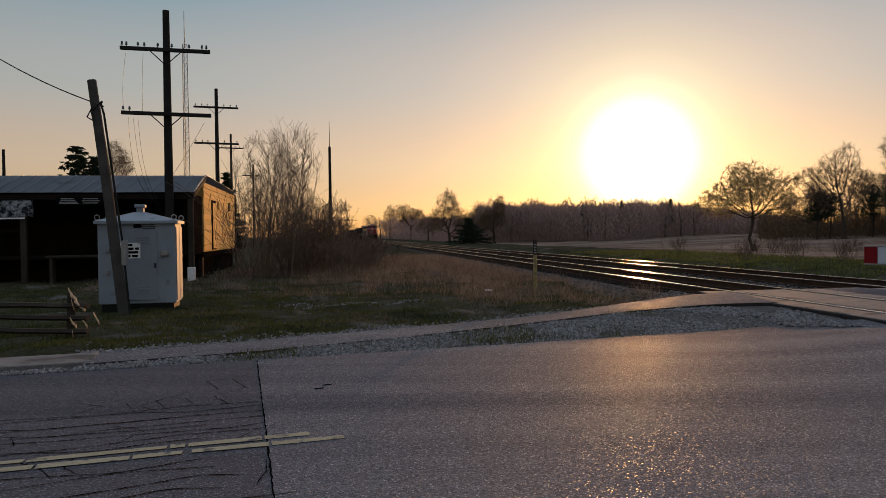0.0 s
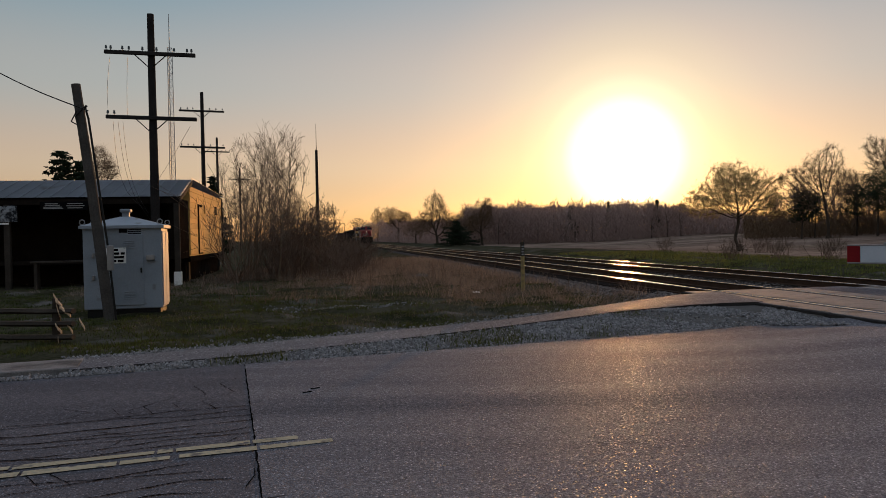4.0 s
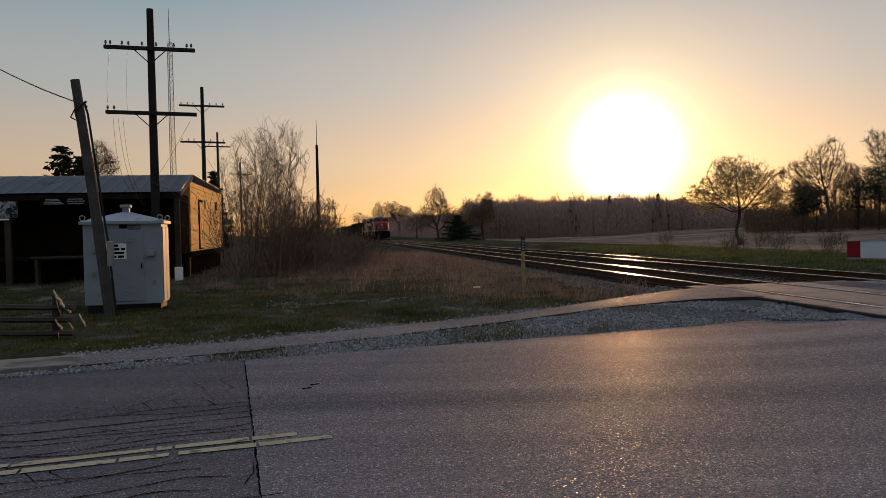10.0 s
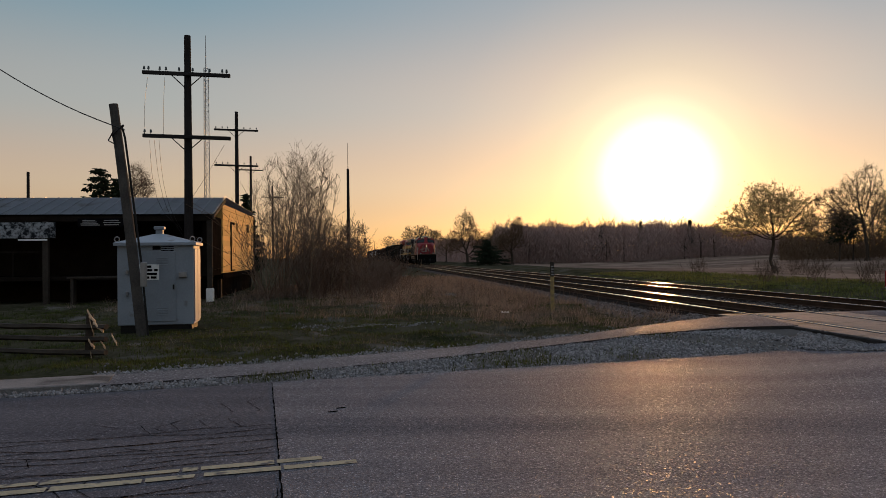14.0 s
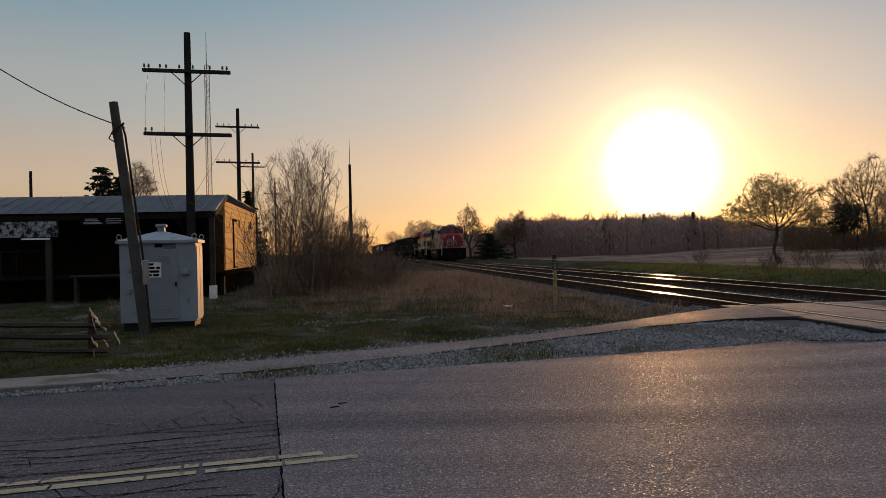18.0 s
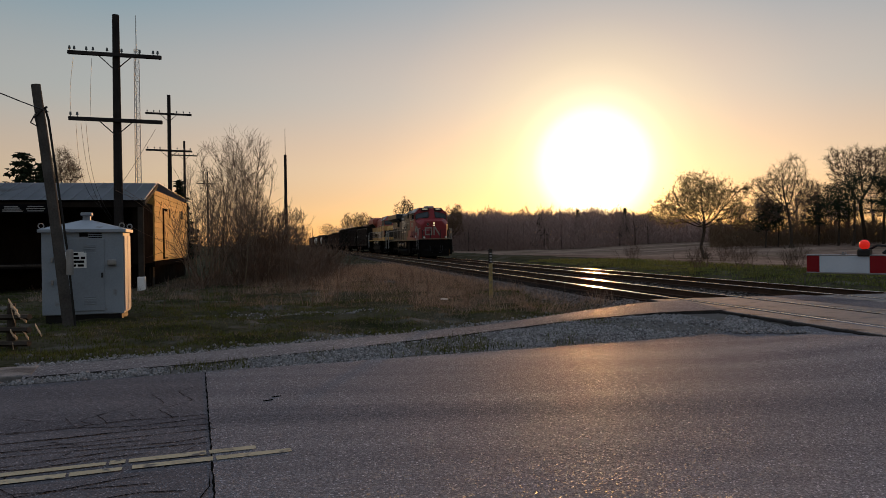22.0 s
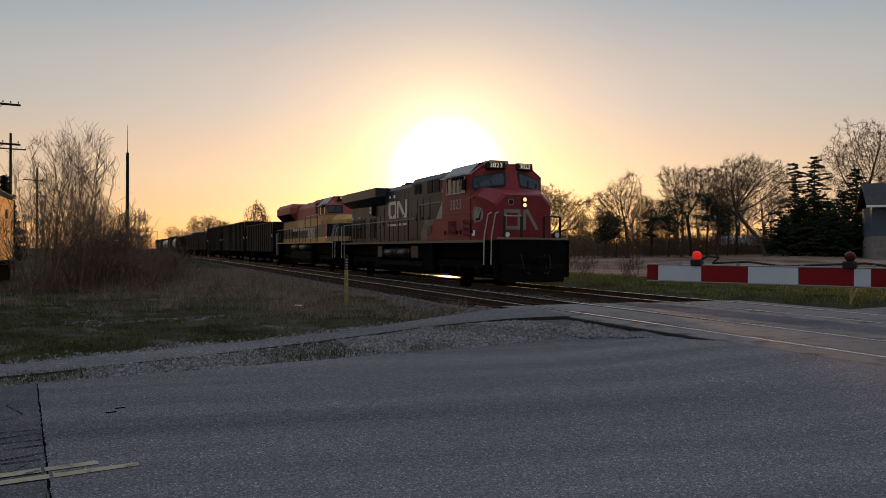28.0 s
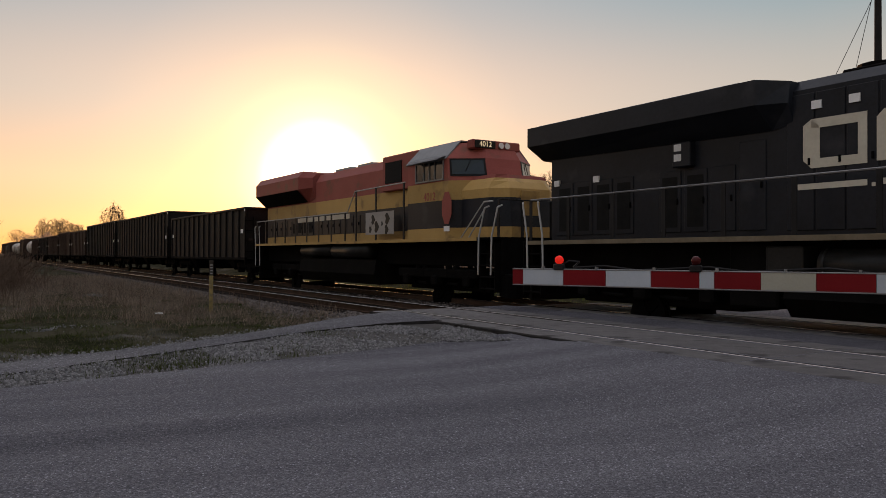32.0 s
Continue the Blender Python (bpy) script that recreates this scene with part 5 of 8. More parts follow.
# ---- trees ----
class Twigs:
    """Collects thin tapered bars into one mesh."""

    def __init__(self):
        self.v, self.f = [], []

    def bar(self, p, q, r0, r1, n=3):
        way = q - p
        side = way.orthogonal().normalized()
        up = way.normalized().cross(side)
        o = len(self.v)
        for c, r in ((p, r0), (q, r1)):
            for k in range(n):
                a = 2 * math.pi * k / n
                self.v.append(c + side * (r * math.cos(a)) + up * (r * math.sin(a)))
        for k in range(n):
            self.f.append((o + k, o + (k + 1) % n, o + n + (k + 1) % n, o + n + k))

    def tip(self, p, q, r):
        """A twig that ends in a point."""
        way = q - p
        side = way.orthogonal().normalized() * r
        up = way.normalized().cross(side)
        o = len(self.v)
        self.v += [p + side, p - side * 0.5 + up * 0.87, p - side * 0.5 - up * 0.87, q]
        self.f += [(o, o + 1, o + 3), (o + 1, o + 2, o + 3), (o + 2, o, o + 3)]

    def tube(self, pts, radii, n=5):
        """One unbroken upright stem."""
        o = len(self.v)
        for p, r in zip(pts, radii):
            for k in range(n):
                a = 2 * math.pi * k / n
                self.v.append(p + Vector((r * math.cos(a), r * math.sin(a), 0)))
        for j in range(len(pts) - 1):
            for k in range(n):
                a = o + j * n
                self.f.append((a + k, a + (k + 1) % n, a + n + (k + 1) % n, a + n + k))

    def mesh(self, name, mat):
        me = bpy.data.meshes.new(name)
        me.from_pydata([tuple(v) for v in self.v], [], self.f)
        me.materials.append(mat)
        return me


def grow(wood, twigs, p, way, length, r, level, rnd, droop=0.0, fork=(3, 5), spread=0.75, minr=0.006, wander=0.13):
    """A limb that bends as it goes and sends out smaller ones."""
    n = 4 if level > 1 else 3
    pts = [p]
    d = way.normalized()
    for k in range(n):
        d = (d + Vector((rnd.gauss(0, wander), rnd.gauss(0, wander), rnd.gauss(0.03, 0.08) - droop))).normalized()
        pts.append(pts[-1] + d * (length / n))
    for k in range(n):
        ra, rb = r * (1 - 0.72 * k / n), r * (1 - 0.72 * (k + 1) / n)
        (wood if r > 0.03 else twigs).bar(pts[k], pts[k + 1], max(minr, ra), max(minr * 0.7, rb), 6 if r > 0.08 else (4 if r > 0.03 else 3))
    if level <= 0:
        return
    for k in range(rnd.randint(*fork)):
        s = rnd.uniform(0.35, 1.0)
        i = min(n - 1, int(s * n))
        q = pts[i].lerp(pts[i + 1], s * n - i)
        base = (pts[i + 1] - pts[i]).normalized()
        out = Vector((rnd.gauss(0, 1), rnd.gauss(0, 1), rnd.gauss(0.15, 0.6))).normalized()
        w = (base * (1 - spread * 0.55) + out * spread).normalized()
        grow(wood, twigs, q, w, length * rnd.uniform(0.5, 0.78), r * (1 - 0.6 * s) * 0.62, level - 1, rnd, droop, fork, spread, minr, wander)


def clear_of_rails(x, y):
    o = x * math.cos(TB) + y * math.sin(TB)
    return o > FAR_O + 8 or o < NEAR_O - 14


def polar(bearing, dist):
    a = radians(bearing)
    return math.sin(a) * dist, math.cos(a) * dist


def branches(seed, trunk, lobes, count, step, kill, reach, tip, sprigs=2, sprig=0.5):
    """A crown that grows from the trunk towards the free air inside rounded lobes (x, y, z, wide, deep, high)."""
    rng = np.random.default_rng(seed)
    air = []
    share = np.array([l[3] * l[4] * l[5] for l in lobes])
    share = share / share.sum()
    for l, q in zip(lobes, share):
        n = max(8, int(count * q))
        d = rng.normal(size=(n, 3))
        d /= np.linalg.norm(d, axis=1)[:, None]
        wave = np.sin(d @ rng.normal(size=(3, 3)) * 2.6 + rng.uniform(0, 6.28, 3)).sum(1)   # an uneven outline
        d *= (rng.random(n) ** 0.5 * (0.92 + 0.15 * wave))[:, None]
        air.append(d * np.array(l[3:6]) + np.array(l[0:3]))
    air = np.concatenate(air)
    nodes, parent = [np.array(trunk[0], float)], [-1]
    for a in trunk[1:]:
        a = np.array(a, float)
        while np.linalg.norm(a - nodes[-1]) > step * 0.3:
            w = a - nodes[-1]
            nodes.append(nodes[-1] + w / np.linalg.norm(w) * min(step, np.linalg.norm(w)))
            parent.append(len(nodes) - 2)
    near = np.zeros(len(air), int)
    dist = np.full(len(air), 1e9)
    fresh = 0
    for turn in range(140):
        for i in range(fresh, len(nodes)):
            d = np.linalg.norm(air - nodes[i], axis=1)
            m = d < dist
            dist[m], near[m] = d[m], i
        fresh = len(nodes)
        keep = dist > kill
        air, near, dist = air[keep], near[keep], dist[keep]
        use = dist < reach
        if not use.any():
            break
        for i in np.unique(near[use]):
            w = air[use][near[use] == i] - nodes[i]
            w = (w / np.linalg.norm(w, axis=1)[:, None]).sum(0)
            w = w / (np.linalg.norm(w) + 1e-6) + rng.normal(size=3) * 0.16
            if parent[i] >= 0:
                b = nodes[i] - nodes[parent[i]]
                w = w + 0.45 * b / (np.linalg.norm(b) + 1e-6)
            nodes.append(nodes[i] + w / np.linalg.norm(w) * step * rng.uniform(0.8, 1.15))
            parent.append(int(i))
        if len(nodes) > 5200:
            break
    size = np.zeros(len(nodes))
    kids = np.zeros(len(nodes), int)
    for p in parent:
        if p >= 0:
            kids[p] += 1
    for i in range(len(nodes) - 1, 0, -1):
        if kids[i] == 0:
            size[i] = tip ** 2.3
        size[parent[i]] += size[i]
    rad = size ** (1 / 2.3)
    wood, twigs = Twigs(), Twigs()
    for i in range(1, len(nodes)):
        p = parent[i]
        r0 = min(rad[p], rad[i] * 1.5)
        (wood if rad[i] > 3 * tip else twigs).bar(Vector(nodes[p]), Vector(nodes[i]), r0, rad[i], 6 if rad[i] > 5 * tip else 3)
        if kids[i] == 0 or rad[i] < 1.7 * tip:
            for k in range(sprigs):
                d = nodes[i] - nodes[p]
                d = d / (np.linalg.norm(d) + 1e-6) + rng.normal(size=3) * 0.7
                q = nodes[i] + d / np.linalg.norm(d) * sprig * rng.uniform(0.4, 1.2)
                twigs.tip(Vector(nodes[i]), Vector(q), tip * 0.75)
    return wood, twigs, rad[0]


def air_tree(bearing, dist, base_z, trunk, lobes, seed, label, count=900, tip=0.018, buds=0, bark="bark", group="bare trees", sprig=0.6):
    """A bare tree; trunk and lobes are given across and up from its foot, as seen from the road."""
    x, y = polar(bearing, dist)
    z = min(base_z, ground_z(x, y))
    lift = base_z - z
    rnd = random.Random(seed)
    wide = max(l[2] for l in lobes)
    tr = [(0, 0, -0.3)] + [(p[0], rnd.uniform(-0.2, 0.2), p[1] + lift) for p in trunk]
    lb = [(l[0], rnd.uniform(-0.4, 0.4), l[1] + lift, l[2], l[2] * 0.9, l[3]) for l in lobes]
    wood, twigs, r = branches(seed, tr, lb, int(count * 1.9), wide * 0.066, wide * 0.092, wide * 1.2, tip * 0.62, 5, sprig * 1.2)
    for k in range(6):                                  # roots flare out at the foot
        a = k * 1.05 + rnd.random()
        wood.bar(Vector((0, 0, 0.5)), Vector((math.cos(a) * r * 2.4, math.sin(a) * r * 2.4, -0.15)), r * 0.8, r * 0.25, 5)
    t = thing("tree", Matrix.Translation((x, y, z)) @ Matrix.Rotation(-radians(bearing), 4, "Z"), label, "tree", group)
    o = new("trunk", wood.mesh("trunk", M[bark]))
    o.parent = t
    leaf = Twigs()
    for k in range(buds):                               # swelling buds and young leaves on the outer twigs
        v = twigs.v[rnd.randrange(len(twigs.v))]
        d = Vector((rnd.gauss(0, 1), rnd.gauss(0, 1), rnd.gauss(0, 1))).normalized() * rnd.uniform(0.04, 0.085)
        c = v + Vector((rnd.gauss(0, 0.06), rnd.gauss(0, 0.06), rnd.gauss(0, 0.06)))
        n = len(leaf.v)
        leaf.v += [c + d, c + d.orthogonal() * 0.7, c - d]
        leaf.f.append((n, n + 1, n + 2))
    if buds:
        o = new("young_leaves", leaf.mesh("young_leaves", M["young_leaf"]))
        o.parent = t
    o = new("crown", twigs.mesh("crown", M["twig"]))
    o.parent = t
    return t


# the budding tree by the field and the trees beyond it
air_tree(22.2, 60, 0.05, [(-0.35, 0.9), (-0.1, 2.0), (-0.1, 2.5)], [(-2.0, 3.6, 2.0, 1.6), (-0.2, 4.6, 2.4, 2.0), (1.4, 3.8, 1.8, 1.7)], 21,
         "round-crowned bare tree with swelling buds at the field's edge", 2300, 0.011, 9000, sprig=0.5)
air_tree(27.75, 88, 0.6, [(0.0, 1.2), (-0.1, 2.0)], [(-2.2, 5.6, 2.8, 2.6), (-0.4, 6.6, 2.6, 2.9), (1.0, 5.6, 1.6, 2.2)], 31, "bare spreading tree beyond the field", 1300, 0.017)
air_tree(29.3, 100, 0.7, [(0.1, 2.0)], [(0, 5.2, 2.2, 2.6)], 32, "slender bare tree beyond the field", 700, 0.017)
air_tree(32.2, 92, 0.7, [(-0.2, 2.0), (-0.5, 4.4)], [(-1.9, 8.0, 2.3, 2.6), (0.4, 8.3, 2.4, 2.9), (1.6, 6.5, 1.6, 2.2)], 33, "tall bare tree among pines", 1300, 0.018)
air_tree(37.2, 86, 0.5, [(-0.8, 2.1), (-2.6, 4.3), (-3.2, 5.6)], [(-4.2, 7.8, 2.1, 2.8), (-1.8, 9.0, 2.6, 2.9), (0.8, 7.6, 2.2, 3.2)], 35, "old leaning tree with a wide bare crown", 1500, 0.018)
air_tree(35.2, 96, 0.7, [(0.0, 3.0)], [(0, 7.4, 2.6, 3.2)], 36, "slender bare tree beyond the field", 800, 0.018)
air_tree(43.1, 98, 1.0, [(0.2, 3.0), (0.2, 5.5)], [(-2.2, 10.2, 2.8, 4.4), (1.2, 11.0, 2.9, 4.8)], 38, "tall bare tree behind the house", 1500, 0.019)
air_tree(46.0, 104, 1.0, [(0.1, 3.0), (0.0, 4.5)], [(-1.4, 9.2, 3.0, 4.2), (2.0, 9.0, 3.2, 4.0)], 39, "tall bare tree behind the house", 1300, 0.019)
air_tree(49.3, 108, 1.0, [(0.1, 3.0)], [(0, 8.2, 4.0, 4.4)], 41, "tall bare tree behind the house", 1000, 0.019)
air_tree(25.2, 115, 0.5, [(-0.6, 1.4)], [(-0.9, 2.6, 1.6, 1.1)], 37, "low crooked tree in the field", 400, 0.02)
air_tree(0.4, 130, 0.3, [(0.0, 0.9), (-0.1, 1.4)], [(-1.7, 3.7, 2.2, 2.4), (0.1, 5.6, 2.4, 3.5), (1.9, 3.5, 2.0, 2.3)], 51, "bare tree beside the railway line", 1100, 0.022)
air_tree(3.75, 135, 0.3, [(0.0, 1.0)], [(-0.9, 3.8, 1.9, 2.4), (0.7, 5.0, 1.8, 3.0)], 52, "bare tree beside the railway line", 800, 0.022)
air_tree(2.2, 145, 0.3, [(0.0, 0.9)], [(0.3, 3.4, 2.4, 2.6), (-1.6, 2.8, 1.8, 2.0)], 55, "low bare tree beside the railway line", 700, 0.022)
air_tree(-1.2, 160, 0.3, [(0.0, 0.9)], [(0.0, 3.2, 3.4, 2.5)], 57, "low bare tree beside the railway line", 600, 0.022)
air_tree(-2.5, 205, 0.3, [(0.0, 3.0)], [(-2.0, 6.8, 2.6, 2.8), (1.6, 6.4, 2.6, 2.4)], 53, "bare tree beside the railway line, far off", 700, 0.035)
air_tree(-4.0, 300, 0.3, [(0.0, 4.0)], [(0.0, 9.6, 3.5, 4.0)], 54, "bare tree beside the railway line, far off", 500, 0.035)
air_tree(-5.6, 420, 0.3, [(0.0, 3.0)], [(0.0, 8.6, 4.6, 4.2)], 56, "bare tree beside the railway line, far off", 400, 0.035)
air_tree(-23.4, 70, 0.2, [(0.0, 3.0), (0.1, 5.0)], [(0.0, 7.3, 1.6, 1.7)], 61, "bare tree behind the freight shed", 500, 0.012)


def conifer(x, y, height, wide, seed, label, ragged=0.25, z=None):
    rnd = random.Random(seed)
    wood, leaf = Twigs(), Twigs()
    wood.bar(Vector((0, 0, -0.3)), Vector((0, 0, height * 0.97)), height * 0.022, 0.02, 6)
    s = height * 0.08
    while s < height * 0.98:
        f = 1 - s / height
        n = 5 + int(4 * f)
        for k in range(n):
            a = 2 * math.pi * (k + rnd.random()) / n
            L = wide * (0.12 + f) * rnd.uniform(1 - ragged * 2, 1 + ragged)
            d = Vector((math.cos(a), math.sin(a), rnd.uniform(-0.25, 0.25)))
            p = Vector((0, 0, s + rnd.uniform(-0.1, 0.1)))
            q = p + d * L
            wood.bar(p, q, 0.03, 0.008, 3)
            for j in range(int(12 + L * 15)):
                c = p.lerp(q, rnd.uniform(0.15, 1.0))
                w = Vector((rnd.gauss(0, 1), rnd.gauss(0, 1), rnd.gauss(-0.5, 0.6))).normalized() * rnd.uniform(0.15, 0.42)
                o = len(leaf.v)
                e = w.orthogonal().normalized() * (0.04 + 0.008 * height)
                leaf.v += [c - e, c + e, c + w]
                leaf.f.append((o, o + 1, o + 2))
        s += height * 0.034
    z = ground_z(x, y) if z is None else z
    t = thing("conifer", Matrix.Translation((x, y, z)), label, "tree", "conifers")
    o = new("trunk", wood.mesh("trunk", M["bark"]))
    o.parent = t
    o = new("crown", leaf.mesh("crown", M["conifer"]))
    o.parent = t
    return t


for k, (b, d, h, w, g) in enumerate(((38.9, 92, 10.2, 3.4, 0.45), (40.1, 92, 11.0, 3.6, 0.45), (39.3, 90, 6.2, 3.4, 0.4), (40.9, 92, 6.0, 3.4, 0.4), (41.8, 95, 7.2, 3.4, 0.4), (42.6, 96, 9.8, 3.4, 0.45), (43.1, 90, 5.4, 3.2, 0.35), (38.2, 88, 4.2, 2.4, 0.4), (44.4, 98, 6.6, 3.4, 0.4), (41.2, 88, 4.8, 3.2, 0.35))):
    x, y = polar(b, d)
    conifer(x, y, h, w, 70 + k, "dark ragged evergreen tree by the house", g)


def pine(bearing, dist, height, clumps, seed, label):
    """A pine: bare trunk with flat dark clumps of needles on level limbs."""
    rnd = random.Random(seed)
    x, y = polar(bearing, dist)
    wood, leaf = Twigs(), Twigs()
    wood.bar(Vector((0, 0, -0.3)), Vector((0.15, 0, height * 0.5)), height * 0.02, height * 0.015, 6)
    wood.bar(Vector((0.15, 0, height * 0.5)), Vector((0, 0, height * 0.96)), height * 0.015, 0.03, 6)
    for k in range(clumps):
        f = 0.42 + 0.58 * (k + 0.5) / clumps
        a = rnd.uniform(0, 6.28)
        out = height * 0.24 * rnd.uniform(0.35, 1.0) * (1.25 - f * 0.75)
        p = Vector((0.1, 0, height * f - 0.3))
        c = Vector((math.cos(a) * out, math.sin(a) * out, height * f))
        wood.bar(p, c, 0.06, 0.02, 4)
        for j in range(230):
            q = c + Vector((rnd.gauss(0, 0.55), rnd.gauss(0, 0.55), rnd.gauss(0, 0.2)))
            w = Vector((rnd.gauss(0, 1), rnd.gauss(0, 1), rnd.gauss(0.3, 0.6))).normalized() * rnd.uniform(0.12, 0.28)
            e = w.orthogonal().normalized() * 0.05
            o = len(leaf.v)
            leaf.v += [q - e, q + e, q + w]
            leaf.f.append((o, o + 1, o + 2))
    t = thing("conifer", Matrix.Translation((x, y, ground_z(x, y))), label, "tree", "conifers")
    o = new("trunk", wood.mesh("trunk", M["bark"]))
    o.parent = t
    o = new("crown", leaf.mesh("crown", M["conifer"]))
    o.parent = t


for k, (b, d, h, n) in enumerate(((26.1, 90, 5.0, 12), (26.9, 92, 4.6, 10), (30.6, 90, 6.4, 14), (31.5, 88, 7.2, 16), (33.2, 90, 7.0, 14), (33.9, 88, 7.4, 16), (34.6, 92, 5.6, 12), (29.4, 94, 5.4, 10))):
    pine(b, d, h, n, 400 + k, "dark flat-topped pine with bare lower trunk")

# undergrowth along the far edge of the field
rnd = random.Random(15)
scrub = Twigs()
for k in range(52000):
    b = rnd.uniform(22.5, 52)
    x, y = polar(b, rnd.uniform(94, 122))
    h = rnd.uniform(0.5, 1.0) * (3.0 + 2.4 * noise.noise((b * 0.8, 1, 1)) + 1.2 * noise.noise((b * 3.1, 2, 1)))
    z = ground_z(x, y) + max(0.0, h) * rnd.random() ** 1.2
    p = Vector((x, y, z - 0.1))
    scrub.tip(p, p + Vector((rnd.gauss(0, 0.5), rnd.gauss(0, 0.5), rnd.uniform(0.3, 1.2))), 0.022)
tagged(new("hedge_scrub", scrub.mesh("hedge_scrub", M["twig"])), "brown leafless scrub along the field's far edge", "scrub", "", "stuff")

for k, (b, d, h, w) in enumerate(((-25.65, 66.5, 8.9, 3.6), (-24.6, 66.5, 8.1, 3.4))):
    x, y = polar(b, d)
    conifer(x, y, h, w, 90 + k, "dark spruce behind the freight shed", 0.2)
x, y = polar(-15.9, 62)
conifer(x, y, 6.6, 1.5, 95, "dark spruce among the saplings", 0.3)
x, y = polar(1.9, 105)
conifer(x, y, 3.5, 2.9, 96, "dark rounded evergreen beside the line", 0.35)

# the far wood: many bare crowns and undergrowth in one piece
rnd = random.Random(5)
wood, twigs = Twigs(), Twigs()
FORMS = [branches(600 + k, [(0, 0, -0.3), (0.1, 0, 0.35 * 9)], [(0, 0, 6.2, w, w, 2.9)], 420, 0.40, 0.55, 5.0, 0.036, 3, 0.75)[:2] for k, w in enumerate((1.7, 2.2, 2.7, 2.0))]
for k in range(170):
    b = rnd.uniform(-7, 23.5)
    d = rnd.uniform(150, 205)
    if b < 2.5:
        d = rnd.uniform(215, 420)
    x, y = polar(b, d)
    if not clear_of_rails(x, y) or (b < -5.2 and d < 300):
        continue
    top = 0.041 + 0.007 * noise.noise((b * 0.8, 0, 0)) + 0.007 * (rnd.random() - 0.4)
    if b < 2.5:
        top = 0.018 + 0.008 * rnd.random()
    if b > 16:
        top *= 1 - 0.5 * (b - 16) / 7.5
    gz = ground_z(x, y)
    m = Matrix.Translation((x, y, gz)) @ Matrix.Rotation(rnd.uniform(0, 6.28), 4, "Z") @ Matrix.Scale((1.45 + top * d - gz) / 9.1, 4)
    for src, dst in zip(FORMS[k % 4], (wood, twigs)):
        o = len(dst.v)
        dst.v += [m @ v for v in src.v]
        dst.f += [tuple(i + o for i in f) for f in src.f]
for k in range(46):                                     # slender trees behind the field's far edge
    b, d = rnd.uniform(24, 51), rnd.uniform(108, 150)
    x, y = polar(b, d)
    top = 0.048 + 0.03 * ramp01(b, 24, 42) + 0.014 * (rnd.random() - 0.5)
    gz = ground_z(x, y)
    m = Matrix.Translation((x, y, gz)) @ Matrix.Rotation(rnd.uniform(0, 6.28), 4, "Z") @ Matrix.Scale((1.45 + top * d - gz) / 9.1, 4)
    for src, dst in zip(FORMS[k % 4], (wood, twigs)):
        o = len(dst.v)
        dst.v += [m @ v for v in src.v]
        dst.f += [tuple(i + o for i in f) for f in src.f]
for k in range(190000):                                 # undergrowth and the mass of twigs between the trunks
    b = rnd.uniform(-6, 24) if k % 3 else rnd.uniform(-4, 9)
    d = rnd.uniform(148, 205) if b > 2.5 else rnd.uniform(170, 420)
    x, y = polar(b, d)
    if not clear_of_rails(x, y) or b < -4.6 and d < 330:
        continue
    gz = ground_z(x, y)
    top = (0.034 + 0.007 * noise.noise((b * 0.8, 0, 0)) + 0.006 * noise.noise((b * 3.0, d * 0.05, 0))) if b > 2.5 else 0.021 + 0.007 * noise.noise((b * 2.0, 0, 4))
    if b > 16:
        top *= 1 - 0.5 * (b - 16) / 7.5
    p = Vector((x, y, gz + (1.45 + top * d - gz) * rnd.random() ** 1.6 * 0.97))
    w = Vector((rnd.gauss(0, 0.5), rnd.gauss(0, 0.5), rnd.uniform(0.3, 1.0))) * rnd.uniform(0.8, 1.9)
    o = len(twigs.v)
    e = Vector((rnd.gauss(0, 1), rnd.gauss(0, 1), 0)).normalized() * (0.035 if k % 2 else 0.07)
    twigs.v += [p - e, p + e, p + w]
    twigs.f.append((o, o + 1, o + 2))
tagged(new("far_wood", wood.mesh("far_wood", M["bark"])), "distant bare wood along the horizon", "woodland", "", "stuff")
tagged(new("far_twigs", twigs.mesh("far_twigs", M["far_twig"])), "twigs and undergrowth of the distant wood, haze put into their grey-brown colour", "woodland", "", "stuff")

# evergreens that stand out of the wood
for k, (b, d, h) in enumerate(((10.4, 160, 7.6), (13.2, 165, 8.2), (16.6, 160, 7.8), (7.6, 170, 7.6))):
    x, y = polar(b, d)
    conifer(x, y, h, 2.0, 110 + k, "dark evergreen in the distant wood", 0.3)


# ---- saplings and brush beside the shed ----
def sapling_meshes(height, seed):
    rnd = random.Random(seed)
    wood, twigs = Twigs(), Twigs()
    p, d = Vector((0, 0, -0.1)), Vector((rnd.gauss(0, 0.05), rnd.gauss(0, 0.05), 1)).normalized()
    n, r = 10, 0.012 + height * 0.0036
    line = [p]
    for k in range(n):
        q = p + d * height / n
        line.append(q)
        if k > 1:
            for j in range(rnd.randint(1, 3)):
                a = rnd.uniform(0, 6.28)
                w = Vector((math.cos(a) * 0.7, math.sin(a) * 0.7, rnd.uniform(0.6, 1.5)))
                grow(wood, twigs, p.lerp(q, rnd.random()), w, height * rnd.uniform(0.10, 0.22) * (1.15 - 0.5 * k / n), 0.012, 2, rnd, 0, (2, 4), 0.6, 0.0046, 0.07)
        d = (d + Vector((rnd.gauss(0, 0.05), rnd.gauss(0, 0.05), 0.02))).normalized()
        p = q
    wood.tube(line, [r * (1 - 0.85 * k / n) for k in range(n + 1)])
    return wood.mesh("stem", M["birch_bark"]), twigs.mesh("crown", M["twig_pale"])


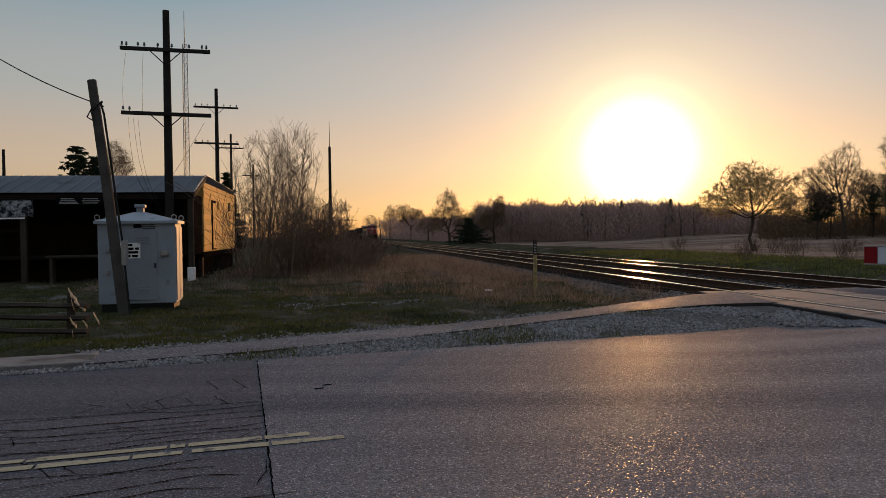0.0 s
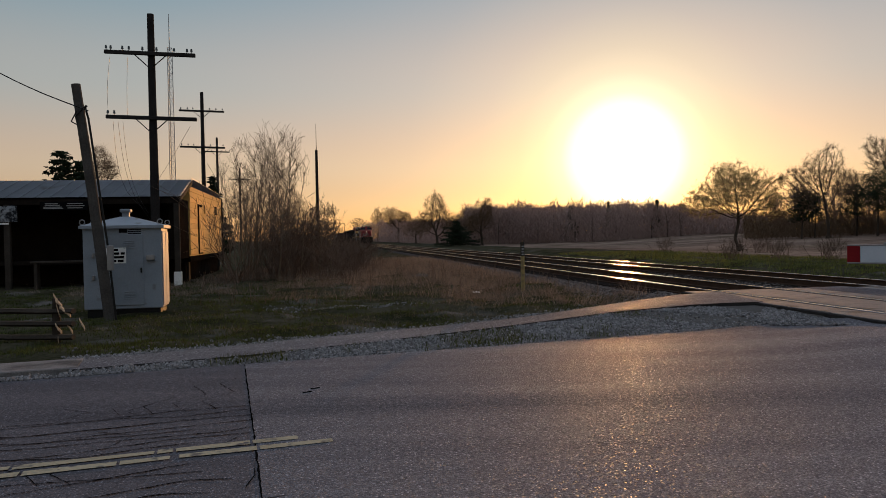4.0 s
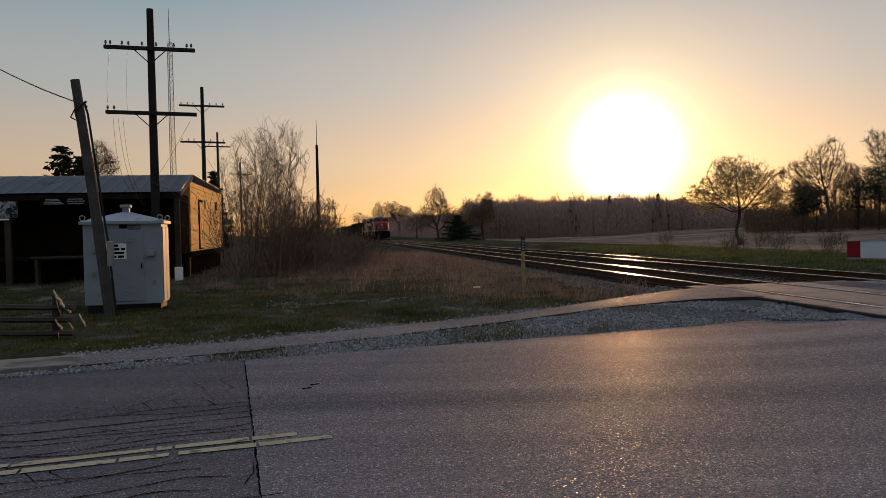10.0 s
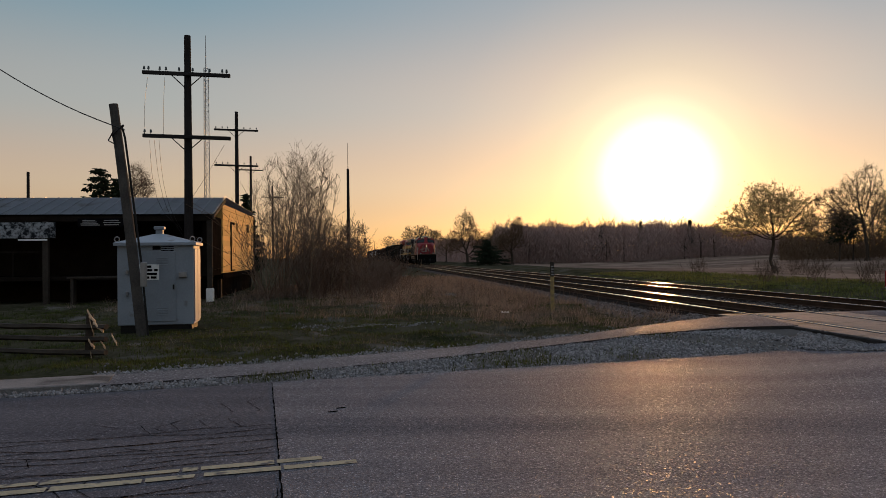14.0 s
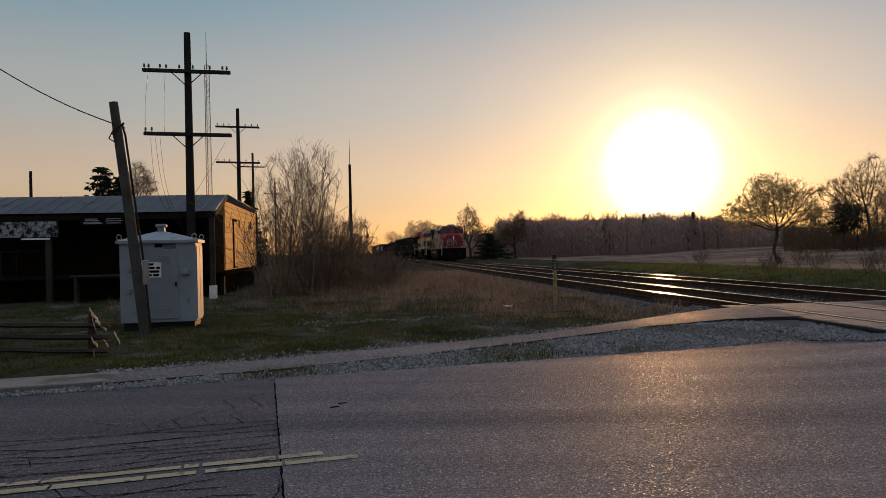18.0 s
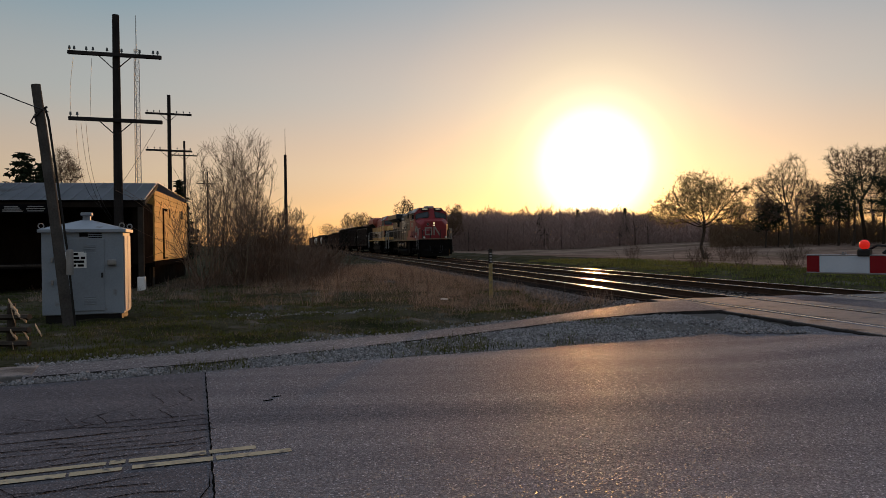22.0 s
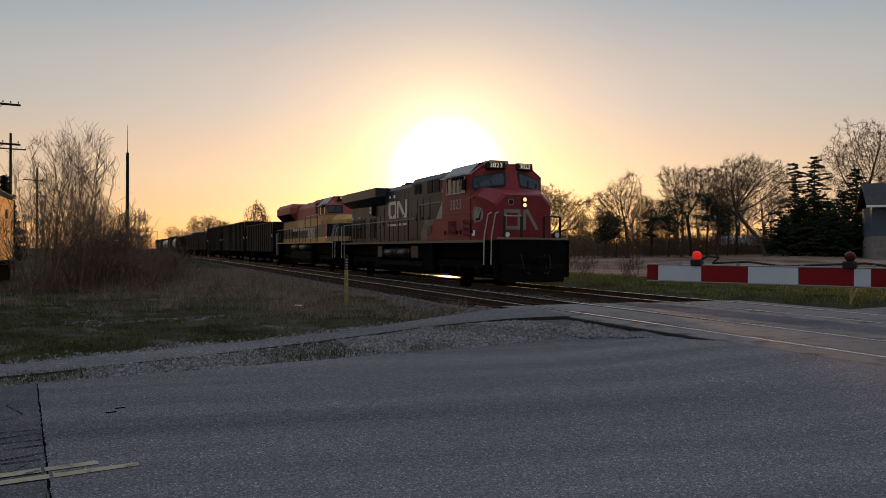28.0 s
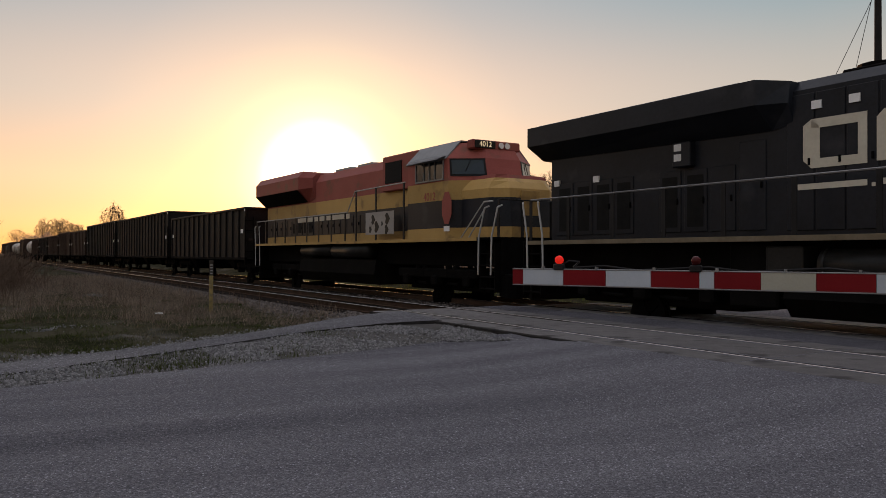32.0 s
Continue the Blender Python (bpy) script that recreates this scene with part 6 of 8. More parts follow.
M["twig_pale"] = surface("pale_twigs", (0.10, 0.070, 0.050), (0.22, 0.16, 0.115), 3, 20, 0.9, bump=0)
M["brush"] = surface("brush_twigs", (0.072, 0.048, 0.036), (0.175, 0.122, 0.090), 3, 20, 0.95, bump=0, spec=0.0)
SAPLINGS = [sapling_meshes(h, 200 + k) for k, h in enumerate((5.5, 4.8, 4.2, 3.6, 2.7, 5.1))]
rnd = random.Random(77)
PLACES = [(-5.95, 30.0, 0), (-6.2, 29.2, 5), (-6.3, 31.0, 1), (-5.6, 30.5, 3), (-7.55, 32.0, 0), (-7.3, 31.0, 5), (-5.1, 30.2, 4), (-4.6, 32, 4)]


def in_thicket(x, y):
    return x > -8.88 + 0.257 * (y - 28) + 0.7


while len(PLACES) < 36:
    b = rnd.uniform(-14.3, -7.4)
    x, y = polar(b, rnd.uniform(27.5, 40))
    if in_thicket(x, y):
        PLACES.append((x, y, rnd.choice((4,) if b > -9.9 else (3, 4, 4, 2, 3) if b < -14 else (1, 2, 3, 5, 3, 4))))
for k in range(20):                                     # a dense stand behind the shed's far corner
    x, y = polar(rnd.uniform(-15.3, -10.6), rnd.uniform(38.5, 48))
    PLACES.append((x, y, rnd.choice((0, 1, 2, 2, 3, 3, 5))))
for k, (x, y, i) in enumerate(PLACES):
    t = thing("sapling", Matrix.Translation((x, y, ground_z(x, y))) @ Matrix.Rotation(rnd.uniform(0, 6.28), 4, "Z"), "slender bare sapling with fine pale twigs", "sapling", "saplings")
    shared("stem", SAPLINGS[i][0], t)
    shared("crown", SAPLINGS[i][1], t)


def shrub_mesh(seed, height):
    rnd = random.Random(seed)
    tw = Twigs()
    for k in range(26):
        a = rnd.uniform(0, 6.28)
        w = Vector((math.cos(a) * 0.5, math.sin(a) * 0.5, rnd.uniform(0.6, 1.4)))
        grow(tw, tw, Vector((rnd.gauss(0, 0.25), rnd.gauss(0, 0.25), -0.05)), w, height * rnd.uniform(0.5, 0.9), 0.014, 2, rnd, 0, (2, 4), 0.55, 0.005, 0.07)
    return tw.mesh("crown", M["brush"])


SHRUBS = [shrub_mesh(300 + k, h) for k, h in enumerate((1.6, 2.0, 1.2, 0.9))]
for k in range(105):
    b = -17.5 + 12.5 * rnd.random() ** 1.5
    d = rnd.uniform(27, 48)
    x, y = polar(b, d)
    if not in_thicket(x - 1.2, y):
        continue
    t = thing("shrub", Matrix.Translation((x, y, ground_z(x, y))) @ Matrix.Rotation(rnd.uniform(0, 6.28), 4, "Z") @ Matrix.Scale(rnd.choice((0.45, 0.6, 0.75, 1.0, 1.35)), 4), "low tangled leafless shrub", "shrub", "shrubs")
    shared("crown", SHRUBS[rnd.choice((0, 1, 1, 2, 3) if b < -9 else (2, 3) if b < -7.6 else (3,))], t)
for k in range(11):                                     # taller brush on the open side of the thicket
    x, y = polar(rnd.uniform(-11.5, -7.9), rnd.uniform(33, 46))
    t = thing("shrub", Matrix.Translation((x, y, ground_z(x, y))) @ Matrix.Rotation(rnd.uniform(0, 6.28), 4, "Z") @ Matrix.Scale(rnd.uniform(0.7, 1.25), 4), "tall tangled leafless shrub", "shrub", "shrubs")
    shared("crown", SHRUBS[rnd.choice((0, 1))], t)
for k in range(7):                                      # brush by the field
    b, d = rnd.uniform(17, 31), rnd.uniform(30, 60)
    x, y = polar(b, d)
    if x * math.cos(TB) + y * math.sin(TB) > FAR_O + 6:
        t = thing("shrub", Matrix.Translation((x, y, ground_z(x, y))), "low tangled leafless shrub", "shrub", "shrubs")
        shared("crown", SHRUBS[3], t)


# ---- grass ----
def blades(name, spots, lo, hi, width, mat, label, bend=0.35):
    rnd = random.Random(len(spots) + 1)
    v, f = [], []
    for x, y, z in spots:
        a = rnd.uniform(0, 6.28)
        h = rnd.uniform(lo, hi)
        s = Vector((math.cos(a), math.sin(a), 0))
        tip = Vector((x, y, z)) + Vector((rnd.gauss(0, bend), rnd.gauss(0, bend), 1)).normalized() * h
        o = len(v)
        v += [(x - s.x * width, y - s.y * width, z - 0.01), (x + s.x * width, y + s.y * width, z - 0.01), tuple(tip)]
        f.append((o, o + 1, o + 2))
    me = bpy.data.meshes.new(name)
    me.from_pydata(v, [], f)
    me.materials.append(mat)
    return tagged(new(name, me), label, "grass", "", "stuff")


rnd = random.Random(41)
green, straw, dry = [], [], []


def on_lot(x, y):
    o = x * math.cos(TA) + y * math.sin(TA)
    v = -x * math.sin(RA) + y * math.cos(RA)
    if v < 10.45 or o > 6.9 or (x > -4.6 and y < far_path(x) + 0.3):
        return False
    if -7.3 < x < -5.4 and 15.4 < y < 16.6:
        return False
    return not (x < -8.3 and y > 25.0)


while len(green) + len(straw) < 120000:                  # short turf in tufts, green and dead mixed
    x, y = rnd.uniform(-13, 6.6), 10 + 18 * rnd.random() ** 1.3
    if not on_lot(x, y):
        continue
    lush = noise.noise((x * 0.5, y * 0.6, 2)) + 0.5 * noise.noise((x * 1.7, y * 1.7, 4)) + 0.45 - 0.045 * (y - 12) - 0.045 * (x + 3)
    bare = noise.noise((x * 0.6, y * 0.9, 8)) + 0.4 * noise.noise((x * 2.2, y * 2.2, 9))
    if bare < -0.25 and rnd.random() < 0.8:
        continue
    gz = ground_z(x, y)
    for j in range(rnd.randint(8, 20)):
        px, py = x + rnd.gauss(0, 0.07), y + rnd.gauss(0, 0.07)
        (green if lush + rnd.gauss(0, 0.25) > 0 else straw).append((px, py, gz))
while len(dry) < 52000:                                  # taller dead grass towards the tracks and the thicket
    x, y = rnd.uniform(-12, 7), 15.0 + 34 * rnd.random() ** 1.15
    if not on_lot(x, y):
        continue
    if noise.noise((x * 0.45, y * 0.45, 12)) + 0.4 * noise.noise((x * 1.7, y * 1.7, 2)) < 0.42 - 0.05 * (y - 15) - 0.03 * (x + 3):
        continue
    z = ground_z(x, y)
    for j in range(rnd.randint(4, 9)):
        dry.append((x + rnd.gauss(0, 0.09), y + rnd.gauss(0, 0.09), z))
blades("green_grass", green, 0.02, 0.10, 0.006, M["green_grass"], "short green spring grass on the verge", 0.6)
blades("dead_turf", straw, 0.02, 0.09, 0.005, M["dead_turf"], "short dead grass mixed into the turf", 0.8)
blades("dry_grass", dry, 0.08, 0.44, 0.005, M["dry_grass"], "dry straw-coloured grass and dead stalks", 0.7)
weeds = Twigs()
for k in range(260):                                     # stiff dark stalks of last year's weeds
    x, y = rnd.uniform(-6, 6), 16.5 + 16 * rnd.random()
    if not on_lot(x, y) or noise.noise((x * 0.5, y * 0.5, 44)) < -0.05:
        continue
    p = Vector((x, y, ground_z(x, y) - 0.02))
    h = rnd.uniform(0.25, 0.8)
    q = p + Vector((rnd.gauss(0, 0.08), rnd.gauss(0, 0.08), h))
    weeds.bar(p, q, 0.009, 0.004, 3)
    for j in range(rnd.randint(2, 6)):
        c = p.lerp(q, rnd.uniform(0.4, 1.0))
        weeds.tip(c, c + Vector((rnd.gauss(0, 0.10), rnd.gauss(0, 0.10), rnd.uniform(0.05, 0.2))), 0.004)
tagged(new("weed_stalks", weeds.mesh("weed_stalks", M["brush"])), "stiff brown stalks of dead weeds in the grass", "weeds", "", "stuff")
edge = []
for k in range(2600):                                    # verge by the slabs and tufts in the gravel wedge
    u = rnd.uniform(-9, -2.7) if k < 1500 else rnd.uniform(0.6, 5.6)
    v = rnd.uniform(ROAD_FAR + 0.05, 9.6) if k < 1500 else rnd.uniform(ROAD_FAR + 0.1, ROAD_FAR + 0.6)
    if noise.noise((u * 0.9, v, 7)) < (0.0 if k < 1500 else -0.05):
        continue
    P = road(u, v)
    edge.append((P.x, P.y, max(0.0, ground_z(P.x, P.y))))
k = 0
while k < 9000:                                          # mats of grass in the gravel between path and road
    k += 1
    P = road(rnd.uniform(-2.5, 7.6), ROAD_FAR + 0.05 + 3.2 * rnd.random())
    if P.y < near_path(P.x) - 0.03 and P.x * math.cos(TA) + P.y * math.sin(TA) < 7.7 and noise.noise((P.x * 0.7, P.y * 0.7, 3)) + 0.5 * noise.noise((P.x * 2.4, P.y * 2.4, 5)) > 0.06:
        edge.append((P.x, P.y, verge_z(P.x, P.y)))
blades("verge_grass", edge, 0.03, 0.12, 0.005, M["green_grass"], "ragged grass at the road's edge")
far = []
while len(far) < 30000:
    s, o = -4 + 56 * rnd.random() ** 1.3, FAR_O + 2.9 + 9 * rnd.random() ** 1.4
    P = track(TB, o, s)
    if abs(-P.x * math.sin(RA) + P.y * math.cos(RA) - 5) > 5:
        far.append((P.x, P.y, ground_z(P.x, P.y)))
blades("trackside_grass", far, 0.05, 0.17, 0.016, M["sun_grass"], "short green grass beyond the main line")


# ---- the train ----
M["loco_red"] = surface("loco_red", (0.155, 0.016, 0.020), (0.225, 0.024, 0.028), 1.2, 18, 0.45, bump=0.04, spec=0.2, stain=((0.10, 0.024, 0.022), 1.6, 0.60))
M["loco_black"] = surface("loco_black", (0.005, 0.0062, 0.009), (0.018, 0.021, 0.028), 1.0, 14, 0.42, bump=0.05, spec=0.2, stain=((0.030, 0.032, 0.038), 1.1, 0.60))
M["loco_white"] = surface("loco_white", (0.24, 0.225, 0.21), (0.34, 0.32, 0.30), 1.6, 18, 0.5, bump=0.03, stain=((0.18, 0.15, 0.12), 2.0, 0.6))
M["emblem"] = surface("emblem_paint", (0.20, 0.185, 0.16), (0.27, 0.255, 0.22), 3, 20, 0.6, bump=0, stain=((0.15, 0.13, 0.11), 5, 0.58))
M["loco_cream"] = surface("loco_letter", (0.44, 0.40, 0.32), (0.56, 0.52, 0.43), 2.0, 20, 0.5, bump=0.02)
M["loco_tan"] = surface("dusty_sill", (0.11, 0.085, 0.055), (0.20, 0.16, 0.11), 2.0, 20, 0.7, bump=0.05)
M["belle_red"] = surface("belle_red", (0.24, 0.062, 0.052), (0.34, 0.095, 0.076), 1.2, 18, 0.5, bump=0.03, spec=0.1, stain=((0.19, 0.085, 0.06), 1.5, 0.58))
M["belle_yellow"] = surface("belle_yellow", (0.34, 0.205, 0.070), (0.46, 0.295, 0.11), 1.2, 18, 0.5, bump=0.03, spec=0.1, stain=((0.23, 0.145, 0.065), 1.5, 0.58))
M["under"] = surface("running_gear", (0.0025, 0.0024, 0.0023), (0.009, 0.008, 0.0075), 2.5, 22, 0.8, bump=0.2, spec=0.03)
M["tank_steel"] = surface("reservoir_paint", (0.012, 0.012, 0.012), (0.028, 0.027, 0.026), 2.0, 22, 0.4, metal=0.3, bump=0.05)
M["hopper"] = surface("hopper_black", (0.005, 0.0045, 0.0045), (0.018, 0.015, 0.014), 0.9, 12, 0.6, bump=0.08, stain=((0.075, 0.05, 0.04), 1.0, 0.64))
M["car_brown"] = surface("car_brown", (0.030, 0.018, 0.014), (0.065, 0.040, 0.030), 0.9, 12, 0.7, bump=0.08)
M["tank_white"] = surface("tank_car_paint", (0.30, 0.29, 0.28), (0.44, 0.43, 0.41), 0.9, 12, 0.5, bump=0.05, stain=((0.12, 0.10, 0.09), 0.8, 0.6))
M["loco_rail"] = surface("handrail_white", (0.30, 0.30, 0.29), (0.42, 0.41, 0.39), 6, 40, 0.4, bump=0)
M["glass"] = surface("cab_glass", (0.010, 0.013, 0.018), (0.020, 0.026, 0.034), 2, 10, 0.05, bump=0, spec=0.5)
M["grille"] = surface("dark_grille", (0.006, 0.006, 0.006), (0.016, 0.015, 0.014), 6, 80, 0.8, bump=0.3)
M["headlight"] = surface("lit_headlight", (0.9, 0.85, 0.7), (1.0, 0.95, 0.8), 20, 60, 0.1, glow=((1.0, 0.66, 0.30), 0.9))
M["lamp_glass"] = surface("lamp_glass", (0.45, 0.47, 0.5), (0.6, 0.62, 0.65), 20, 60, 0.08, metal=0.4, bump=0)
M["board_face"] = surface("number_board", (0.012, 0.011, 0.010), (0.02, 0.02, 0.018), 10, 60, 0.4, bump=0)
M["board_digits"] = surface("lit_digits", (0.8, 0.72, 0.5), (0.9, 0.82, 0.6), 10, 60, 0.5, bump=0, glow=((1.0, 0.82, 0.5), 0.25))


def loft(bm, sections):
    """Rings of equal length, (x, [(y, z), ...]), joined one after another and closed at the ends."""
    rings = [[bm.verts.new((x, y, z)) for y, z in pts] for x, pts in sections]
    n = len(rings[0])
    for a, b in zip(rings, rings[1:]):
        for k in range(n):
            bm.faces.new((a[k], a[(k + 1) % n], b[(k + 1) % n], b[k]))
    bm.faces.new(rings[0][::-1])
    bm.faces.new(rings[-1])


def hull(w, h1, w2, h2, base=1.62):
    return [(-w, base), (-w, h1), (-w2, h2), (w2, h2), (w, h1), (w, base)]


def face_plate(bm, pts, y, t=0.008):
    """A thin plate of (x, z) points on a side wall that faces -y."""
    a = [bm.verts.new((x, y - t, z)) for x, z in pts]
    b = [bm.verts.new((x, y, z)) for x, z in pts]
    n = len(a)
    bm.faces.new(a)
    bm.faces.new(b[::-1])
    for k in range(n):
        bm.faces.new((a[k], b[k], b[(k + 1) % n], a[(k + 1) % n]))


def truck_meshes(r=0.48, gap=1.72, axles=3, wide=0.98):
    frame_bm = bmesh.new()
    span = gap * (axles - 1)
    for y in (-wide, wide):
        block(frame_bm, -span / 2 - 0.55, span / 2 + 0.55, y - 0.09, y + 0.09, 0.58, 0.86, 0.04)
        for k in range(axles):
            x = -span / 2 + gap * k
            block(frame_bm, x - 0.17, x + 0.17, y - 0.16, y + 0.16, 0.34, 0.66, 0.05)
        for k in range(axles - 1):
            x = -span / 2 + gap * (k + 0.5)
            rod(frame_bm, (x - 0.2, y, 0.60), (x - 0.2, y, 0.95), 0.10, 0.10, 8)
            rod(frame_bm, (x + 0.2, y, 0.60), (x + 0.2, y, 0.95), 0.10, 0.10, 8)
            rod(frame_bm, (x - 0.45, y - 0.12 * (1 if y > 0 else -1), 0.42), (x + 0.45, y - 0.12, 0.42), 0.035, 0.035, 6)
    block(frame_bm, -0.3, 0.3, -wide, wide, 0.55, 0.85, 0.03)
    block(frame_bm, -span / 2 - 0.5, span / 2 + 0.5, -0.62, 0.62, 0.20 if axles == 3 else 0.36, 0.80, 0.05)
    wheels = bmesh.new()
    for y in (-0.76, 0.76):
        s = 1 if y > 0 else -1
        rod(wheels, (0, y - 0.065 * s, 0), (0, y + 0.065 * s, 0), r, r, 24)
        rod(wheels, (0, y - 0.095 * s, 0), (0, y - 0.065 * s, 0), r + 0.028, r + 0.028, 24)
        for k in range(5):                           # raised ribs of the wheel disc
            t = 2 * math.pi * k / 5
            rod(wheels, (0.12 * math.cos(t), y + 0.07 * s, 0.12 * math.sin(t)), (0.36 * math.cos(t), y + 0.07 * s, 0.36 * math.sin(t)), 0.03, 0.02, 5)
    rod(wheels, (0, -0.9, 0), (0, 0.9, 0), 0.09, 0.09, 10)
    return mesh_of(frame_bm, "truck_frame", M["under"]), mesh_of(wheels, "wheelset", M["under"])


LOCO_TRUCK = truck_meshes()
CAR_TRUCK = truck_meshes(0.44, 1.75, 2, 0.98)
WHEELS = []


def truck(parent, x, meshes, gap, axles, r):
    f = shared("truck", meshes[0], parent, Matrix.Translation((x, 0, 0)))
    for k in range(axles):
        w = shared("wheelset", meshes[1], f, Matrix.Translation((gap * (k - (axles - 1) / 2), 0, r)))
        WHEELS.append((w, r))
    return f


def sill_step(parent, x, front):
    """Corner steps with their grab rails."""
    for y in (-1.42, 1.42):
        bm = bmesh.new()
        for k in range(4):
            block(bm, x - 0.32, x + 0.32, y - 0.10, y + 0.10, 0.36 + 0.31 * k, 0.40 + 0.31 * k, 0.008)
        for dx in (-0.33, 0.33):
            block(bm, x + dx - 0.012, x + dx + 0.012, y - 0.10, y + 0.10, 0.3, 1.6)
        part("steps", bm, M["under"], parent)
        for dx in (-0.42 * front, 0.16 * front):
            g = bmesh.new()
            s = -1 if y < 0 else 1
            pipe(g, [(x + dx, y + 0.1 * s, 0.75), (x + dx + 0.03 * front, y + 0.1 * s, 1.75), (x + dx + 0.24 * front, y + 0.06 * s, 2.52), (x + dx + 0.34 * front, y - 0.02 * s, 2.58)], 0.024)
            part("grab_rail", g, M["loco_rail"], parent, "pale painted grab rail")


def rail_run(parent, pts, mat=None):
    bm = bmesh.new()
    pipe(bm, pts, 0.02)
    return part("handrail", bm, mat or M["loco_rail"], parent)


def stanchion(parent, x, y, z0, z1, mat):
    bm = bmesh.new()
    block(bm, x - 0.05, x + 0.05, y - 0.014, y + 0.014, z0, z1, 0.006)
    return part("stanchion", bm, mat, parent)


def digits(parent, words, size, m, mat, label=""):
    ob = shared("lettering", text_mesh(words, size, mat, 0.003), parent, m)
    if label:
        ob["label"] = label
    return ob


SIDE = Matrix.Rotation(math.pi / 2, 4, "X")           # lettering that stands on a wall facing -y
FRONT = Matrix.Rotation(math.pi / 2, 4, "Z") @ SIDE   # lettering that stands on a wall facing +x


def underframe(t, x0, x1, deck, body_mat, sill_mat):
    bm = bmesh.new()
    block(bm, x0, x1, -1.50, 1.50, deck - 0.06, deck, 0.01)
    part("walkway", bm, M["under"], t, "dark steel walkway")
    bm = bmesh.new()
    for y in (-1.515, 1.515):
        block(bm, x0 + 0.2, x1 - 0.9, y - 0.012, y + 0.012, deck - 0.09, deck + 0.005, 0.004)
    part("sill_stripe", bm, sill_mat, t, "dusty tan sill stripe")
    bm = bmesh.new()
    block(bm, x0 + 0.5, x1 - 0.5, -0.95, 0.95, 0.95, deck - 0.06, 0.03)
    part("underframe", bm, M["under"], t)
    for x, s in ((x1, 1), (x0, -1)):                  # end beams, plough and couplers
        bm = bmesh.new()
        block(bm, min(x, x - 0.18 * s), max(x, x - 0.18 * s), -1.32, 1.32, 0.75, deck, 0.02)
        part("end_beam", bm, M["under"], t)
        bm = bmesh.new()
        loft(bm, [(x - 0.15 * s, [(-1.30, 0.20), (-1.30, 0.8), (1.30, 0.8), (1.30, 0.20)]), (x + 0.06 * s, [(-1.22, 0.15), (-1.22, 0.76), (1.22, 0.76), (1.22, 0.15)]),
                  (x + 0.16 * s, [(-0.95, 0.14), (-1.0, 0.66), (1.0, 0.66), (0.95, 0.14)]), (x + 0.26 * s, [(-0.3, 0.14), (-0.34, 0.56), (0.34, 0.56), (0.3, 0.14)])])
        part("plough", bm, M["under"], t, "black steel plough")
        bm = bmesh.new()
        block(bm, min(x, x + 0.62 * s), max(x, x + 0.62 * s), -0.11, 0.11, 0.78, 1.02, 0.03)
        block(bm, min(x + 0.5 * s, x + 0.72 * s), max(x + 0.5 * s, x + 0.72 * s), -0.17, 0.17, 0.74, 1.06, 0.04)
        part("coupler", bm, M["under"], t)
        bm = bmesh.new()
        for y in (-0.5, 0.45, 0.62):
            pipe(bm, [(x, y, 1.1), (x + 0.12 * s, y, 0.9), (x + 0.2 * s, y * 0.9, 0.55), (x + 0.3 * s, y * 0.6, 0.42)], 0.022)
        part("brake_hose", bm, M["black"], t)


def louvre(parent, x0, x1, z0, z1, y, mat, n=8):
    bm = bmesh.new()
    d = (z1 - z0) / n
    for k in range(n):
        z = z0 + d * k
        a = [bm.verts.new(p) for p in ((x0, y, z + d), (x1, y, z + d), (x1, y - 0.035, z + 0.01), (x0, y - 0.035, z + 0.01))]
        bm.faces.new(a)
        bm.faces.new([bm.verts.new(p) for p in ((x0, y - 0.035, z + 0.01), (x1, y - 0.035, z + 0.01), (x1, y, z), (x0, y, z))])
    return part("louvre", bm, mat, parent)


def door_panel(parent, x0, x1, z0, z1, y, mat, window=False):
    bm = bmesh.new()
    block(bm, x0, x1, y - 0.022, y, z0, z1, 0.008)
    d = part("hood_door", bm, mat, parent)
    bm = bmesh.new()
    block(bm, x1 - 0.10, x1 - 0.06, y - 0.05, y - 0.022, (z0 + z1) / 2 - 0.06, (z0 + z1) / 2 + 0.06, 0.006)
    part("latch", bm, M["under"], d)
    if window:
        bm = bmesh.new()
        block(bm, x0 + 0.08, x1 - 0.08, y - 0.026, y - 0.022, z0 + 0.1, z1 - 0.12)
        part("screen", bm, M["grille"], d)
    return d


def side_window(t, x0, x1, z0, z1, y, awning, frame_mat):
    bm = bmesh.new()
    for a, b, c, d in ((x0 - 0.05, x1 + 0.05, z0 - 0.05, z0), (x0 - 0.05, x1 + 0.05, z1, z1 + 0.05), (x0 - 0.05, x0, z0, z1), (x1, x1 + 0.05, z0, z1), ((x0 + x1) / 2 - 0.03, (x0 + x1) / 2 + 0.03, z0, z1),
                       (x0 + 0.42, x0 + 0.46, z0, z1), (x1 - 0.46, x1 - 0.42, z0, z1)):
        block(bm, a, b, y - 0.04, y, c, d, 0.006)
    part("side_window_frame", bm, frame_mat, t)
    bm = bmesh.new()
    block(bm, x0, x1, y - 0.012, y - 0.004, z0, z1)
    part("pane", bm, M["glass"], t)
    bm = bmesh.new()
    bm.faces.new([bm.verts.new(p) for p in ((x0 - 0.12, y + 0.02, z1 + 0.14), (x1 + 0.12, y + 0.02, z1 + 0.14), (x1 + 0.12, y - 0.36, z1 - 0.02), (x0 - 0.12, y - 0.36, z1 - 0.02))])
    bmesh.ops.solidify(bm, geom=bm.faces[:], thickness=0.02)
    part("sun_shade", bm, awning, t, "pale metal sun shade")


